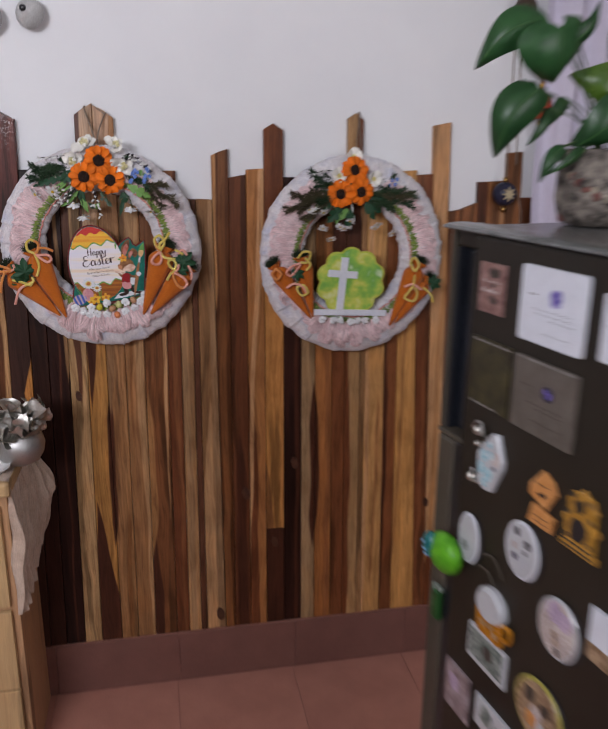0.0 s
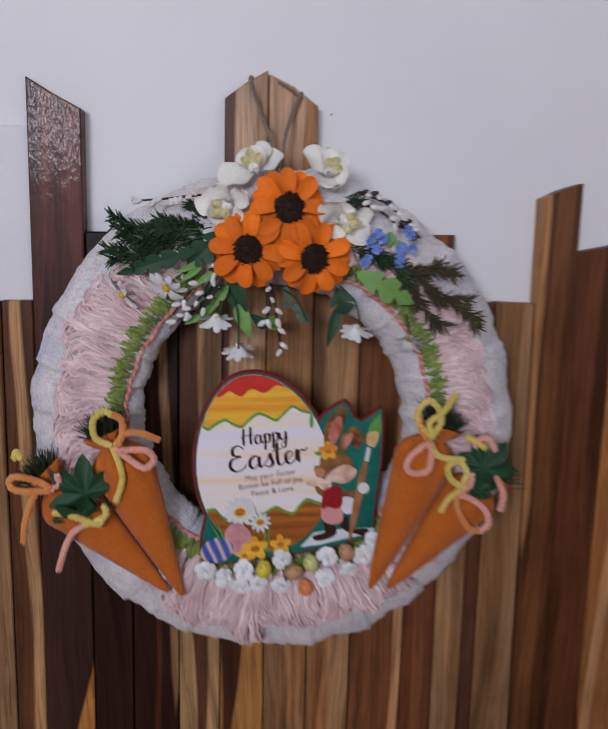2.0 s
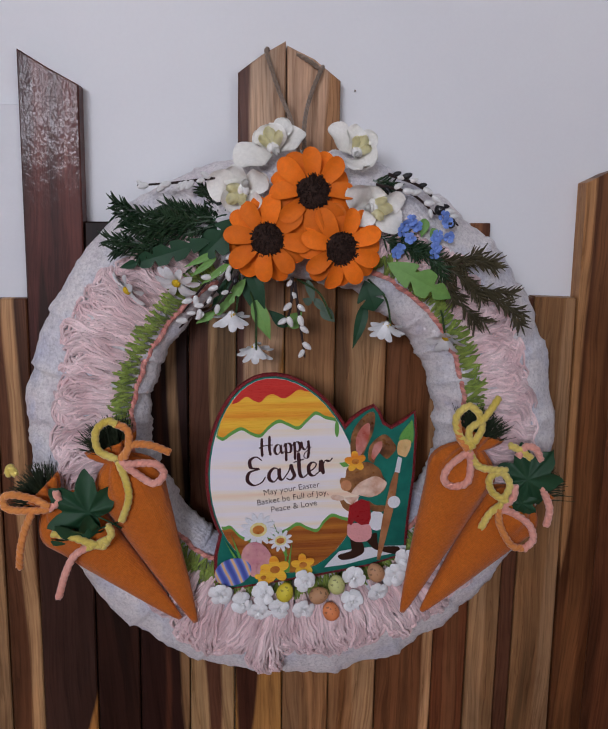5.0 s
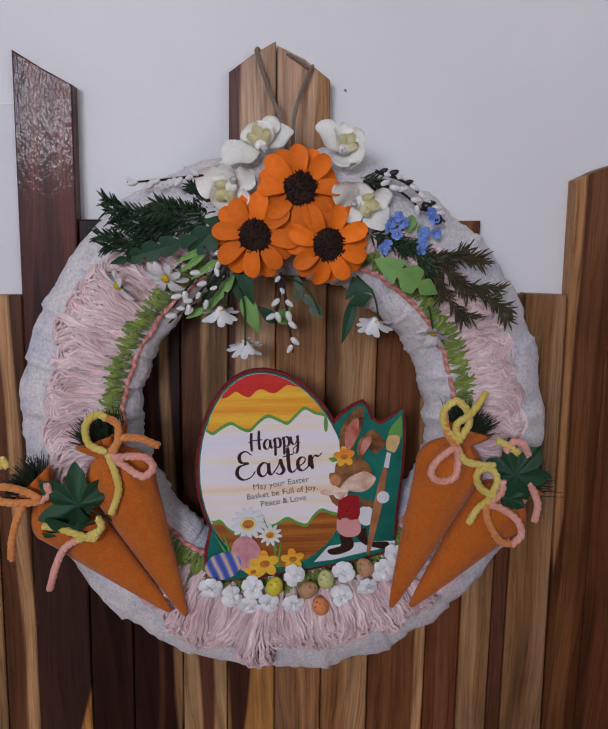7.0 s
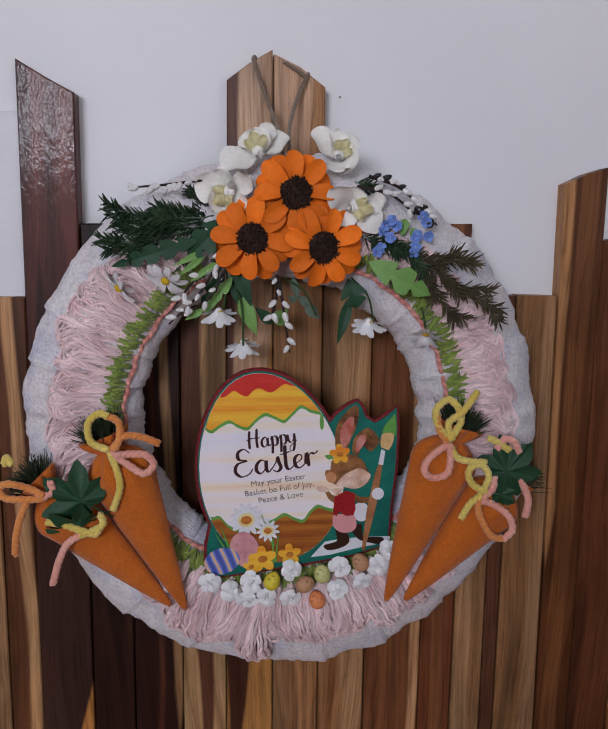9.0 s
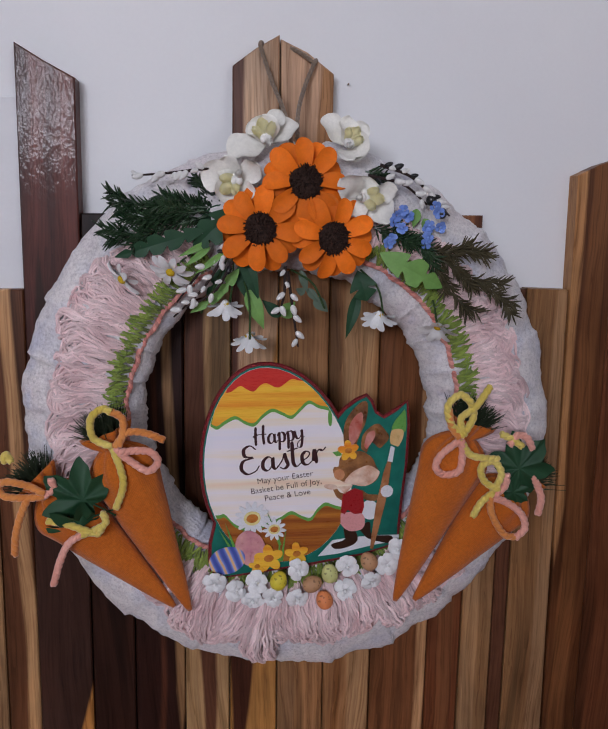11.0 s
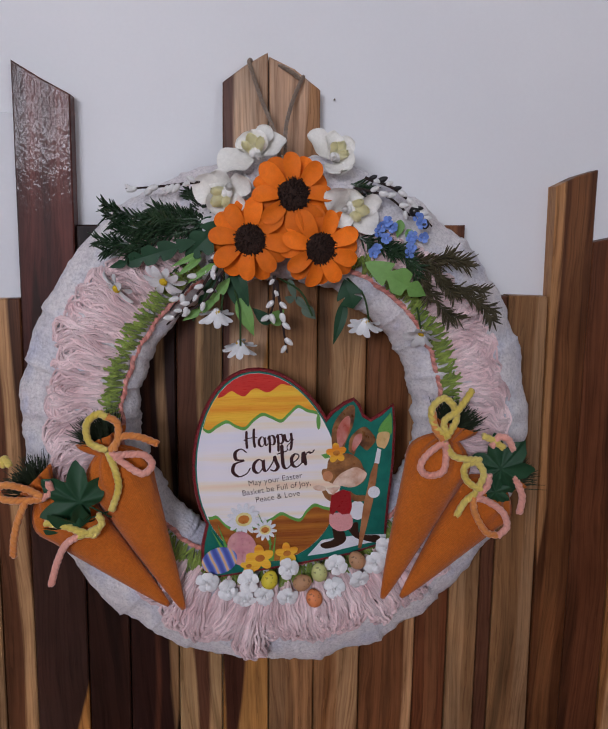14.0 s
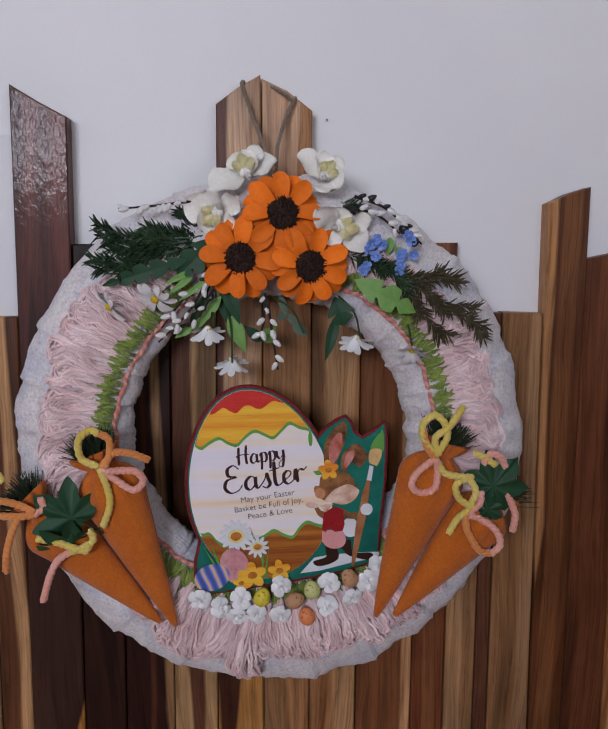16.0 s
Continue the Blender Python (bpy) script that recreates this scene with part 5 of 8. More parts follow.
M["twig"] = plain("dark_twig", (0.028, 0.016, 0.014), 0.7)
M["catkin"] = surface("white_catkin", (0.66, 0.66, 0.64), (0.78, 0.78, 0.76), 120.0, 0.8)
M["carrot"] = cloth("orange_cotton", (0.52, 0.122, 0.010), (0.62, 0.16, 0.015), 1300.0, 0.85, 0.35, 0.2, 40.0)
M["bristle"] = surface("dark_bristle", (0.012, 0.02, 0.010), (0.03, 0.045, 0.02), 100.0, 0.7)
M["yarn_yellow"] = surface("yellow_wool", (0.62, 0.46, 0.07), (0.74, 0.60, 0.16), 30.0, 0.9, 0, 900.0, 0.5, 0.0005, sheen=0.4)
M["yarn_pink"] = surface("pink_wool", (0.70, 0.28, 0.20), (0.80, 0.40, 0.32), 30.0, 0.9, 0, 900.0, 0.5, 0.0005, sheen=0.4)
M["yarn_orange"] = surface("orange_wool", (0.62, 0.20, 0.04), (0.74, 0.30, 0.08), 30.0, 0.9, 0, 900.0, 0.5, 0.0005, sheen=0.4)
M["rope"] = cloth("jute_string", (0.19, 0.135, 0.095), (0.29, 0.21, 0.15), 2000.0)

DEEP, MID = 0.036, -0.037  # the ring's half depth and middle depth


def round_of(base, c1, s1, c2=0.0, s2=0.0):
    """A radius that changes softly round the ring."""
    return lambda a: base + c1 * math.cos(a) + s1 * math.sin(a) + c2 * math.cos(2 * a) + s2 * math.sin(2 * a)


class Ring:
    """The slightly uneven ring: its hole, its rim and the line of the crocheted band."""

    def __init__(self, inner, outer, band):
        self.inner, self.outer, self.band = inner, outer, band

    def front(self, r, a):
        lo, hi = self.inner(a), self.outer(a)
        k = max(0.0, 1 - ((2 * r - lo - hi) / (hi - lo)) ** 2)
        return MID - DEEP * math.sqrt(k)


FIRST = Ring(round_of(0.1450, -0.0050, 0.0066, 0.0, -0.003), round_of(0.2735, -0.0024, -0.0018, -0.004, -0.0013), round_of(0.1645, -0.0027, 0.0110, 0.0, 0.0025))
SECOND = Ring(round_of(0.1520, 0.0, 0.004, -0.0036), round_of(0.2850, 0.0, 0.006, -0.0068), round_of(0.1730, 0.0035, 0.004, -0.004))


def knitted_ring(bm, seed, ring_):
    nt, nf = 520, 36
    vs = []
    for i in range(nt):
        a = 2 * math.pi * i / nt
        ca, sa = math.cos(a), math.sin(a)
        wob = 0.0035 * noise.noise((2.2 * ca + seed, 2.2 * sa, 0))
        mid, half = (ring_.inner(a) + ring_.outer(a)) / 2, (ring_.outer(a) - ring_.inner(a)) / 2
        # overlapping bands of cloth wound round the ring
        turn = (a * 22 / (2 * math.pi) + 1.1 * noise.noise((1.5 * ca, 1.5 * sa, seed))) % 1.0
        lap = 0.0066 * turn ** 2.5 * min(1, (1 - turn) / 0.04) - 0.0014
        ring = []
        for k in range(nf):
            p = 2 * math.pi * k / nf
            crease = 0.0034 * noise.noise((9 * ca, 9 * sa, 3 * math.cos(p) + seed)) + 0.0018 * noise.noise((34 * ca, 34 * sa, 7 * math.sin(p)))
            q = 1 + (lap * (0.30 + 0.70 * max(0.0, math.sin(p))) + crease) / 0.05
            r = mid + wob + half * q * math.cos(p)
            y = MID - DEEP * q * math.sin(p)
            ring.append(bm.verts.new((r * ca, min(y, -0.0025), r * sa)))
        vs.append(ring)
    for i in range(nt):
        a, b = vs[i], vs[(i + 1) % nt]
        for k in range(nf):
            j = (k + 1) % nf
            bm.faces.new((a[k], b[k], b[j], a[j]))


def yarn_fringe(bm, seed, ring_):
    """Loose loops of wool in plump tufts, fastened along the crocheted band and lying outwards over the ring."""
    rnd = random.Random(seed)
    a = radians(118)
    while a < radians(430):
        deg = math.degrees(a) % 360
        reach = ring_.outer(a) - 0.043 + 0.008 * math.sin(3 * a + 1) + rnd.uniform(-0.010, 0.010)
        if 150 < deg < 207:
            reach += 0.011
        elif deg < 140:
            reach -= 0.006
        elif 207 <= deg < 236:
            reach -= 0.014
        elif 228 < deg < 312:
            reach += rnd.uniform(-0.010, 0.008)
        swing, wave, phase, size = rnd.uniform(-0.08, 0.08) - 0.11 * math.cos(a), rnd.uniform(0.010, 0.024), rnd.uniform(0, 6.28), rnd.uniform(0.004, 0.010)
        width, rate = rnd.uniform(0.026, 0.044), rnd.uniform(8, 15)
        count, step, plump = rnd.choice((13, 15, 17)), rnd.uniform(0.026, 0.044), 1.2
        if 232 < deg < 308:
            count, step, width, size, wave, plump = rnd.choice((36, 42, 48)), rnd.uniform(0.060, 0.105), rnd.uniform(0.050, 0.090), rnd.uniform(0.011, 0.019), 1.4 * wave, 1.5
            swing, rate, reach = rnd.uniform(-0.13, 0.13), rnd.uniform(3, 7), reach + rnd.uniform(-0.012, 0.010)
        for _ in range(count):
            s0 = rnd.uniform(-1, 1)
            r0, r1 = ring_.band(a) + 0.0165 + rnd.uniform(-0.004, 0.006), reach + 0.005 + rnd.uniform(-0.010, 0.004) - 0.006 * s0 * s0
            pts, dome = [], size * math.sqrt(max(0.05, 1 - s0 * s0)) * rnd.uniform(0.45, 1.0)
            ph, back, crimp = phase + 0.5 * s0 + rnd.uniform(-0.5, 0.5), rnd.uniform(0.0, 0.016), rnd.uniform(0.003, 0.008)
            for s in range(18):
                t = s / 17
                ph += rnd.uniform(-0.12, 0.12)
                r = r0 + (r1 - r0) * math.sin(min(t / 0.8, 1) * math.pi / 2) - back * max(0, t - 0.8) / 0.2
                b = a + width * s0 * math.sin(math.pi * (0.10 + 0.74 * t)) + swing * t * t + wave * (0.3 + 0.7 * t) * math.sin(rate * t + ph) + crimp * math.sin(29 * t + 5 * ph)
                y = ring_.front(min(r, ring_.outer(a) - 0.0065), a) - 0.0010 - dome * math.sin(math.pi * min(1, 0.12 + 0.88 * t)) - 0.0014 * math.sin(9 * t + 2 * ph)
                pts.append((r * math.cos(b), min(y, ring_.front(r, a) - 0.0008), r * math.sin(b)))
            tube(bm, pts, [0.0009 * plump] + [rnd.uniform(0.0008, 0.0013) * plump for _ in range(16)] + [0.0008 * plump], 5)
        a += step


def crochet(bm, r0, r1, count, thick, seed, ring_):
    """A crocheted band: bunches of loose loops that lean both ways and fan out over the ring."""
    rnd = random.Random(seed)
    for i in range(count):
        a = radians(118) + radians(312) * (i + rnd.uniform(-0.2, 0.2)) / count
        lift = rnd.uniform(0.0035, 0.0065)
        for k in range(7):
            e0, e1 = r0 + ring_.band(a) + rnd.uniform(-0.002, 0.004), r1 + ring_.band(a) + rnd.uniform(-0.006, 0.004)
            lean, at, bow_ = rnd.uniform(-0.030, 0.062), a + rnd.uniform(-0.020, 0.020), rnd.uniform(-0.014, 0.014)
            pts = []
            for q in range(7):
                t = q / 6
                r = e0 + (e1 - e0) * t
                b = at + lean * t + bow_ * math.sin(math.pi * t) + rnd.uniform(-0.003, 0.003)
                pts.append((r * math.cos(b), ring_.front(r, a) - 0.001 - lift * math.sin(math.pi * (0.1 + 0.85 * t)) * rnd.uniform(0.7, 1.1), r * math.sin(b)))
            tube(bm, pts, [0.7 * thick, thick, 1.15 * thick, 1.15 * thick, 1.1 * thick, thick, 0.6 * thick], 5)


def edge_chain(bm, seed, ring_):
    """A chain of twisted wool along the inner side of the crocheted band."""
    rnd = random.Random(seed)
    ctrl = []
    for i in range(105):
        a = radians(118) + radians(312) * i / 104
        r = ring_.band(a) + rnd.uniform(-0.0014, 0.0014)
        ctrl.append((r * math.cos(a), ring_.front(r, a) - 0.0016, r * math.sin(a)))
    yarn(bm, ctrl, 0.0027, 110.0, 7)


def petal_mesh(name, length, half, mat, cup=0.12, curl=0.0, tip=0.8, n=10):
    """A petal along +z, facing -y, broadest towards its tip."""
    bm = bmesh.new()
    rows = []
    for i in range(n + 1):
        t = 1 - (1 - i / n) ** 1.7
        w = half * (0.30 + 0.70 * math.sin(min(1.0, t / tip) * math.pi / 2)) * math.sqrt(max(0.0, 1 - max(0, (t - 0.66) / 0.34) ** 2.4))
        y = -length * (0.10 * math.sin(math.pi * t) - curl * t * t)
        rows.append([(s * w, y + cup * abs(s) ** 1.5 * w * -1.0, t * length) for s in (-1, -0.55, 0, 0.55, 1)])
    for off in (0.0, 0.0007):
        vs = [[bm.verts.new((x, y + off, z)) for x, y, z in row] for row in rows]
        for a, b in zip(vs, vs[1:]):
            for k in range(4):
                q = (a[k], a[k + 1], b[k + 1], b[k])
                bm.faces.new(q if off == 0 else q[::-1])
    bmesh.ops.remove_doubles(bm, verts=bm.verts, dist=1e-6)
    return mesh_of(name, bm, mat, True)


PETAL = petal_mesh("orange_petal", 0.0350, 0.0088, M["petal"], 0.30, 0.10, 0.86)
CREAM = petal_mesh("cream_petal", 0.0275, 0.0122, M["cream"], -0.34, -0.16, 0.62)
DAISY = petal_mesh("daisy_petal", 0.0200, 0.0038, M["white"], 0.1, 0.1, 0.7, 6)
FORGET = petal_mesh("blue_petal", 0.0048, 0.0026, M["blue"], 0.1, 0.0, 0.8, 4)


def face(x, z, y, lean_x=0.0, lean_z=0.0, spin=0.0):
    """A pose at (x, y, z) for a blossom that faces -y, leaning to the right or up by degrees."""
    return Matrix.Translation((x, y, z)) @ Matrix.Rotation(radians(lean_x), 4, "Z") @ Matrix.Rotation(radians(-lean_z), 4, "X") @ Matrix.Rotation(radians(spin), 4, "Y")


def blossom(name, parent, m, petal, piece, count, centre, mat, layers=1, open_=12, spin=0.0, label=""):
    """A flower: its middle is the part, each petal a piece of it."""
    bm = bmesh.new()
    centre(bm)
    f = part(name, bm, mat, parent, label, smooth=False)
    f.matrix_basis = m
    for layer in range(layers):
        for i in range(count):
            a = 360.0 * (i + 0.5 * layer) / count + random.uniform(-5, 5) + spin
            p = Matrix.Rotation(radians(a), 4, "Y") @ Matrix.Translation((0, 0.0042 * layer + 0.0016 * (i % 2), 0.0045 if layers > 1 else 0.001)) @ Matrix.Rotation(radians(open_ - 9 * layer + random.uniform(-8, 8)), 4, "X") @ Matrix.Rotation(radians(random.uniform(-16, 16)), 4, "Z")
            k = random.uniform(0.93, 1.06)
            shared(piece, petal, f, p @ Matrix.Diagonal((k, 1, k, 1)))
    return f


def silk_petal(name, length, half, mat, seed, n=14):
    """A broad silk petal along +z, facing -y: rounded, cupped, with a softly waved rim."""
    bm = bmesh.new()
    cols = (-1, -0.72, -0.4, 0, 0.4, 0.72, 1)
    rows = []
    for i in range(n + 1):
        t = 1 - (1 - i / n) ** 1.5
        w = half * (0.22 + 0.78 * math.sin(min(1.0, t / 0.62) * math.pi / 2)) * math.sqrt(max(0.0, 1 - max(0, (t - 0.52) / 0.48) ** 2.2))
        row = []
        for c in cols:
            wave = 0.0022 * abs(c) ** 2 * math.sin(9 * t + 2.4 * c + seed) + 0.0012 * math.sin(6 * t + seed)
            row.append((c * w, -0.16 * length * math.sin(math.pi * t * 0.8) + 0.22 * w * (1 - c * c) + wave, t * length))
        rows.append(row)
    for off in (0.0, 0.0006):
        vs = [[bm.verts.new((x, y + off, z)) for x, y, z in row] for row in rows]
        for a, b in zip(vs, vs[1:]):
            for k in range(6):
                q = (a[k], a[k + 1], b[k + 1], b[k])
                bm.faces.new(q if off == 0 else q[::-1])
    bmesh.ops.remove_doubles(bm, verts=bm.verts, dist=1e-6)
    return mesh_of(name, bm, mat, True)


SILK = [silk_petal("silk_petal", 0.032, 0.0155, M["cream"], 1.0 + 2.1 * k) for k in range(3)]


def silk_flower(parent, x, z, y, lean_x, lean_z, petals, lip, heart=1.0):
    """A cream orchid-like bloom. petals: (turn clockwise from up, length, width, tipped forward); lip: the turn of its frilled yellow lip."""
    bm = bmesh.new()
    for k in range(3):
        ball(bm, (0.0025 * math.sin(2.1 * k), -0.006 - 0.001 * k, 0.0025 * math.cos(2.1 * k)), (0.0035, 0.004, 0.0045), None, 6, 9)
    f = part("cream_flower", bm, M["cream"], parent, "cream silk bloom with a frilled yellow lip", smooth=True)
    f.matrix_basis = face(x, z, y, lean_x, lean_z)
    for k, (turn, length, width, tip) in enumerate(petals):
        m = Matrix.Rotation(radians(turn), 4, "Y") @ Matrix.Translation((0, 0.0008 * k, 0.002)) @ Matrix.Rotation(radians(tip), 4, "X") @ Matrix.Rotation(radians(17 * math.sin(5 * k + turn)), 4, "Z")
        shared("petal", SILK[k % 3], f, m @ Matrix.Diagonal((width, 1, length, 1)))
    for k, (turn, size, mat) in enumerate(((lip, 1.0, M["silk_lemon"]), (lip + 46, 0.8, M["silk_lemon"]), (lip - 42, 0.75, M["silk_lemon"]), (lip + 160, 0.55, M["cream"]))):
        bm = bmesh.new()
        rows = []
        for i in range(9):
            t = i / 8
            w = 0.0062 * size * math.sin(math.pi * (0.12 + 0.78 * t)) ** 0.7
            rows.append([bm.verts.new((c * w, -0.006 - 0.009 * math.sin(2.2 * t) + 0.0016 * math.sin(11 * t + 5 * c + turn) * t + 0.0035 * c * c, 0.018 * size * heart * t)) for c in (-1, -0.5, 0, 0.5, 1)])
        for a, b in zip(rows, rows[1:]):
            for j in range(4):
                bm.faces.new((a[j], a[j + 1], b[j + 1], b[j]))
        bmesh.ops.solidify(bm, geom=bm.faces[:], thickness=0.0006)
        p = part("lip", bm, mat, f, smooth=True)
        p.matrix_basis = Matrix.Rotation(radians(turn), 4, "Y")
    return f


def seed_head(r):
    def make(bm):
        ball(bm, (0, -0.003, 0), (r, 0.006, r), None, 8, 16)
        rnd = random.Random(3)
        for _ in range(170):
            a, q = rnd.uniform(0, 6.28), r * math.sqrt(rnd.random())
            c = Vector((q * math.cos(a), -0.003 - 0.006 * math.sqrt(max(0, 1 - (q / r) ** 2)), q * math.sin(a)))
            d = Vector((c.x * 0.5 + rnd.uniform(-0.003, 0.003), -0.006, c.z * 0.5 + rnd.uniform(-0.003, 0.003))).normalized()
            tube(bm, [c, c + d * rnd.uniform(0.0016, 0.0034)], [0.0008, 0.0003], 4)
    return make


def stamens(bm):
    ball(bm, (0, -0.004, 0), (0.005, 0.005, 0.005), None, 6, 10)
    for k in range(9):
        a = 0.7 * k
        tube(bm, [(0, -0.003, 0), (0.006 * math.cos(a), -0.009, 0.006 * math.sin(a))], [0.0012, 0.0016], 5)


def pollen(bm):
    ball(bm, (0, -0.002, 0), (0.0042, 0.0032, 0.0042), None, 6, 10)


def dot(bm):
    ball(bm, (0, -0.001, 0), (0.0013, 0.0013, 0.0013), None, 5, 6)


def sprig(parent, x0, z0, x1, z1, y0, y1, mat, needle=0.0125, side=3, seed=1):
    """A pine twig with side shoots, all set with needles."""
    rnd = random.Random(seed)
    bm = bmesh.new()

    def shoot(p, q, count, size):
        p, q = Vector(p), Vector(q)
        d = (q - p)
        bend = Vector((rnd.uniform(-0.1, 0.1), 0, rnd.uniform(-0.1, 0.1))) * d.length
        path = spline([p, (p + q) / 2 + bend * 0.5, q], 4)
        tube(bm, path, [0.0012 - 0.0008 * i / (len(path) - 1) for i in range(len(path))], 5)
        for i in range(count):
            t = 0.06 + 0.94 * i / count
            k = min(int(t * (len(path) - 1)), len(path) - 2)
            c = path[k].lerp(path[k + 1], t * (len(path) - 1) - k)
            u = (path[k + 1] - path[k]).normalized()
            v = Vector((rnd.uniform(-1, 1), rnd.uniform(-0.9, 0.5), rnd.uniform(-1, 1)))
            v = (v - u * v.dot(u)).normalized()
            w = (0.75 * u + v * rnd.uniform(0.55, 1.0)).normalized()
            e = c + w * size * rnd.uniform(0.75, 1.15)
            e.y = min(e.y, -0.003)
            tube(bm, [c, (c + e) / 2, e], [0.0006, 0.00095, 0.0003], 4)

    a, b = Vector((x0, y0, z0)), Vector((x1, y1, z1))
    n = int((b - a).length / 0.0011)
    shoot(a, b, n, needle)
    along = (b - a)
    for s in range(side):
        t = 0.22 + 0.5 * s / max(1, side - 1)
        c = a + along * t
        out = Vector((-along.z, 0, along.x)).normalized() * (1 if s % 2 else -1)
        e = c + along * 0.30 + out * along.length * 0.11 + Vector((0, rnd.uniform(-0.008, 0.004), 0))
        shoot(c, e, int(n * 0.5), needle * 0.9)
    return part("pine_sprig", bm, mat, parent)


def catkin_twig(parent, ctrl, buds, seed, dark=0):
    """A thin twig with white catkins on both sides, each bud a piece."""
    rnd = random.Random(seed)
    path = spline(ctrl, 8)
    bm = bmesh.new()
    tube(bm, path, [0.0018 - 0.0009 * i / (len(path) - 1) for i in range(len(path))], 6)
    tw = part("catkin_twig", bm, M["twig"], parent, "dark twig with white catkins")
    for i in range(buds):
        k = min(len(path) - 2, max(0, int((0.10 + 0.88 * i / max(1, buds - 1) + rnd.uniform(-0.06, 0.06)) * (len(path) - 2))))
        p, d = path[k], (path[k + 1] - path[k]).normalized()
        s = Vector((-d.z, 0, d.x)) * rnd.choice((1, 1, -1, -1, 0.2))
        u = (d * 0.8 + s * 0.7 + Vector((0, -0.25, 0))).normalized()
        bm = bmesh.new()
        size = rnd.uniform(0.0035, 0.0058)
        ball(bm, (0, 0, 0), (0.55 * size, 0.55 * size, size), None, 7, 10)
        for v in bm.verts:
            if v.co.z > 0:
                v.co.x *= 1 - 45 * v.co.z
                v.co.y *= 1 - 45 * v.co.z
        c = part("catkin", bm, M["black"] if i in range(0, 3 * dark, 3) else M["catkin"], tw, smooth=True)
        c.matrix_basis = Matrix.Translation(p + u * size * 0.9) @ u.to_track_quat("Z", "Y").to_matrix().to_4x4()
    return tw


def lobed(a):
    """How far a palmate leaf reaches at the angle a from its tip: five pointed lobes, notched between, with a few teeth."""
    a = abs((a + math.pi) % (2 * math.pi) - math.pi)
    knots = ((0.0, 0.70), (0.16, 0.58), (0.24, 0.57), (0.50, 0.37), (0.72, 0.54), (0.90, 0.68), (1.06, 0.56), (1.14, 0.54), (1.42, 0.34), (1.72, 0.50), (1.90, 0.55), (2.12, 0.43), (2.62, 0.32), (math.pi, 0.16))
    for (a0, r0), (a1, r1) in zip(knots, knots[1:]):
        if a <= a1:
            return r0 + (r1 - r0) * (a - a0) / (a1 - a0)
    return 0.16


def ivy_leaf(parent, m, size, mat, name="leaf"):
    """A five-lobed toothed leaf facing -y, stalk at the origin, tip along +z, its lobes curling down."""
    bm = bmesh.new()
    n = 96
    rings = []
    for q in (0.0, 0.35, 0.7, 1.0):
        ring = []
        for k in range(n):
            a = 2 * math.pi * k / n
            r = size * lobed(a) * q
            x, z = r * math.sin(a), 0.36 * size + r * math.cos(a)
            ring.append((x, -0.16 * size * math.sin(2.2 * z / size) + 0.30 * x * x / size + 0.05 * size * math.cos(6.6 * a) * q, z))
        rings.append(ring)
    for off in (0.0, 0.0006):
        vs = [[bm.verts.new((x, y + off, z)) for x, y, z in ring] for ring in rings[1:]]
        hub = bm.verts.new((0, rings[0][0][1] + off, 0.36 * size))
        for k in range(n):
            j = (k + 1) % n
            fs = [(hub, vs[0][k], vs[0][j])] + [(lo[k], hi[k], hi[j], lo[j]) for lo, hi in zip(vs, vs[1:])]
            for f in fs:
                bm.faces.new(f if off else f[::-1])
    tube(bm, [(0, 0.001, -0.2 * size), (0, -0.03 * size, 0.1 * size), (0, -0.1 * size, 0.36 * size)], 0.0009, 5)
    o = part(name, bm, mat, parent, smooth=True)
    o.matrix_basis = m
    return o


def bow(parent, mat, ctrl, radius=0.0036):
    bm = bmesh.new()
    yarn(bm, ctrl, radius)
    return part("yarn", bm, mat, parent, smooth=True)


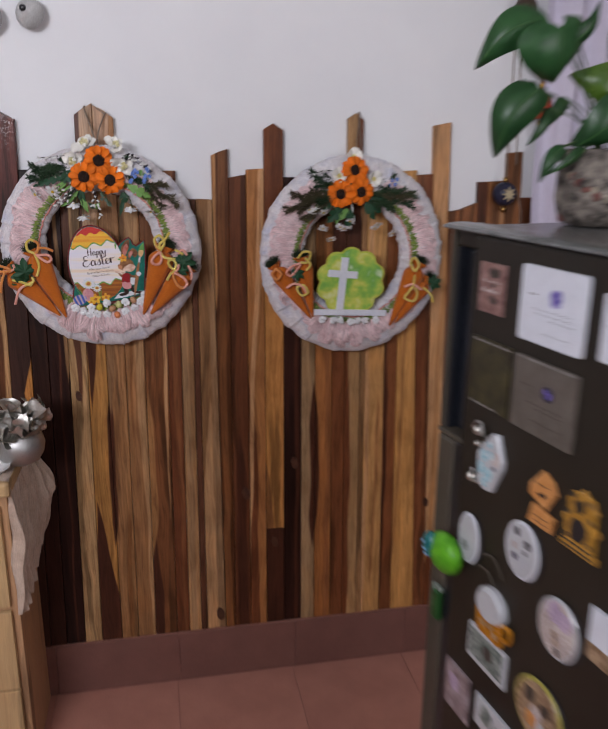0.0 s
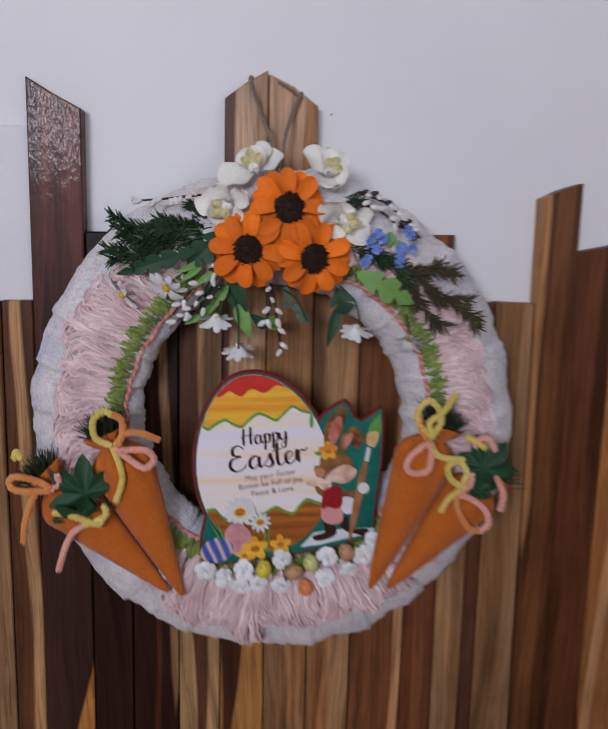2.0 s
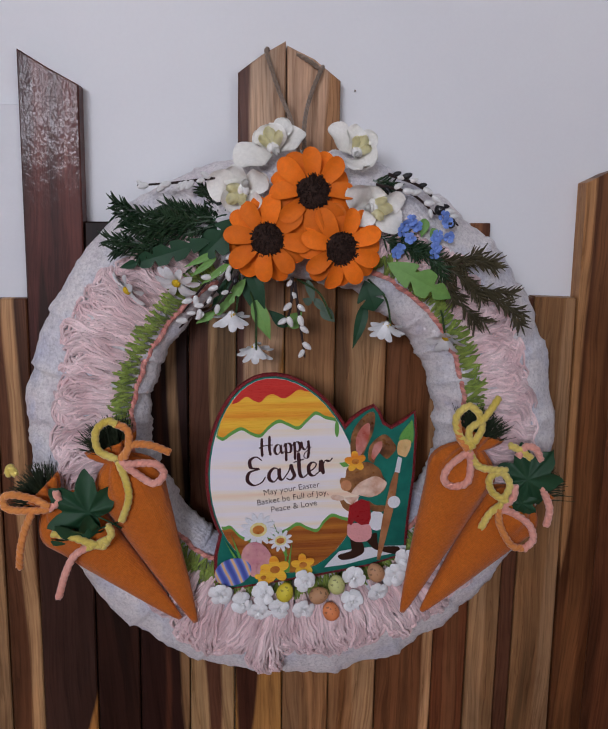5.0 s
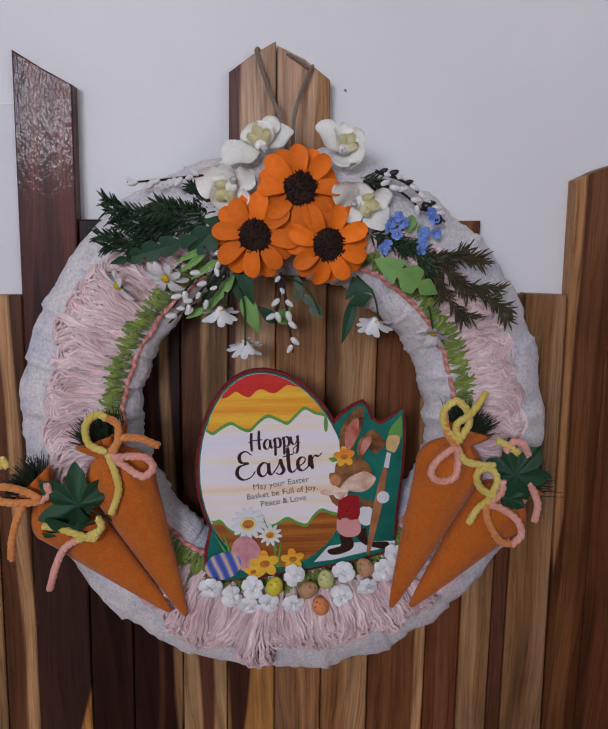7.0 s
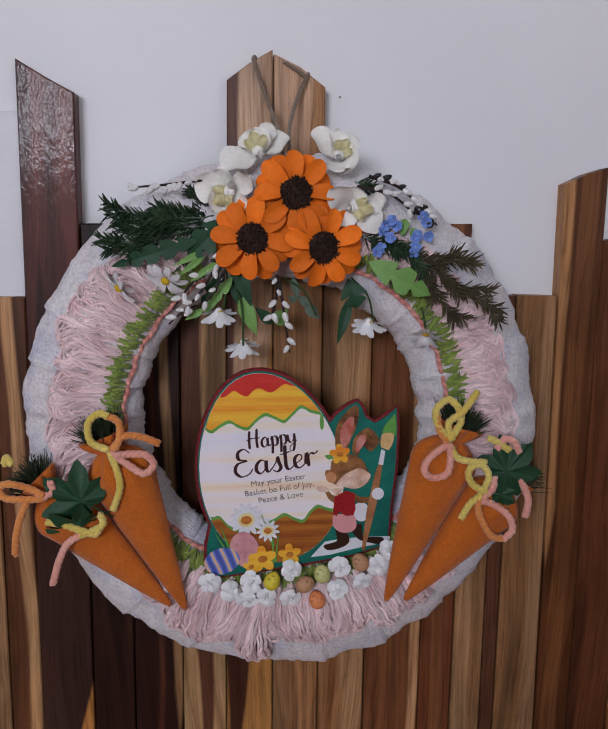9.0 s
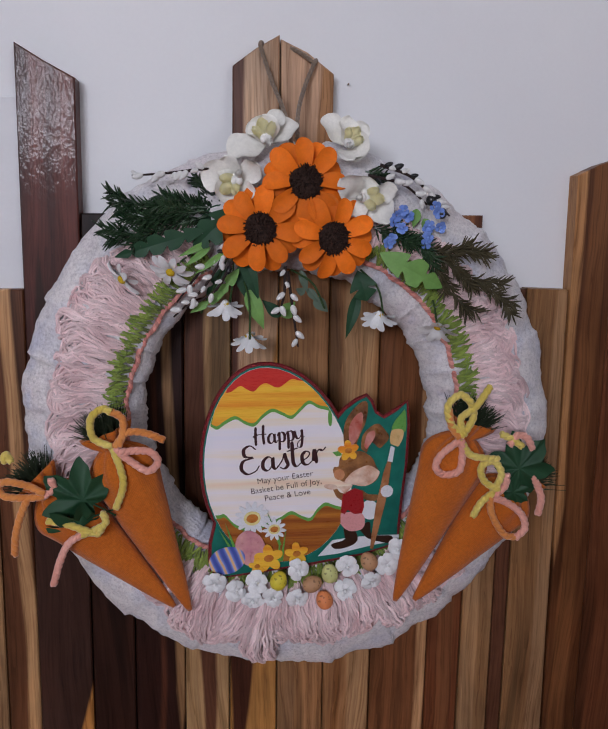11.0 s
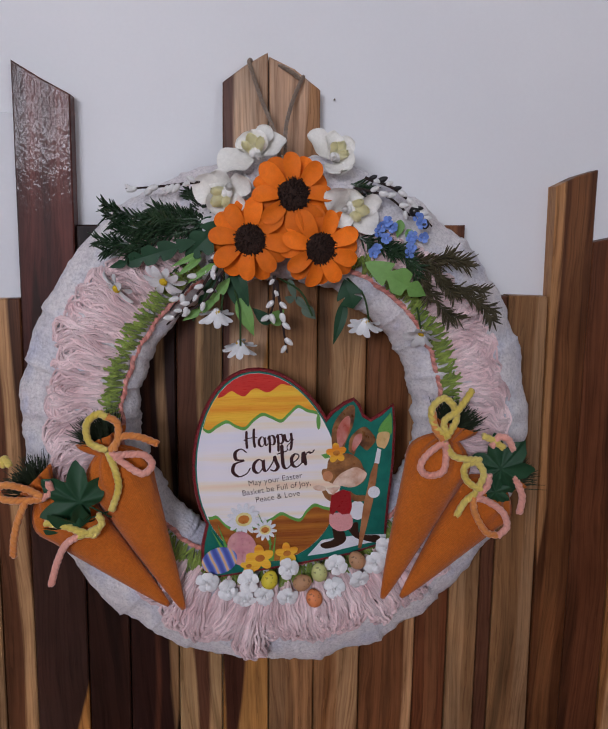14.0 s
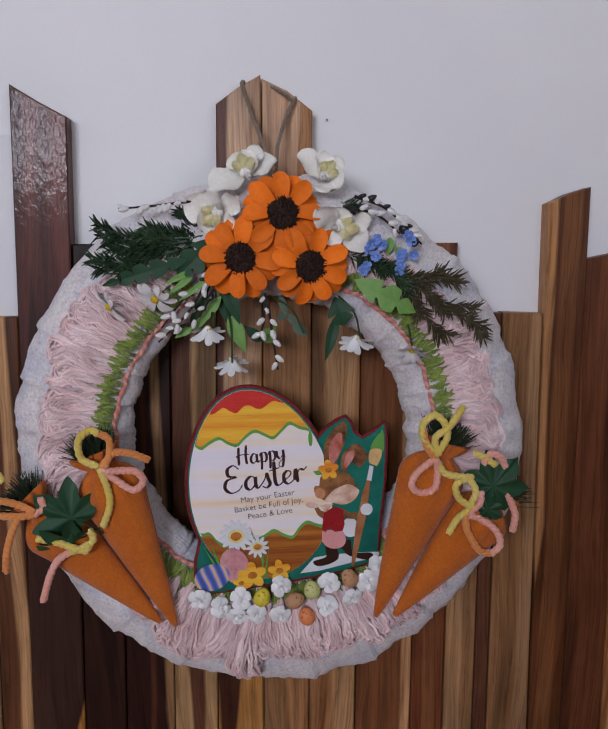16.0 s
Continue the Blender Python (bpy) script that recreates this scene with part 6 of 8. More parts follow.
def carrot(parent, x0, z0, x1, z1, half, y, seed, tip_y=-0.094, tuft_len=0.036):
    """A stuffed cotton carrot from its neck (x0, z0) to its tip (x1, z1), with a gathered top and a tuft."""
    rnd = random.Random(seed)
    length = math.hypot(x1 - x0, z1 - z0)
    bm = bmesh.new()
    prof = []
    for i in range(33):
        t = i / 32
        r = half * (0.07 + 0.93 * min(1.0, t / 0.84) ** 0.88)
        if t > 0.84:
            r *= 1 - 0.62 * ((t - 0.84) / 0.16) ** 2.2
        prof.append((max(r, 0.0015), length * (1 - t)))
    prof = [(r, z) for r, z in prof]
    lathe(bm, prof[::-1], 54, 0.72, lambda a, z: 1 + 0.15 * math.sin(9 * a + seed) * max(0, 1 - z / (0.34 * length)) ** 1.4 + 0.03 * noise.noise((2 * math.cos(a), 2 * math.sin(a), 22 * z + seed)))
    m = Matrix.Translation((x0, y, z0)) @ Matrix.Rotation(math.atan2(x1 - x0, z1 - z0), 4, "Y") @ Matrix.Rotation(math.asin(max(-0.5, min(0.5, (y - tip_y) / length))), 4, "X")
    c = part("fabric_carrot", bm, M["carrot"], parent, "stuffed orange cotton carrot", smooth=True)
    c.matrix_basis = m
    bm = bmesh.new()
    lathe(bm, [(0.38 * half, 0.005), (0.36 * half, 0.0), (0.52 * half, -0.006), (0.68 * half, -0.013), (0.72 * half, -0.017), (0.62 * half, -0.016), (0.3 * half, -0.003)], 54, 0.8, lambda a, z: 1 + 0.15 * math.sin(9 * a + seed) * (1 if z < -0.003 else 0.25))
    part("ruffle", bm, M["carrot"], c, smooth=True)
    bm = bmesh.new()
    for _ in range(420):
        a, q = rnd.uniform(0, 6.28), rnd.uniform(0, 0.42) * half
        b = Vector((q * math.cos(a), 0.7 * q * math.sin(a), -0.004 - rnd.uniform(0, 0.006)))
        d = Vector((rnd.uniform(-0.7, 0.7), rnd.uniform(-0.7, 0.5), -rnd.uniform(0.5, 1.0))).normalized()
        tube(bm, [b, b + d * tuft_len * rnd.uniform(0.5, 1.0)], [0.0007, 0.0003], 3)
    part("tuft", bm, M["bristle"], c, "dark bristly tuft")
    return c


ROSE = petal_mesh("rose_petal", 0.0128, 0.0068, M["white"], -0.30, 0.22, 0.62, 6)


def paper_rose(parent, x, z, y, r, spin):
    """A small paper rose: a rolled heart, and three rings of cupped petals."""
    bm = bmesh.new()
    ball(bm, (0, -0.0022, 0), (0.17 * r, 0.0030, 0.17 * r), None, 6, 9)
    o = part("paper_rose", bm, M["white"], parent, "white paper rose")
    o.matrix_basis = face(x, z, y, random.uniform(-18, 18), random.uniform(-18, 18), spin)
    for layer, (count, size, tilt) in enumerate(((5, 1.0, 12), (3, 0.62, 34), (2, 0.42, 60))):
        for i in range(count):
            a = 2 * math.pi * (i + 0.4 * layer) / count + random.uniform(-0.25, 0.25)
            m = Matrix.Rotation(a, 4, "Y") @ Matrix.Translation((0, -0.0008 * layer, 0.0008)) @ Matrix.Rotation(radians(tilt + random.uniform(-10, 10)), 4, "X")
            k = size * random.uniform(0.9, 1.12) * r / 0.0125
            shared("petal", ROSE, o, m @ Matrix.Diagonal((k, k, k, 1)))
    return o


def speckled_egg(parent, x, z, y, mat, tilt):
    bm = bmesh.new()
    ball(bm, (0, 0, 0), (0.0086, 0.0080, 0.0102), None, 12, 16)
    for v in bm.verts:
        v.co.x *= 1 - 12 * v.co.z
        v.co.y *= 1 - 12 * v.co.z
    o = part("speckled_egg", bm, mat, parent, smooth=True)
    o.matrix_basis = face(x, z, y, 0, 0, tilt)
    return o


def egg_paint(name, c1):
    m, nt, b = nodes_of(name, 0.6)
    spots = ramp_of(nt, noise_of(nt, (1, 1, 1), 260.0, 1.0), [(0.61, c1), (0.65, (0.03, 0.015, 0.01))])
    link(nt, mix_of(nt, noise_of(nt, (1, 1, 1), 60.0, 4.0), spots, tuple(0.8 * v for v in c1)), b.inputs["Base Color"])
    return m


M["egg_yellow"], M["egg_green"], M["egg_tan"], M["egg_orange"] = (egg_paint(n, c) for n, c in (("yellow_egg", (0.70, 0.58, 0.04)), ("pale_green_egg", (0.60, 0.62, 0.24)), ("tan_egg", (0.52, 0.28, 0.14)), ("orange_egg", (0.80, 0.26, 0.09))))


def wreath_base(x, z, seed, label, ring_):
    w = thing("wreath", Matrix.Translation((x, -0.0225, z)), label, "wreath", "wreaths on the panelling")
    bm = bmesh.new()
    knitted_ring(bm, seed, ring_)
    part("ring", bm, M["knit"], w, "ring wound with grey knitted cloth", smooth=True)
    bm = bmesh.new()
    yarn_fringe(bm, seed, ring_)
    part("fringe", bm, M["fringe"], w, "pale pink wool fringe", kind="stuff")
    bm = bmesh.new()
    crochet(bm, 0.0025, 0.0225, 112, 0.0012, seed, ring_)
    part("crochet_band", bm, M["green_yarn"], w, "green crocheted band", kind="stuff")
    bm = bmesh.new()
    edge_chain(bm, seed, ring_)
    part("crochet_edge", bm, M["coral_yarn"], w, "coral crocheted edge", kind="stuff")
    return w


CX, CZ = 0.0215, 1.49
w1 = wreath_base(CX, CZ, 1, "grey knitted wreath with carrots, orange flowers and an egg-shaped sign", FIRST)
random.seed(21)
for (x, z), y, lx, lz, spin in (((0.0055, 0.2348), -0.097, 2, 6, 0), ((-0.035, 0.1937), -0.093, -8, -4, 9), ((0.0309, 0.1858), -0.097, 8, -8, 17)):
    blossom("orange_flower", w1, face(x, z, y, lx, lz), PETAL, "petal", 8, seed_head(0.0152), M["seed"], 2, 10, spin, "orange flower with a bristly dark middle")
silk_flower(w1, -0.0550, 0.2385, -0.084, -10, -8, ((-78, 1.0, 0.95, 10), (-25, 0.72, 0.75, 24), (62, 0.95, 0.72, 30), (-135, 0.75, 0.8, 16), (150, 0.7, 0.7, 20)), -130)
silk_flower(w1, -0.0270, 0.2720, -0.074, -14, 22, ((-112, 1.15, 1.1, 8), (-48, 0.72, 0.7, 14), (20, 0.9, 0.72, 4), (58, 0.95, 0.78, 2), (-10, 0.8, 1.0, 48)), -16, 1.1)
silk_flower(w1, 0.0455, 0.2690, -0.072, 16, 24, ((-38, 1.0, 0.72, 8), (8, 0.82, 0.66, 18), (52, 0.85, 0.66, 14), (118, 0.7, 0.95, 34), (175, 0.68, 1.0, 36)), 40, 0.9)
silk_flower(w1, 0.0590, 0.2235, -0.086, 12, -4, ((-58, 0.95, 0.85, 22), (78, 1.0, 0.66, 10), (20, 0.55, 0.8, 18), (128, 1.1, 0.9, 8), (-150, 0.7, 0.7, 26)), 100)
for (x, z), y, lx, lz in (((-0.1165, 0.156), -0.096, -28, -42), ((-0.0685, 0.126), -0.084, 4, -108), ((-0.0465, 0.0925), -0.070, -8, -112), ((0.0795, 0.1135), -0.078, 4, -108), ((0.1345, 0.103), -0.090, -24, -58), ((-0.1605, 0.149), -0.090, -62, -38)):
    blossom("daisy", w1, face(x, z, y, lx, lz), DAISY, "petal", 10, pollen, M["pollen"], 1, 34 if lz < -50 else 6, 0, "small white daisy")
# daisy stems
for a, b in (((-0.0674, 0.1905), (-0.1217, 0.1531)), ((-0.0632, 0.1817), (-0.0655, 0.1165)), ((-0.0548, 0.1549), (-0.0456, 0.0886)), ((0.0632, 0.1542), (0.0847, 0.108)), ((0.1141, 0.1493), (0.138, 0.1003)), ((-0.0854, 0.1818), (-0.1659, 0.1503)), ((-0.0634, 0.1728), (-0.0917, 0.1145)), ((-0.0052, 0.1546), (0.0267, 0.1179))):
    (xa, za), (xb, zb) = a, b
    bm = bmesh.new()
    tube(bm, spline([(xa, -0.062, za), ((xa + xb) / 2 + 0.004, -0.076, (za + zb) / 2 + 0.006), (xb, -0.074, zb)]), 0.0011, 6)
    part("stem", bm, M["stem"], w1, "green flower stem")
for (x, z) in ((0.0975, 0.2105), (0.09, 0.2003), (0.096, 0.1945), (0.0835, 0.1807), (0.1189, 0.1806), (0.1235, 0.1967), (0.1276, 0.214), (0.1341, 0.1953), (0.1027, 0.2052), (0.0926, 0.2061), (0.1222, 0.1936), (0.1305, 0.2087), (0.0866, 0.1843), (0.1206, 0.1855)):
    blossom("blue_flower", w1, face(x, z, -0.090 + random.uniform(-0.005, 0.005), random.uniform(-20, 20), random.uniform(-20, 20)), FORGET, "petal", 5, dot, M["blue"], 1, 18, random.uniform(0, 60), "tiny blue flower")
# dark berries among the blue flowers
for x, z in ((0.1345, 0.2080), (0.1240, 0.2200)):
    bm = bmesh.new()
    ball(bm, (x, -0.088, z), (0.0050, 0.0050, 0.0052), None, 10, 14)
    part("berry", bm, M["black"], w1, "glossy black berry", smooth=True)
# greenery: from (x, z) to (x, z)
for k, (a, b, y0, y1, mat, side) in enumerate((
        ((-0.0825, 0.213), (-0.1680, 0.2165), -0.076, -0.090, M["pine_needle"], 3), ((-0.0845, 0.205), (-0.1730, 0.1840), -0.078, -0.092, M["pine_needle"], 3),
        ((-0.0865, 0.210), (-0.1600, 0.2020), -0.082, -0.092, M["pine_needle"], 3), ((-0.0765, 0.208), (-0.0895, 0.240), -0.066, -0.070, M["pine_needle"], 2),
        ((-0.0700, 0.206), (-0.1150, 0.222), -0.070, -0.080, M["pine_needle"], 2), ((0.0655, 0.247), (0.0855, 0.240), -0.064, -0.068, M["pine_needle"], 2),
        ((0.0845, 0.201), (0.1305, 0.164), -0.080, -0.092, M["pine_needle"], 3), ((0.0700, 0.196), (0.1100, 0.180), -0.080, -0.090, M["pine_needle"], 2),
        ((0.1205, 0.174), (0.1775, 0.173), -0.082, -0.094, M["olive_needle"], 3), ((0.1295, 0.170), (0.2085, 0.123), -0.084, -0.092, M["olive_needle"], 3),
        ((0.1255, 0.165), (0.1625, 0.113), -0.084, -0.092, M["olive_needle"], 2))):
    sprig(w1, *a, *b, y0, y1, mat, 0.0135, side, 30 + k)
for ctrl, buds, dark in ((((-0.0704, 0.2489), (-0.1097, 0.2433), (-0.1495, 0.2402)), 10, 0), (((0.0755, 0.2515), (0.1073, 0.2386), (0.1425, 0.2056)), 13, 4), (((-0.0632, 0.1795), (-0.0865, 0.1417), (-0.1165, 0.1125)), 9, 0), (((-0.012, 0.1592), (-0.0136, 0.132), (-0.0192, 0.1137)), 5, 0), (((-0.0098, 0.1547), (-0.0046, 0.1136), (-0.0001, 0.0833)), 6, 0),
        (((-0.0651, 0.1746), (-0.0887, 0.1569), (-0.1129, 0.1266)), 5, 1), (((-0.0609, 0.1639), (-0.0776, 0.1371), (-0.1041, 0.121)), 4, 1), (((0.0644, 0.242), (0.0961, 0.2342), (0.1207, 0.2158)), 6, 1)):
    catkin_twig(w1, [(x, -0.086 - 0.004 * (i == 1), z) for i, (x, z) in enumerate(ctrl)], buds, 40 + buds, dark)
for a, b, half, lobes, mat, y, tip in (
        ((-0.0851, 0.1928), (-0.1677, 0.168), 0.0095, 5, M["foliage"], -0.090, -2), ((0.0744, 0.1722), (0.1359, 0.139), 0.0135, 3, M["bright_leaf"], -0.098, -4),
        ((-0.047, 0.1368), (-0.0317, 0.0977), 0.008, 0, M["bright_leaf"], -0.070, 0), ((-0.0547, 0.1594), (-0.0419, 0.1186), 0.008, 0, M["foliage"], -0.066, 0),
        ((-0.0681, 0.1595), (-0.087, 0.1236), 0.006, 2, M["foliage"], -0.072, 0), ((0.0586, 0.1542), (0.0682, 0.1244), 0.014, 2, M["foliage"], -0.070, 0),
        ((0.0612, 0.1314), (0.0491, 0.0859), 0.006, 0, M["foliage"], -0.060, 0), ((-0.0147, 0.1091), (-0.0008, 0.1237), 0.008, 0, M["bright_leaf"], -0.062, 0),
        ((-0.0548, 0.1567), (-0.0769, 0.1289), 0.0055, 2, M["bright_leaf"], -0.076, 0), ((-0.0669, 0.137), (-0.1016, 0.1155), 0.0050, 2, M["bright_leaf"], -0.078, 0), ((-0.0522, 0.1728), (-0.0364, 0.1258), 0.0075, 0, M["foliage"], -0.072, 0),
        ((-0.0581, 0.2124), (-0.0971, 0.1748), 0.014, 3, M["foliage"], -0.084, 0), ((-0.0678, 0.1729), (-0.0978, 0.1507), 0.0030, 0, M["bright_leaf"], -0.088, 0), ((-0.0147, 0.1091), (-0.0336, 0.1258), 0.006, 0, M["foliage"], -0.062, 0),
        ((-0.0625, 0.2124), (-0.0983, 0.1906), 0.010, 0, M["foliage"], -0.070, 0), ((-0.0809, 0.1818), (-0.1114, 0.1678), 0.0032, 0, M["bright_leaf"], -0.086, 0),
        ((-0.081, 0.1773), (-0.106, 0.1588), 0.0032, 0, M["bright_leaf"], -0.086, 0), ((0.1125, 0.2123), (0.1093, 0.1945), 0.005, 0, M["bright_leaf"], -0.080, 0),
        ((0.1196, 0.2034), (0.127, 0.1855), 0.005, 0, M["bright_leaf"], -0.080, 0), ((0.0038, 0.1546), (0.0106, 0.1318), 0.004, 0, M["sage"], -0.066, 0),
        ((0.0106, 0.1364), (0.023, 0.1225), 0.004, 0, M["sage"], -0.064, 0), ((0.0175, 0.1272), (0.0313, 0.1132), 0.006, 0, M["sage"], -0.064, 0), ((0.0083, 0.1318), (-0.0008, 0.1365), 0.004, 0, M["sage"], -0.064, 0)):
    bm = bmesh.new()
    leaf_blade(bm, Matrix.Identity(4), math.dist(a, b), half, lobes, 0.10, 0.2, 40 if lobes else 14)
    part("leaf", bm, mat, w1, smooth=False).matrix_basis = toward(*a, *b, y, tip)

# carrots with their bows
c1 = carrot(w1, *(-0.1774, -0.0101), *(-0.1090, -0.1820), 0.0325, -0.092, 1)
c2 = carrot(w1, *(-0.2418, -0.0534), *(-0.1240, -0.1770), 0.0320, -0.090, 2)
c3 = carrot(w1, *(0.1636, -0.0071), *(0.0990, -0.1810), 0.0335, -0.092, 3)
c4 = carrot(w1, *(0.2207, -0.0597), *(0.1190, -0.1810), 0.0330, -0.090, 4)
YB = -0.1175


def loops(w, rows):
    for mat, ctrl in rows:
        bow(w, M["yarn_" + mat], [(x, YB + 0.003 * math.sin(3 * i), z) for i, (x, z) in enumerate(ctrl)])


loops(w1, (
    ("yellow", ((-0.1741, -0.0022), (-0.1896, 0.0063), (-0.1907, 0.0245), (-0.1808, 0.0332), (-0.1724, 0.0308))),
    ("orange", ((-0.1724, 0.0308), (-0.1629, 0.0239), (-0.1632, 0.008), (-0.1716, -0.0032))),
    ("yellow", ((-0.1725, -0.0041), (-0.1665, -0.0241), (-0.1647, -0.0404), (-0.1724, -0.0628))),
    ("pink", ((-0.1708, -0.0042), (-0.1562, -0.0174), (-0.1413, -0.0261), (-0.1322, -0.018), (-0.1384, -0.0077), (-0.1536, -0.0073), (-0.1666, -0.007))),
    ("orange", ((-0.1671, -0.001), (-0.1605, 0.0102), (-0.1441, 0.0107), (-0.1262, 0.0026))),
    ("orange", ((-0.236, -0.0486), (-0.2533, -0.0495), (-0.2725, -0.0466), (-0.2769, -0.0372), (-0.2671, -0.0329), (-0.2504, -0.0389), (-0.2358, -0.0454))),
    ("orange", ((-0.2512, -0.0496), (-0.2588, -0.0657), (-0.2641, -0.0844), (-0.2674, -0.1058))),
    ("pink", ((-0.236, -0.0477), (-0.2282, -0.0409), (-0.2293, -0.0316))),
    ("yellow", ((-0.2708, -0.0144), (-0.2678, -0.0077), (-0.2632, -0.0146))),
    ("pink", ((-0.2035, -0.0865), (-0.2173, -0.0956), (-0.2258, -0.1121), (-0.234, -0.1376))),
    ("yellow", ((-0.2354, -0.0721), (-0.2183, -0.0765), (-0.2011, -0.0827), (-0.1904, -0.0869), (-0.1869, -0.0799), (-0.1969, -0.0857), (-0.2049, -0.0864))),
    ("yellow", ((-0.1902, -0.0845), (-0.1823, -0.0753), (-0.1848, -0.0657))),
    ("yellow", ((0.1546, -0.0008), (0.142, 0.015), (0.1396, 0.0313), (0.1516, 0.0404), (0.1611, 0.0332))),
    ("orange", ((0.1407, 0.0267), (0.1436, 0.0103), (0.1518, -0.0016))),
    ("yellow", ((0.1564, 0.0006), (0.1525, 0.0171), (0.1658, 0.0285), (0.1801, 0.0481))),
    ("yellow", ((0.1611, 0.0332), (0.1648, 0.0192), (0.1576, 0.0053))),
    ("pink", ((0.1519, -0.004), (0.1353, -0.0178), (0.1297, -0.0296), (0.1383, -0.0384), (0.1521, -0.034), (0.1562, -0.0183), (0.1533, -0.004))),
    ("yellow", ((0.1533, -0.004), (0.1631, -0.0185), (0.1772, -0.0222), (0.1913, -0.024))),
    ("yellow", ((0.1925, 0.0012), (0.203, -0.0038), (0.2141, -0.0117))),
    ("pink", ((0.2014, -0.0099), (0.2089, -0.0006), (0.2184, -0.0032), (0.2251, -0.0153))),
    ("yellow", ((0.1928, -0.0555), (0.1783, -0.0453), (0.1743, -0.0308), (0.1868, -0.0263), (0.1944, -0.0385), (0.1882, -0.0578))),
    ("pink", ((0.1898, -0.0603), (0.1997, -0.0508), (0.2, -0.0387))),
    ("yellow", ((0.1882, -0.0578), (0.1768, -0.0672), (0.168, -0.0817))),
    ("orange", ((0.1851, -0.0611), (0.1878, -0.0798), (0.1997, -0.1001), (0.2129, -0.1055))),
    ("pink", ((0.2129, -0.1055), (0.222, -0.0958), (0.2164, -0.0797), (0.2005, -0.0679), (0.1884, -0.0627))),
    ("pink", ((0.2266, -0.0418), (0.2341, -0.0567), (0.2361, -0.0665), (0.2347, -0.0823))),
))
ivy_leaf(w1, toward(*(-0.1837, -0.0651), *(-0.2313, -0.0352), -0.112, -4, 6), 0.060, M["foliage"])
ivy_leaf(w1, toward(*(-0.187, -0.0698), *(-0.243, -0.08), -0.108, -2, -50), 0.052, M["foliage"])
ivy_leaf(w1, toward(*(0.1991, -0.0496), *(0.2344, -0.0114), -0.112, -4, -8), 0.056, M["foliage"])
ivy_leaf(w1, toward(*(0.2007, -0.0521), *(0.2231, -0.0676), -0.113, -4, 20), 0.028, M["foliage"])
# string over the top of the board
bm = bmesh.new()
for ctrl in (((-0.009, 0.3018), (-0.0202, 0.3352), (-0.0308, 0.3695)), ((0.0036, 0.3019), (0.0122, 0.3312), (0.0226, 0.3546))):
    (xa, za), (xb, zb), (xc, zc) = ctrl
    yarn(bm, [(0.4 * xa, -0.060, za - 0.034), (xa, -0.036, za), (xb, -0.012, zb), (xc, -0.0035, zc), (xc + 0.002, 0.004, zc + 0.004), (xc, 0.018, zc)], 0.0022)
yarn(bm, [(*(0.0226, 0.3546),)[:1] + (-0.0035,) + (*(0.0226, 0.3546),)[1:], (*(0.0124, 0.3623),)[:1] + (-0.003,) + (*(0.0124, 0.3623),)[1:], (*(-0.0014, 0.3708),)[:1] + (0.004,) + (*(-0.0014, 0.3708),)[1:]], 0.0022)
part("hanging_string", bm, M["rope"], w1, "brown jute string")

# roses and eggs along the foot of the sign
for k, (x, z) in enumerate(((-0.0847, -0.1592), (-0.0631, -0.1696), (-0.0415, -0.1599), (-0.0462, -0.1804), (-0.0255, -0.177), (0.0007, -0.1488), (-0.0004, -0.1796), (0.0509, -0.1459), (0.0497, -0.173), (0.076, -0.1644), (0.0922, -0.1459), (0.1033, -0.1288))):
    paper_rose(w1, x, z, -0.084, 0.0102, 37 * k)
for (x, z), key, tilt in (((-0.0195, -0.1581), "egg_yellow", 20), ((0.0327, -0.1521), "egg_green", -8), ((0.0149, -0.1631), "egg_tan", 70), ((0.0727, -0.1404), "egg_tan", -30), ((0.0273, -0.1812), "egg_orange", -20)):
    speckled_egg(w1, x, z, -0.086, M[key], tilt)

# ---- egg-shaped sign ----
M["sign_teal"] = surface("teal_print", (0.006, 0.11, 0.085), (0.012, 0.19, 0.14), 25.0, 0.35)
M["glitter"] = surface("red_glitter", (0.10, 0.008, 0.012), (0.36, 0.020, 0.028), 700.0, 0.35, 0.3, 900.0, 1.0, 0.0015)
M["p_red"] = surface("red_print", (0.50, 0.016, 0.018), (0.64, 0.045, 0.03), 20.0, 0.3, 0, 500.0, 0.05, 0.0002, scale=(0.3, 1, 4))
M["p_orange"] = surface("orange_print", (0.78, 0.24, 0.018), (0.90, 0.62, 0.06), 22.0, 0.3, 0, 500.0, 0.05, 0.0002, scale=(0.15, 1, 5))
M["p_brown"] = surface("brown_print", (0.20, 0.035, 0.010), (0.56, 0.22, 0.03), 22.0, 0.3, 0, 500.0, 0.05, 0.0002, scale=(0.15, 1, 5))
M["p_green"] = plain("green_print", (0.13, 0.36, 0.07), 0.3)
m, nt, b = nodes_of("pastel_print", 0.3)
link(nt, ramp_of(nt, noise_of(nt, (2.2, 1, 42), 1.0, 4.0, 0.6), [(0.30, (0.80, 0.56, 0.40)), (0.42, (0.80, 0.70, 0.56)), (0.52, (0.78, 0.74, 0.76)), (0.66, (0.72, 0.71, 0.80))]), b.inputs["Base Color"])
M["p_white"] = m
M["p_text"] = plain("dark_lettering", (0.045, 0.012, 0.014), 0.4)
M["p_fur"] = surface("brown_shape_print", (0.07, 0.022, 0.008), (0.38, 0.17, 0.06), 70.0, 0.3)
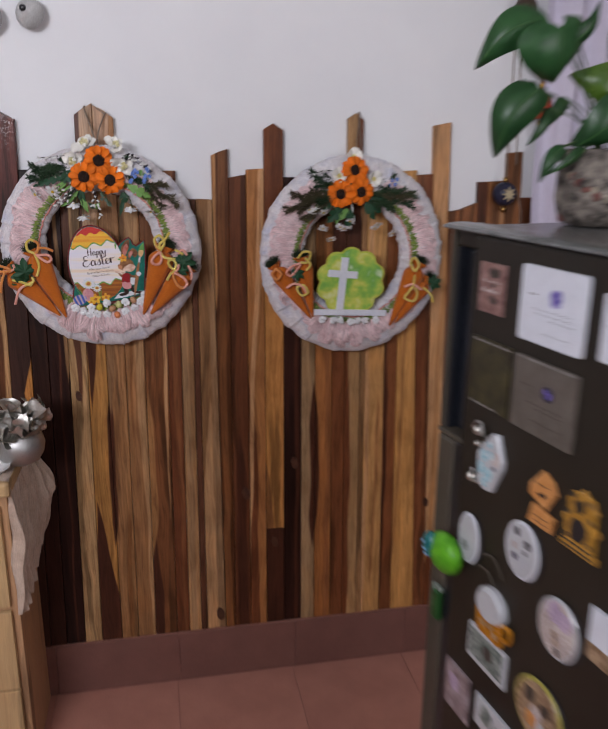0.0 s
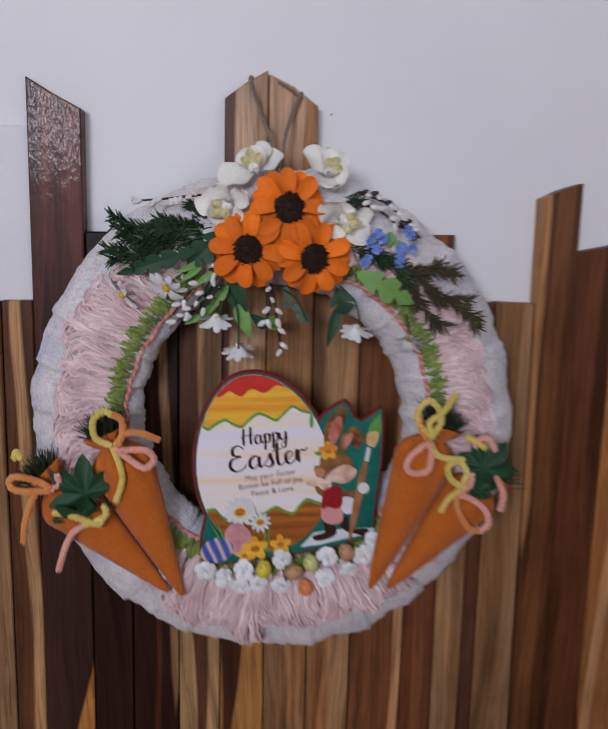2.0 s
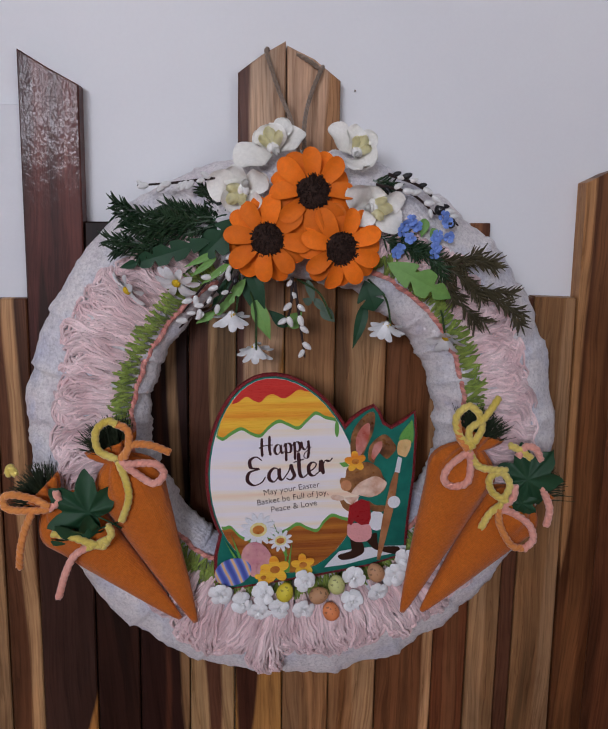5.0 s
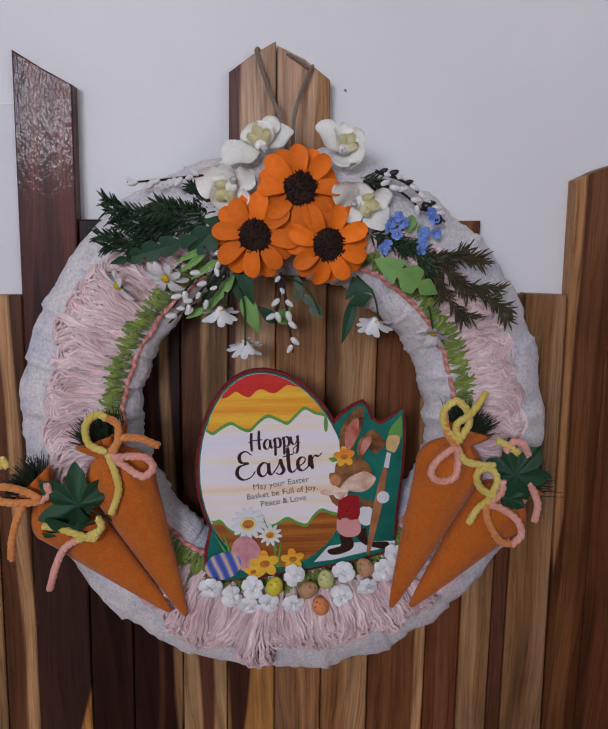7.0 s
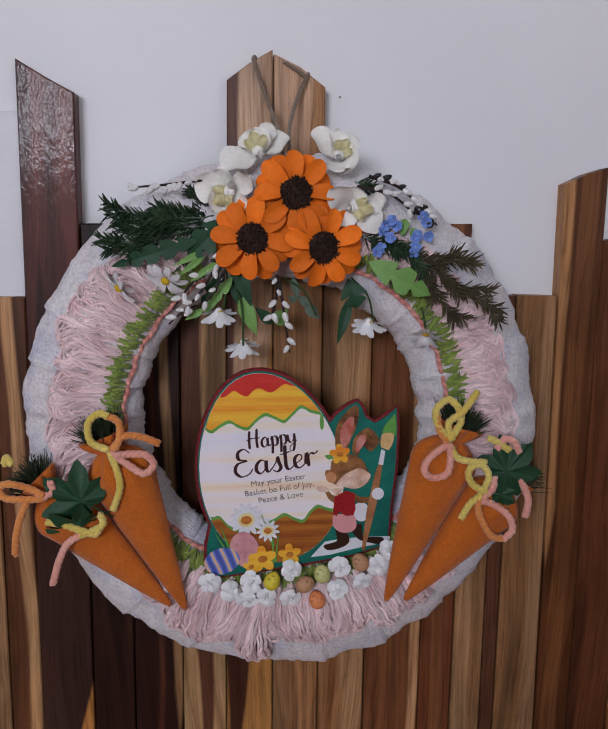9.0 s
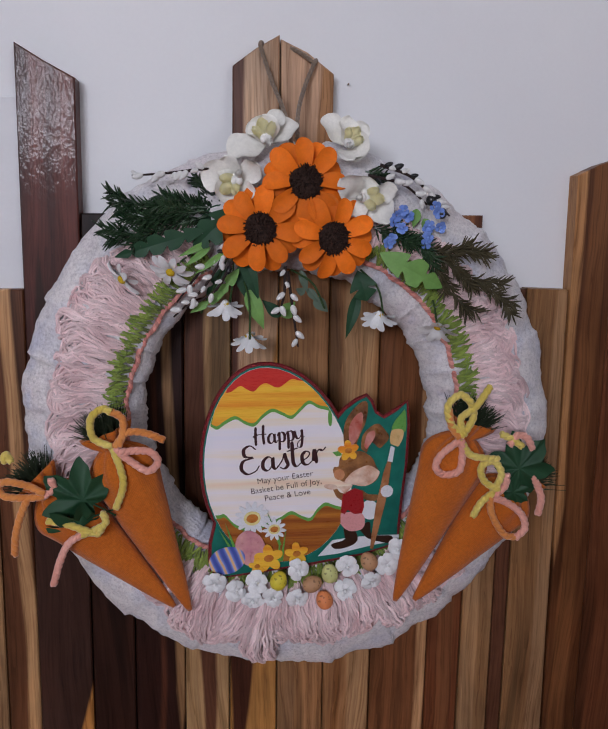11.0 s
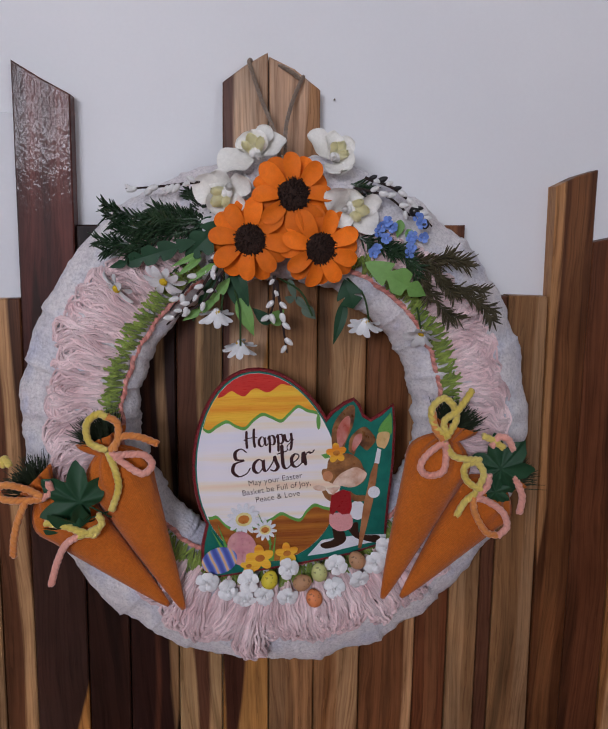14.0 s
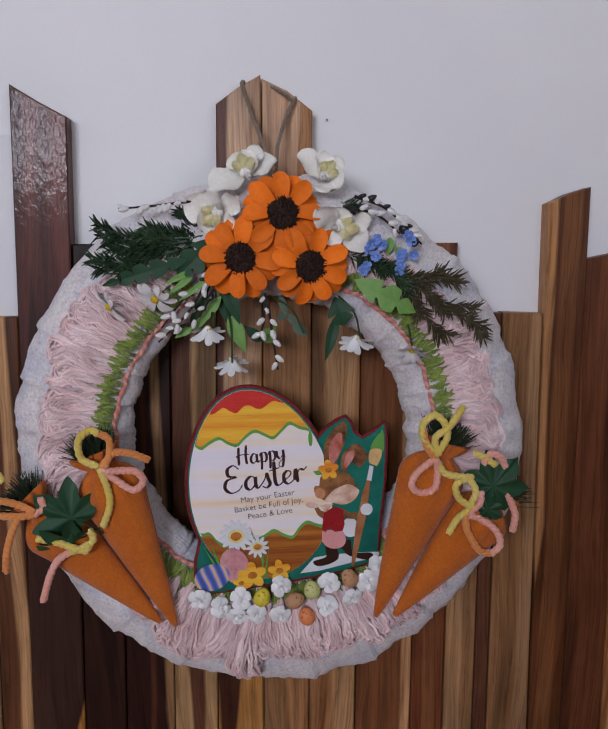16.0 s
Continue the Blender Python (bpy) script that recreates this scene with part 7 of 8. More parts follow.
M["p_pink"] = plain("pink_print", (0.72, 0.33, 0.33), 0.3)
m, nt, b = nodes_of("striped_egg_print", 0.3)
tc = nt.nodes.new("ShaderNodeTexCoord")
turned = nt.nodes.new("ShaderNodeMapping")
turned.inputs["Rotation"].default_value = (0, 0.35, 0)
link(nt, tc.outputs["Object"], turned.inputs[0])
bands = nt.nodes.new("ShaderNodeTexWave")
bands.bands_direction = "X"
bands.inputs["Scale"].default_value, bands.inputs["Distortion"].default_value = 30.0, 1.5
link(nt, turned.outputs[0], bands.inputs["Vector"])
link(nt, ramp_of(nt, bands.outputs["Fac"], [(0.1, (0.05, 0.09, 0.36)), (0.45, (0.16, 0.14, 0.50)), (0.6, (0.08, 0.30, 0.52)), (0.86, (0.42, 0.30, 0.60)), (0.95, (0.70, 0.44, 0.20))]), b.inputs["Base Color"])
M["p_violet"] = m
M["p_cream"] = surface("peach_print", (0.50, 0.24, 0.14), (0.80, 0.62, 0.50), 75.0, 0.35)
M["p_rose"] = surface("rose_print", (0.42, 0.08, 0.05), (0.66, 0.34, 0.30), 60.0, 0.3)
M["p_vest"] = plain("crimson_print", (0.33, 0.012, 0.016), 0.3)
M["p_peach"] = surface("tan_print", (0.52, 0.20, 0.09), (0.62, 0.32, 0.16), 80.0, 0.3)
M["p_handle"] = surface("handle_print", (0.28, 0.10, 0.035), (0.46, 0.21, 0.09), 60.0, 0.3)
M["p_ochre"] = surface("ochre_print", (0.60, 0.36, 0.12), (0.72, 0.50, 0.24), 70.0, 0.3)
M["p_rust"] = surface("rust_print", (0.42, 0.12, 0.02), (0.58, 0.22, 0.04), 90.0, 0.3)
M["p_egg"] = surface("rosy_egg_print", (0.52, 0.20, 0.26), (0.70, 0.40, 0.36), 60.0, 0.3)
M["p_dark"] = plain("dark_brown_print", (0.035, 0.014, 0.008), 0.35)
M["p_sheet"] = plain("white_print", (0.76, 0.78, 0.82), 0.3)
SIGN_Y = -0.0745
TURN = radians(7.5)
(sx, sz) = (-0.0243, -0.0368)


def on_sign(u, v):
    """From the sign's own axes to the wreath's."""
    c, s = math.cos(TURN), math.sin(TURN)
    return (sx + c * u - s * v, sz + s * u + c * v)


LAYER = [0]


def sign_piece(name, pts, mat, y0, y1, parent, label="", bevel=0.0002):
    bm = bmesh.new()
    slab(bm, [on_sign(u, v) for u, v in pts], y0, y1, bevel)
    return part(name, bm, mat, parent, label)


def printed(name, pts, mat, parent):
    """A shape printed on the sign, over all that was printed before it."""
    LAYER[0] += 1
    f = SIGN_Y - 0.0009 - 0.00004 * LAYER[0]
    return sign_piece(name, pts, M[mat], f + 0.0006, f, parent, "", 0)


def egg_half(v):
    """Half the egg's width at height v, on its narrower side."""
    t = max(-1.0, min(1.0, (v + 0.004) / 0.104))
    return 0.0705 * math.sqrt(max(0.0, 1 - t * t)) * (1 - 0.10 * t)


EGG = [(0.0705 * math.cos(a) * (1 - 0.10 * math.sin(a)) * (1.12 if math.cos(a) > 0 else 1.0), -0.004 + 0.104 * math.sin(a)) for a in (2 * math.pi * k / 44 for k in range(44))]
# the cut-out to the right of the egg, and its foot
SIDE = [(-0.0782, -0.1041), (-0.0664, -0.1127), (0.0251, -0.1127), (0.0784, -0.1112), (0.115, -0.1053), (0.1186, -0.0836), (0.1245, -0.0551), (0.1325, -0.0217), (0.1392, 0.0199), (0.1405, 0.0415), (0.1296, 0.034), (0.1167, 0.0284), (0.1081, 0.0353), (0.1049, 0.0474), (0.1013, 0.0535), (0.0923, 0.0507), (0.0794, 0.0436), (0.0534, 0.0191), (0.0054, -0.0158), (-0.0362, -0.0406), (-0.0649, -0.0539), (-0.0729, -0.0754)]


def grow(pts, d):
    return inset(pts, -d)


sign = sign_piece("easter_sign", SIDE, M["sign_teal"], SIGN_Y + 0.006, SIGN_Y, w1, "painted egg-shaped wooden greeting sign")
sign_piece("egg_board", EGG, M["sign_teal"], SIGN_Y + 0.0055, SIGN_Y - 0.0005, sign)
for outline in (EGG, SIDE):
    bm = bmesh.new()
    tube(bm, [(*on_sign(u, v),)[:1] + (SIGN_Y + 0.003,) + (*on_sign(u, v),)[1:] for u, v in grow(outline, 0.0004)], 0.0027, 8, True)
    part("glitter_edge", bm, M["glitter"], sign, "red glitter edge")
y = SIGN_Y - 0.0006
sign_piece("egg_print", inset(EGG, 0.0016), M["p_white"], y, y - 0.0003, sign, "", 0)


def icing(edge, up):
    """The part of the egg above (up) or below a running edge, given from left to right."""
    path = [(p.x, p.z) for p in spline([(u, 0, v) for u, v in edge], 5)]
    path = [(u, v) for u, v in path if abs(u) < (1.12 if u > 0 else 1.0) * egg_half(v) - 0.0018]

    def level(u):
        return min(path, key=lambda p: abs(p[0] - u))[1]

    rim = [(u, v) for u, v in inset(EGG, 0.0018) if (v > level(u) + 0.002 if up else v < level(u) - 0.002)]
    if up:
        return path + sorted(rim, key=lambda p: math.atan2(p[1], p[0]) if p[1] > -0.02 or p[0] > 0 else math.atan2(p[1], p[0]) + 2 * math.pi)
    return path[::-1] + sorted(rim, key=lambda p: math.atan2(p[1] + 0.02, p[0]) % (2 * math.pi))


def lower(edge, d):
    return [(u, v - d) for u, v in edge]


TOP = ((-0.0566, 0.0528), (-0.0496, 0.0467), (-0.0405, 0.0509), (-0.0299, 0.0542), (-0.0216, 0.048), (-0.0128, 0.0444), (-0.0033, 0.0515), (0.007, 0.0562), (0.0161, 0.0513), (0.0248, 0.0464), (0.0342, 0.0527), (0.0438, 0.0589), (0.0524, 0.0532), (0.0613, 0.0496), (0.0674, 0.0448), (0.0778, 0.0419))
CREST = ((-0.0354, 0.0782), (-0.0292, 0.0792), (-0.0207, 0.0833), (-0.0143, 0.0786), (-0.0081, 0.076), (-0.0008, 0.0812), (0.0054, 0.0821), (0.0126, 0.0773), (0.0184, 0.0769), (0.0298, 0.0828), (0.0374, 0.0801), (0.0476, 0.0774))
BASE = ((-0.0697, -0.0467), (-0.0614, -0.0492), (-0.0552, -0.0491), (-0.0474, -0.0603), (-0.0373, -0.0661), (-0.021, -0.0664), (-0.0011, -0.0615), (0.0111, -0.0565), (0.0207, -0.0627), (0.0298, -0.0666), (0.0378, -0.0585), (0.0468, -0.053), (0.0558, -0.0574), (0.0637, -0.0604), (0.0746, -0.0616))
printed("green_drip", icing(lower(TOP, 0.0036), True), "p_green", sign)
printed("green_drip", oval(*(0.0625, 0.0378), 0.0022, 0.0085, 12, 0, -0.1), "p_green", sign)
printed("orange_icing", icing(TOP, True), "p_orange", sign)
printed("red_icing", icing(CREST, True), "p_red", sign)
printed("green_drip", icing(lower(BASE, -0.0036), False), "p_green", sign)
printed("brown_icing", icing(BASE, False), "p_brown", sign)


def lettering(body, u, v, size, parent, shear=0.0, thick=0.0):
    cu = bpy.data.curves.new("lettering", "FONT")
    cu.body, cu.size, cu.align_x, cu.shear, cu.extrude, cu.offset = body, size, "CENTER", shear, 0.00015, thick
    tmp = bpy.data.objects.new("lettering", cu)
    me = bpy.data.meshes.new_from_object(tmp)
    bpy.data.objects.remove(tmp)
    me.materials.append(M["p_text"])
    ob = new("lettering", me)
    ob.parent = parent
    x, z = on_sign(u, v)
    ob.matrix_basis = Matrix.Translation((x, y - 0.0008, z)) @ Matrix.Rotation(-TURN, 4, "Y") @ Matrix.Rotation(radians(90), 4, "X")
    return ob


SCRIPT = {}


def glyph(letter, width, *strokes):
    SCRIPT[letter] = (width, strokes)


# brush letters, in heights of a capital
glyph("H", 0.78, ((0.12, 0.0), (0.16, 0.45), (0.24, 0.88)), ((0.58, 0.0), (0.58, 0.4), (0.68, 0.94)), ((0.0, 0.42), (0.3, 0.5), (0.8, 0.48)))
glyph("a", 0.56, ((0.42, 0.40), (0.28, 0.47), (0.10, 0.32), (0.08, 0.10), (0.22, 0.0), (0.38, 0.16), (0.44, 0.42), (0.42, 0.12), (0.50, 0.02), (0.60, 0.12)))
glyph("p", 0.50, ((0.02, 0.30), (0.14, 0.46), (0.13, 0.1), (0.06, -0.38)), ((0.12, 0.28), (0.26, 0.46), (0.42, 0.38), (0.42, 0.12), (0.28, 0.0), (0.13, 0.08)))
glyph("y", 0.55, ((0.04, 0.44), (0.06, 0.16), (0.20, 0.04), (0.36, 0.2), (0.43, 0.44), (0.40, 0.0), (0.28, -0.36), (0.10, -0.34), (0.14, -0.14), (0.56, 0.12)))
glyph("E", 0.70, ((0.62, 0.78), (0.44, 0.94), (0.22, 0.84), (0.22, 0.60), (0.46, 0.52), (0.14, 0.44), (0.04, 0.18), (0.22, -0.02), (0.50, 0.04), (0.66, 0.22)))
glyph("s", 0.42, ((0.0, 0.06), (0.20, 0.30), (0.28, 0.50), (0.32, 0.30), (0.36, 0.10), (0.22, -0.02), (0.08, 0.06)))
glyph("t", 0.38, ((0.18, 0.88), (0.14, 0.4), (0.14, 0.1), (0.24, 0.0), (0.40, 0.1)), ((-0.04, 0.56), (0.36, 0.63)))
glyph("e", 0.42, ((0.0, 0.12), (0.26, 0.26), (0.34, 0.40), (0.22, 0.47), (0.08, 0.34), (0.08, 0.10), (0.22, 0.0), (0.44, 0.14)))
glyph("r", 0.44, ((0.02, 0.10), (0.10, 0.48), (0.12, 0.0)), ((0.12, 0.28), (0.24, 0.46), (0.38, 0.42), (0.50, 0.52)))


def script(word, u, v, cap, parent, stretch=1.0):
    """A word in brush lettering, thick on the way down and thin on the way up, centred on u."""
    total = sum(SCRIPT[c][0] for c in word) * cap * stretch
    at = u - total / 2
    for c in word:
        width, strokes = SCRIPT[c]
        bm = bmesh.new()
        for st in strokes:
            path = spline([(px * stretch, 0, pz) for px, pz in st], 7)
            rad = []
            for i in range(len(path)):
                d = path[min(i + 1, len(path) - 1)] - path[max(i - 1, 0)]
                fall = abs(d.z) / max(d.length, 1e-6) if (d.z < 0 or len(st) == 3) else 0.0
                rad.append((0.025 + 0.046 * fall) * (0.55 if i in (0, len(path) - 1) else 1.0))
            tube(bm, [(at + cap * p.x, 0.0, v + cap * p.z) for p in path], [cap * r for r in rad], 6)
        for q in bm.verts:
            x, z = on_sign(q.co.x, q.co.z)
            q.co = Vector((x, y - 0.0006 + 0.12 * q.co.y, z))
        part("letter", bm, M["p_text"], parent)
        at += width * cap * stretch


script("Happy", 0.0095, 0.0210, 0.0215, sign, 0.82)
script("Easter", 0.010, -0.0065, 0.030, sign, 0.98)
for k, line in enumerate(("May your Easter", "Basket be Full of Joy,", "Peace & Love")):
    lettering(line, 0.010, -0.0190 - 0.0094 * k, 0.0086, sign, 0.0, -0.00010)

PX = 0.000322  # width of the print's finest dots


def spot(name, at, wide, high, tilt, mat):
    printed(name, oval(*at, wide * PX, high * PX, 22, 0, tilt), mat, sign)


def shape(name, pts, mat):
    printed(name, pts, mat, sign)


def soft_loop(pts):
    """The closed outline drawn as one running curve, counter-clockwise."""
    n = len(pts)
    ring = [(p.x, p.z) for p in spline([(pts[i % n][0], 0, pts[i % n][1]) for i in range(-1, n + 2)], 4)][4:-8]
    area = sum(a[0] * b[1] - b[0] * a[1] for a, b in zip(ring, ring[1:] + ring[:1]))
    return ring if area > 0 else ring[::-1]


# the figure is kept to plain shapes without features
shape("ground_shape", [(0.0322, -0.1063), (0.0523, -0.1069), (0.088, -0.1036), (0.1174, -0.1027), (0.1182, -0.0967), (0.0895, -0.0927), (0.0644, -0.0914), (0.0493, -0.0914)], "p_sheet")
spot("tail_shape", (0.0911, -0.0646), 27, 33, 0, "p_sheet")
shape("ear_shape", soft_loop([(0.0737, 0.0022), (0.0743, 0.0223), (0.0803, 0.0366), (0.0929, 0.0481), (0.1002, 0.0495), (0.1013, 0.0429), (0.0973, 0.0283), (0.0896, 0.0152), (0.0816, 0.0012)]), "p_fur")
shape("ear_shape", soft_loop([(0.0801, 0.0044), (0.0796, 0.0236), (0.0872, 0.0357), (0.0947, 0.0388), (0.0944, 0.0287), (0.0872, 0.0125)]), "p_rose")
shape("ear_shape", soft_loop([(0.09, 0.0011), (0.0924, 0.0139), (0.1005, 0.0219), (0.11, 0.0247), (0.1168, 0.0157), (0.1189, 0.0084), (0.1119, 0.0012), (0.1077, -0.0003), (0.1005, 0.0067), (0.0944, -0.0035)]), "p_fur")
shape("ear_shape", soft_loop([(0.0931, 0.0037), (0.0977, 0.0162), (0.1051, 0.0182), (0.104, 0.0103), (0.0947, 0.0004)]), "p_rose")
shape("arm_shape", soft_loop([(0.0557, -0.0348), (0.0597, -0.0353), (0.063, -0.0408), (0.0667, -0.0433), (0.0648, -0.0501), (0.0585, -0.0442)]), "p_fur")
spot("hand_shape", (0.0545, -0.0335), 22, 9, -0.3, "p_cream")
shape("leg_shape", soft_loop([(0.0776, -0.083), (0.0894, -0.0775), (0.0906, -0.0918), (0.1102, -0.0964), (0.1081, -0.1042), (0.0908, -0.0979), (0.0834, -0.0929)]), "p_dark")
shape("leg_shape", soft_loop([(0.0619, -0.08), (0.0725, -0.0834), (0.0752, -0.0938), (0.0704, -0.0992), (0.059, -0.1018), (0.0501, -0.1006), (0.0478, -0.0953), (0.0623, -0.0921)]), "p_dark")
shape("belly_shape", soft_loop([(0.061, -0.0637), (0.0818, -0.0664), (0.0844, -0.0779), (0.0795, -0.0843), (0.0674, -0.0837), (0.0596, -0.0746)]), "p_pink")
shape("arm_shape", soft_loop([(0.0851, -0.0417), (0.0914, -0.0475), (0.1012, -0.0498), (0.1015, -0.0549), (0.0915, -0.0546), (0.085, -0.0497)]), "p_fur")
shape("vest_shape", [(0.0657, -0.0431), (0.0613, -0.0617), (0.0648, -0.0652), (0.0685, -0.0607), (0.0748, -0.0665), (0.0828, -0.0666), (0.0857, -0.0599), (0.086, -0.0428), (0.0784, -0.0388)], "p_vest")
shape("collar_shape", [(0.0618, -0.0346), (0.0677, -0.0434), (0.0768, -0.0355)], "p_cream")
shape("head_shape", soft_loop([(0.0646, -0.0137), (0.0678, -0.0041), (0.0763, -0.0012), (0.0894, -0.0009), (0.0994, -0.0093), (0.1024, -0.0177), (0.1053, -0.0262), (0.1013, -0.0337), (0.0927, -0.0376), (0.0857, -0.0367), (0.0741, -0.0332), (0.0647, -0.0279), (0.0588, -0.019), (0.0606, -0.0132)]), "p_fur")
shape("muzzle_shape", soft_loop([(0.0683, -0.0314), (0.0765, -0.0224), (0.0851, -0.0185), (0.0954, -0.0168), (0.1037, -0.0229), (0.1052, -0.0272), (0.098, -0.0353), (0.0876, -0.038), (0.077, -0.0345)]), "p_cream")
spot("cheek_shape", (0.0646, -0.0218), 17, 18, 0.2, "p_peach")
shape("leaf_shape", [(0.0605, 0.0025), (0.0640, -0.0022), (0.0700, -0.0020), (0.0672, 0.0030)], "p_green")


def bloom(at, r, mat, petals=5):
    u, v = at
    for k in range(petals):
        a = 2 * math.pi * k / petals + 0.3
        printed("bloom_shape", oval(u + 0.58 * r * PX * math.cos(a), v + 0.58 * r * PX * math.sin(a), 0.50 * r * PX, (0.36 if petals < 8 else 0.17) * r * PX, 12, 0, a), mat, sign)
    printed("bloom_shape", oval(u, v, (0.26 if petals < 8 else 0.52) * r * PX, (0.26 if petals < 8 else 0.46) * r * PX, 12), "lemon", sign)
    if petals > 8 or mat == "p_orange":
        printed("bloom_shape", oval(u, v, 0.36 * r * PX, 0.28 * r * PX, 12), "p_rust", sign)


bloom((0.0767, 0.0018), 32, "p_orange")
shape("brush_shape", [(0.0867, -0.1064), (0.0892, -0.0947), (0.0976, -0.0615), (0.1093, -0.0267), (0.1148, -0.0153), (0.1187, -0.0158), (0.1162, -0.0276), (0.1082, -0.0578), (0.0972, -0.0876), (0.0895, -0.1078)][::-1], "p_handle")
shape("brush_shape", [(0.1148, -0.0153), (0.1196, -0.017), (0.1236, -0.0023), (0.1198, 0.0002)], "p_sheet")
shape("brush_shape", soft_loop([(0.1229, 0.0159), (0.1261, 0.0246), (0.1343, 0.0326), (0.1380, 0.0350), (0.1376, 0.0199), (0.1346, 0.0123)]), "p_green")
shape("brush_shape", soft_loop([(0.1201, 0.0021), (0.1203, 0.0112), (0.124, 0.0168), (0.1335, 0.0153), (0.1330, 0.0074), (0.1267, -0.0017)]), "p_ochre")
spot("hand_shape", (0.1106, -0.047), 20, 20, 0, "p_sheet")
for k, (tip, foot) in enumerate((((-0.056, -0.0548), (-0.0507, -0.0821)), ((-0.0635, -0.0594), (-0.0538, -0.0845)), ((-0.0383, -0.0635), (-0.0453, -0.0829)), ((0.0037, -0.0705), (-0.0055, -0.1045)), ((-0.0026, -0.0724), (-0.0082, -0.1041)), ((-0.0137, -0.0443), (-0.0046, -0.0868)))):
    shape("grass_shape", [(foot[0] - 0.0016, foot[1]), (foot[0] + 0.0016, foot[1]), tip], "p_green")
bloom((-0.0284, -0.0535), 52, "p_sheet", 13)
bloom((-0.0081, -0.0685), 36, "p_sheet", 11)
spot("egg_shape", (-0.0346, -0.0854), 47, 62, 0.16, "p_egg")
spot("egg_shape", (-0.0600, -0.0942), 59, 45, 0.18, "p_violet")
bloom((-0.0179, -0.0988), 44, "p_orange")
bloom((0.0109, -0.0983), 36, "p_orange")
bloom((-0.0307, -0.105), 26, "p_orange")

# ---- second wreath ----
DX, DZ = 0.736, 1.448
w2 = wreath_base(DX, DZ, 2, "grey knitted wreath with carrots, orange flowers and a green cross sign", SECOND)
random.seed(33)
for (x, z), y, lx, lz, spin in (((-0.0148, 0.2558), -0.095, 0, 6, 4), ((-0.0529, 0.1907), -0.092, -8, -4, 14), ((0.005, 0.1963), -0.096, 8, -6, 22)):
    blossom("orange_flower", w2, face(x, z, y, lx, lz), PETAL, "petal", 9, seed_head(0.0145), M["seed"], 2, 10, spin, "orange flower with a bristly dark middle")
for (x, z), y, lx, lz, spin in (((-0.0533, 0.2387), -0.076, -18, 10, 20), ((0.0445, 0.2297), -0.074, 18, 10, 40), ((-0.0112, 0.2885), -0.066, 0, 26, 10)):
    blossom("cream_flower", w2, face(x, z, y, lx, lz), CREAM, "petal", 5, stamens, M["lemon"], 1, 36, spin, "cream silk flower with yellow stamens")
for (x, z), lx, lz in (((-0.1213, 0.1413), -10, -14), ((-0.1409, 0.1461), -30, 10), ((-0.0992, 0.1377), 10, -20), ((-0.1296, 0.131), -10, -30), ((-0.0371, 0.0924), 0, -28), ((-0.0485, 0.0973), -20, -24), ((-0.0992, 0.0932), -20, -20), ((-0.076, 0.062), 0, -30), ((0.0622, 0.1019), 20, -26), ((0.0537, 0.0936), 0, -30), ((0.1083, 0.0773), 30, -16), ((-0.0203, 0.1135), 10, -26)):
    blossom("daisy", w2, face(x, z, -0.082, lx, lz - 26) @ Matrix.Scale(0.74, 4), DAISY, "petal", 10, pollen, M["pollen"], 1, -16 if lz < -50 else 6, 0, "small white daisy")
for (x, z) in ((0.0997, 0.2274), (0.1092, 0.2158), (0.0917, 0.2135), (0.1147, 0.2297)):
    blossom("blue_flower", w2, face(x, z, -0.086, 10, 10), FORGET, "petal", 5, dot, M["blue"], 1, 18, 20, "tiny blue flower")
for k, (a, b, y0, y1, mat, side) in enumerate((
        ((-0.0664, 0.1896), (-0.2109, 0.1386), -0.078, -0.094, M["olive_needle"], 3), ((-0.0788, 0.1953), (-0.1934, 0.182), -0.078, -0.094, M["olive_needle"], 3), ((-0.0665, 0.1953), (-0.1561, 0.1149), -0.080, -0.092, M["olive_needle"], 3),
        ((-0.055, 0.2182), (-0.1382, 0.2464), -0.064, -0.074, M["pine_needle"], 3), ((-0.0671, 0.2125), (-0.1278, 0.2125), -0.080, -0.092, M["pine_needle"], 2),
        ((0.033, 0.1834), (0.1691, 0.1947), -0.080, -0.096, M["pine_needle"], 3), ((0.0335, 0.1718), (0.1608, 0.1653), -0.080, -0.094, M["pine_needle"], 3), ((0.0322, 0.2008), (0.1119, 0.2355), -0.062, -0.070, M["pine_needle"], 2),
        ((-0.042, 0.1952), (-0.1258, 0.2273), -0.078, -0.090, M["pine_needle"], 3), ((-0.06, 0.1838), (-0.1207, 0.1668), -0.084, -0.096, M["pine_needle"], 3), ((0.0202, 0.1893), (0.1074, 0.2042), -0.084, -0.096, M["pine_needle"], 3), ((0.021, 0.1718), (0.1043, 0.1479), -0.084, -0.094, M["pine_needle"], 3),
        ((-0.0786, 0.1896), (-0.1811, 0.1591), -0.084, -0.098, M["olive_needle"], 4), ((0.0449, 0.195), (0.1534, 0.1807), -0.084, -0.098, M["olive_needle"], 4))):
    sprig(w2, *a, *b, y0, y1, mat, 0.0125, side, 60 + k)
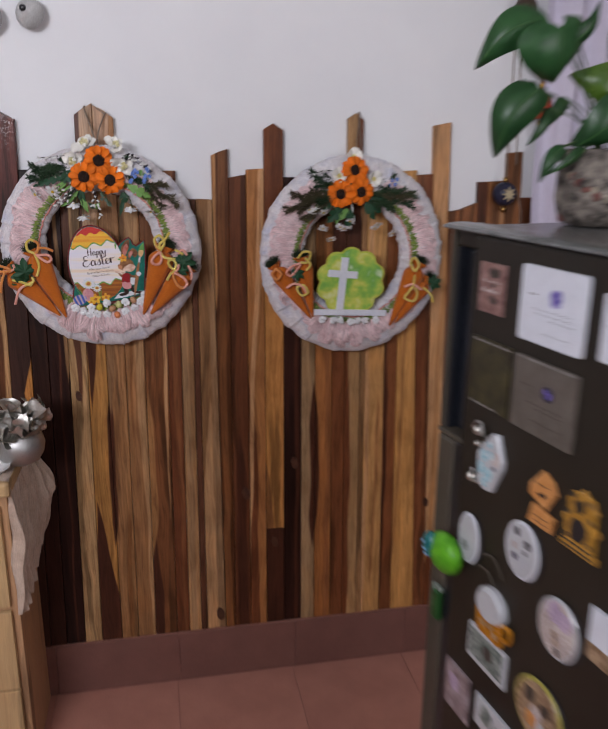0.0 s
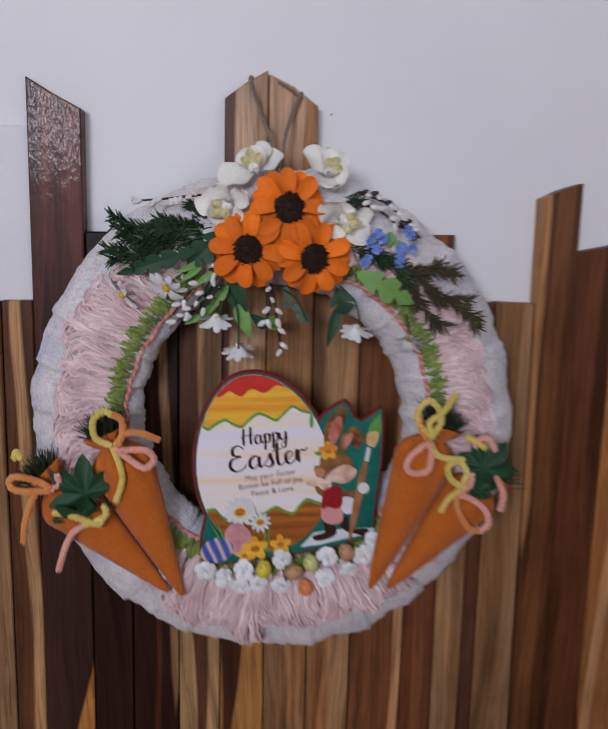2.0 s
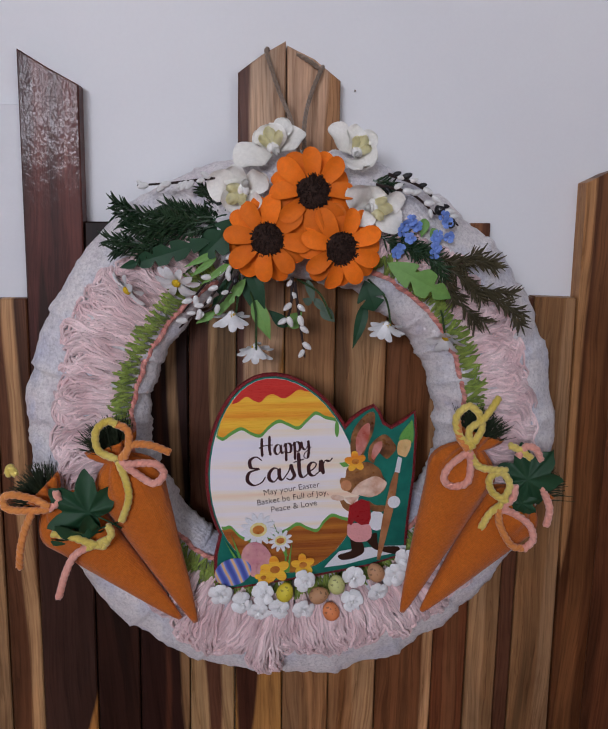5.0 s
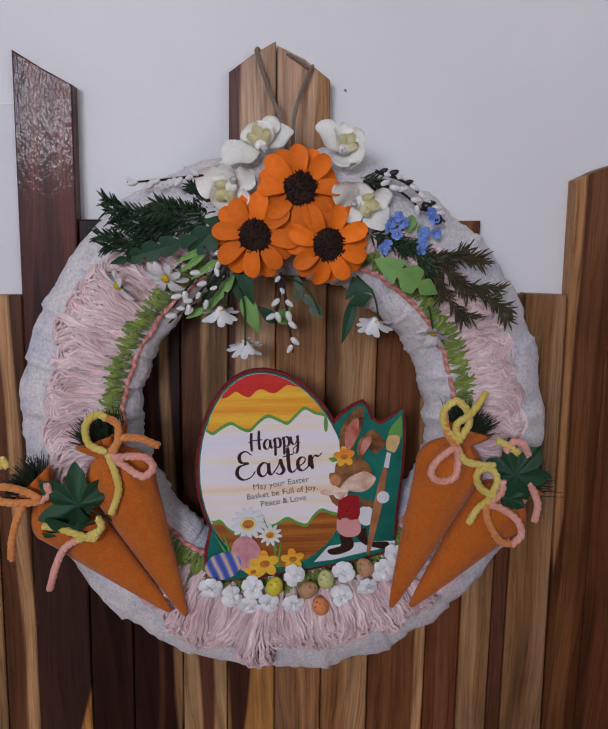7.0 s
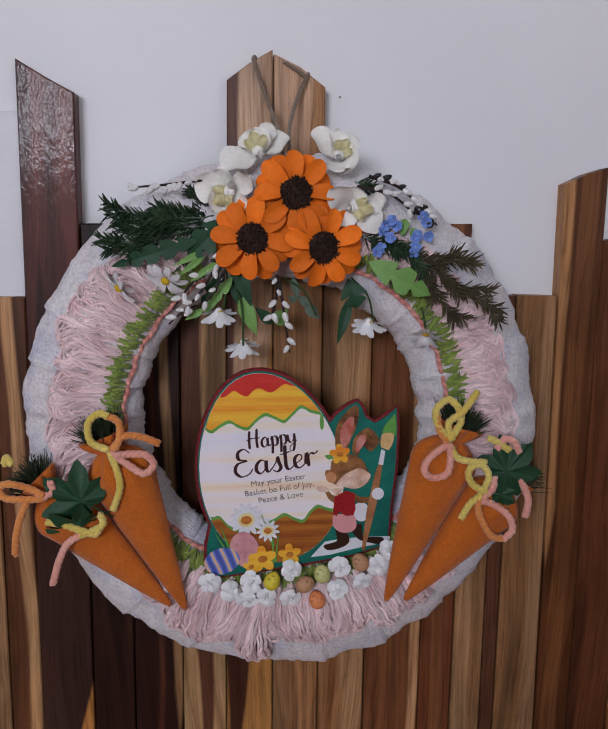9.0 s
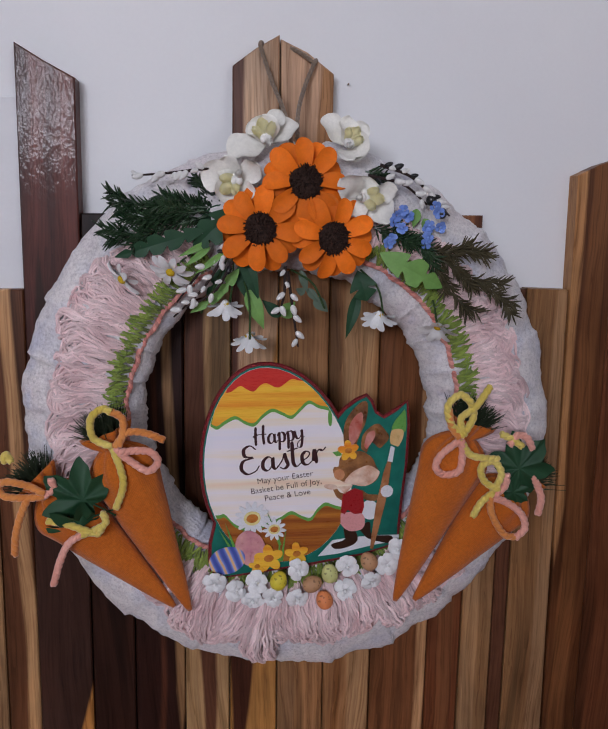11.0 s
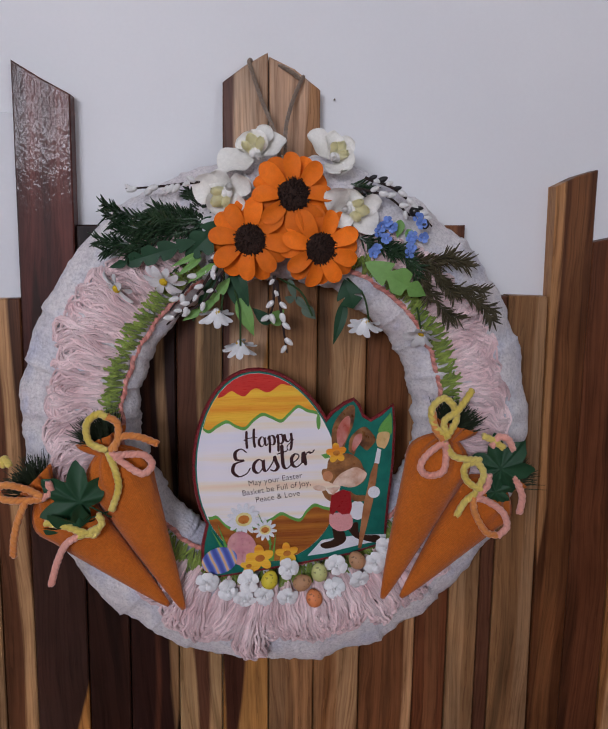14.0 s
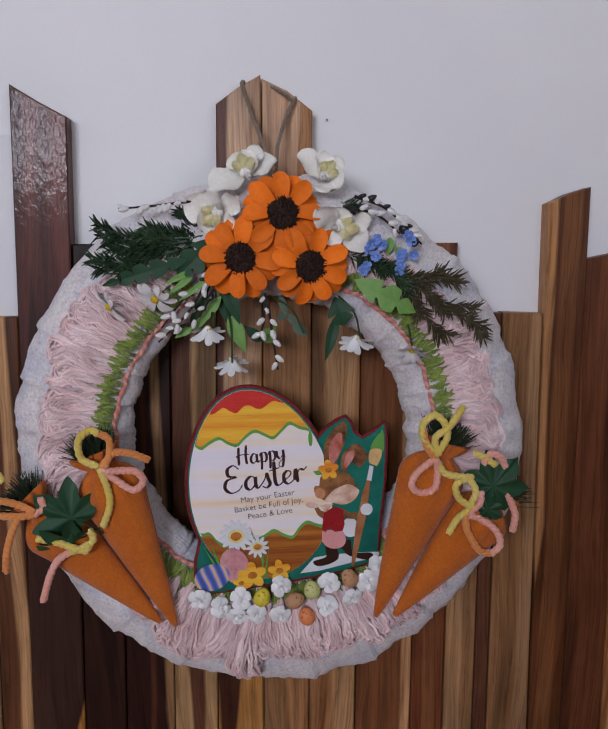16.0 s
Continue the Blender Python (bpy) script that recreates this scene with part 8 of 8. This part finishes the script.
for a, b, half, lobes, mat in (((-0.0407, 0.1605), (-0.0885, 0.1083), 0.018, 3, M["foliage"]), ((-0.0155, 0.1487), (-0.032, 0.0899), 0.014, 2, M["foliage"]), ((-0.0658, 0.1723), (-0.1142, 0.1494), 0.016, 2, M["foliage"]), ((0.021, 0.1718), (0.0731, 0.1363), 0.018, 3, M["foliage"]), ((-0.0527, 0.149), (-0.0611, 0.1021), 0.010, 0, M["bright_leaf"]), ((-0.0788, 0.1953), (-0.1174, 0.1817), 0.016, 3, M["foliage"]), ((0.033, 0.1834), (0.0901, 0.1739), 0.016, 3, M["foliage"]), ((0.0215, 0.1602), (0.0552, 0.1151), 0.012, 2, M["foliage"]), ((-0.0279, 0.1488), (-0.049, 0.1138), 0.010, 0, M["bright_leaf"])):
    bm = bmesh.new()
    leaf_blade(bm, Matrix.Identity(4), math.dist(a, b), half, lobes, 0.10, 0.2, 40 if lobes else 14)
    part("leaf", bm, mat, w2).matrix_basis = toward(*a, *b, -0.076, 0)
catkin_twig(w2, [(x, -0.076, z) for x, z in ((-0.0623, 0.2522), (-0.1047, 0.2521), (-0.1403, 0.2318))], 10, 71)
catkin_twig(w2, [(x, -0.076, z) for x, z in ((-0.0159, 0.1604), (-0.012, 0.1252), (-0.0154, 0.0838))], 9, 72)
carrot(w2, *(-0.2362, -0.0199), *(-0.1344, -0.1674), 0.026, -0.088, 5)
carrot(w2, *(-0.1627, -0.0011), *(-0.1294, -0.1625), 0.027, -0.094, 6)
carrot(w2, *(0.1864, -0.0237), *(0.1066, -0.1974), 0.031, -0.090, 7)
carrot(w2, *(0.2191, -0.0725), *(0.1236, -0.1902), 0.024, -0.084, 8)
YB = -0.1175
loops(w2, (
    ("yellow", ((-0.1797, 0.0141), (-0.1643, 0.0314), (-0.1436, 0.0275), (-0.1516, 0.0017), (-0.1722, 0.0022))),
    ("yellow", ((-0.1579, 0.0137), (-0.143, -0.0044), (-0.1548, -0.0219))),
    ("pink", ((-0.1722, -0.0002), (-0.1962, -0.009), (-0.2117, -0.0264), (-0.1959, -0.0351), (-0.1721, -0.0037))),
    ("orange", ((-0.2418, -0.0139), (-0.2537, -0.0313), (-0.2392, -0.0459), (-0.2273, -0.0296), (-0.2418, -0.0139))),
    ("pink", ((-0.2112, -0.0705), (-0.1907, -0.0591), (-0.1662, -0.067), (-0.1535, -0.088))),
    ("yellow", ((-0.1832, -0.069), (-0.1625, -0.0635), (-0.1499, -0.0844), (-0.1681, -0.0936), (-0.1832, -0.0714))),
    ("yellow", ((0.1675, -0.0298), (0.1555, -0.0051), (0.1674, 0.0093), (0.1818, -0.0118), (0.1702, -0.0323))),
    ("yellow", ((0.1709, -0.0422), (0.1677, -0.073), (0.1546, -0.0913), (0.144, -0.1098), (0.1695, -0.1194), (0.1826, -0.0985), (0.1734, -0.0794))),
    ("pink", ((0.1406, -0.076), (0.1662, -0.0693), (0.1935, -0.0863))),
    ("yellow", ((0.1997, -0.0802), (0.2222, -0.0997), (0.2321, -0.1253))),
))
ivy_leaf(w2, toward(*(-0.1773, -0.0152), *(-0.1817, -0.054), -0.116, -6, 0), 0.036, M["foliage"])
ivy_leaf(w2, toward(*(0.2166, -0.075), *(0.2714, -0.051), -0.110, -6, 0), 0.042, M["foliage"])
# string up to the board behind
bm = bmesh.new()
for dx in (-0.012, 0.012):
    yarn(bm, [(0.016 + dx, -0.03, 0.262), (0.018 + 0.5 * dx, -0.010, 0.33), (0.019, -0.0035, 0.402), (0.019, 0.004, 0.414), (0.019, 0.018, 0.405)], 0.002)
part("hanging_string", bm, M["rope"], w2, "brown jute string")
# scalloped sign with a cross
m, nt, b = nodes_of("green_yellow_wash", 0.5)
wash = ramp_of(nt, noise_of(nt, (1, 1, 1), 12.0, 3.0, 0.6), [(0.30, (0.62, 0.72, 0.50)), (0.39, (0.16, 0.40, 0.07)), (0.47, (0.26, 0.49, 0.07)), (0.55, (0.56, 0.60, 0.10)), (0.67, (0.70, 0.74, 0.42))])
link(nt, wash, b.inputs["Base Color"])
bump_of(nt, b, noise_of(nt, (1, 1, 1), 300.0, 3.0), 0.2, 0.0006)
M["wash"] = m
M["lime_edge"] = surface("lime_edge", (0.46, 0.52, 0.05), (0.56, 0.62, 0.12), 40.0, 0.5)
M["white_wood"] = surface("white_painted_wood", (0.70, 0.73, 0.80), (0.78, 0.80, 0.85), 30.0, 0.5)
(px, pz) = (-0.0136, -0.0623)


def scallop(r):
    return [(r * (0.945 + 0.115 * abs(math.sin(5 * a))) * math.cos(a) + px, r * (0.945 + 0.115 * abs(math.sin(5 * a))) * 0.97 * math.sin(a) + pz) for a in (2 * math.pi * k / 100 for k in range(100))]


bm = bmesh.new()
slab(bm, scallop(0.099), -0.079, -0.085, 0.001)
s2 = part("cross_sign", bm, M["lime_edge"], w2, "scalloped green and yellow sign with a white cross")
bm = bmesh.new()
slab(bm, scallop(0.0935), -0.0846, -0.0858, 0.0003)
part("painted_face", bm, M["wash"], s2, "green and yellow watercolour")
(ax, az), (bx, bz) = (-0.0329, 0.0107), (-0.0478, -0.1478)
lean = math.atan2(ax - bx, az - bz)


def bar(u0, u1, v0, v1):
    c, s = math.cos(lean), math.sin(lean)
    return [(bx + c * u + s * v, bz - s * u + c * v) for u, v in ((u0, v0), (u1, v0), (u1, v1), (u0, v1))]


bm = bmesh.new()
slab(bm, bar(-0.011, 0.011, 0.0, 0.158), -0.0855, -0.0900, 0.0008)
part("cross_upright", bm, M["white_wood"], s2, "white cross upright")
bm = bmesh.new()
slab(bm, bar(-0.046, 0.043, 0.098, 0.119), -0.0855, -0.0895, 0.0008)
part("cross_arm", bm, M["white_wood"], s2, "white cross arm")
(lx, lz), (rx, rz) = (-0.1297, -0.1486), (0.0965, -0.1581)
bm = bmesh.new()
slab(bm, [(lx, lz - 0.010), (rx, rz - 0.010), (rx, rz + 0.008), (lx, lz + 0.008)], -0.0865, -0.0905, 0.0008)
part("foot_strip", bm, M["white_wood"], w2, "white strip under the sign")
for k, (x, z) in enumerate(((-0.0998, -0.1725), (-0.065, -0.1764), (-0.0443, -0.1759), (-0.0129, -0.1823), (0.0079, -0.1805), (0.0315, -0.1789), (0.063, -0.1775))):
    paper_rose(w2, x, z, -0.093, 0.0102, 41 * k)

# ---- tiles of floor and skirting ----
random.seed(11)
bm = bmesh.new()
box(bm, -0.1992, 0.1992, -0.1992, 0.1992, -0.006, 0.0, 0.0008)
tile = mesh_of("floor_tile", bm, M["tile"])
for i in range(-7, 4):
    for j in range(9):
        x, y = 0.968 + 0.2 + 0.4 * i, -0.222 - 0.4 * j
        if -2.0 < x < 2.5 and y > -3.2:
            shared("floor_tile", tile, floor, Matrix.Translation((x, y, random.uniform(-0.0004, 0.0002))))
bm = bmesh.new()
box(bm, -0.1994, 0.1994, -0.024, -0.0185, 0.002, 0.184, 0.0006)
tile = mesh_of("skirting_tile", bm, M["skirting"])
for i in range(-7, 4):
    x = 0.978 + 0.2 + 0.4 * i
    if -2.0 < x - 0.2 and x + 0.2 < 2.5:
        shared("skirting_tile", tile, baseboard, Matrix.Translation((x, 0, 0)))
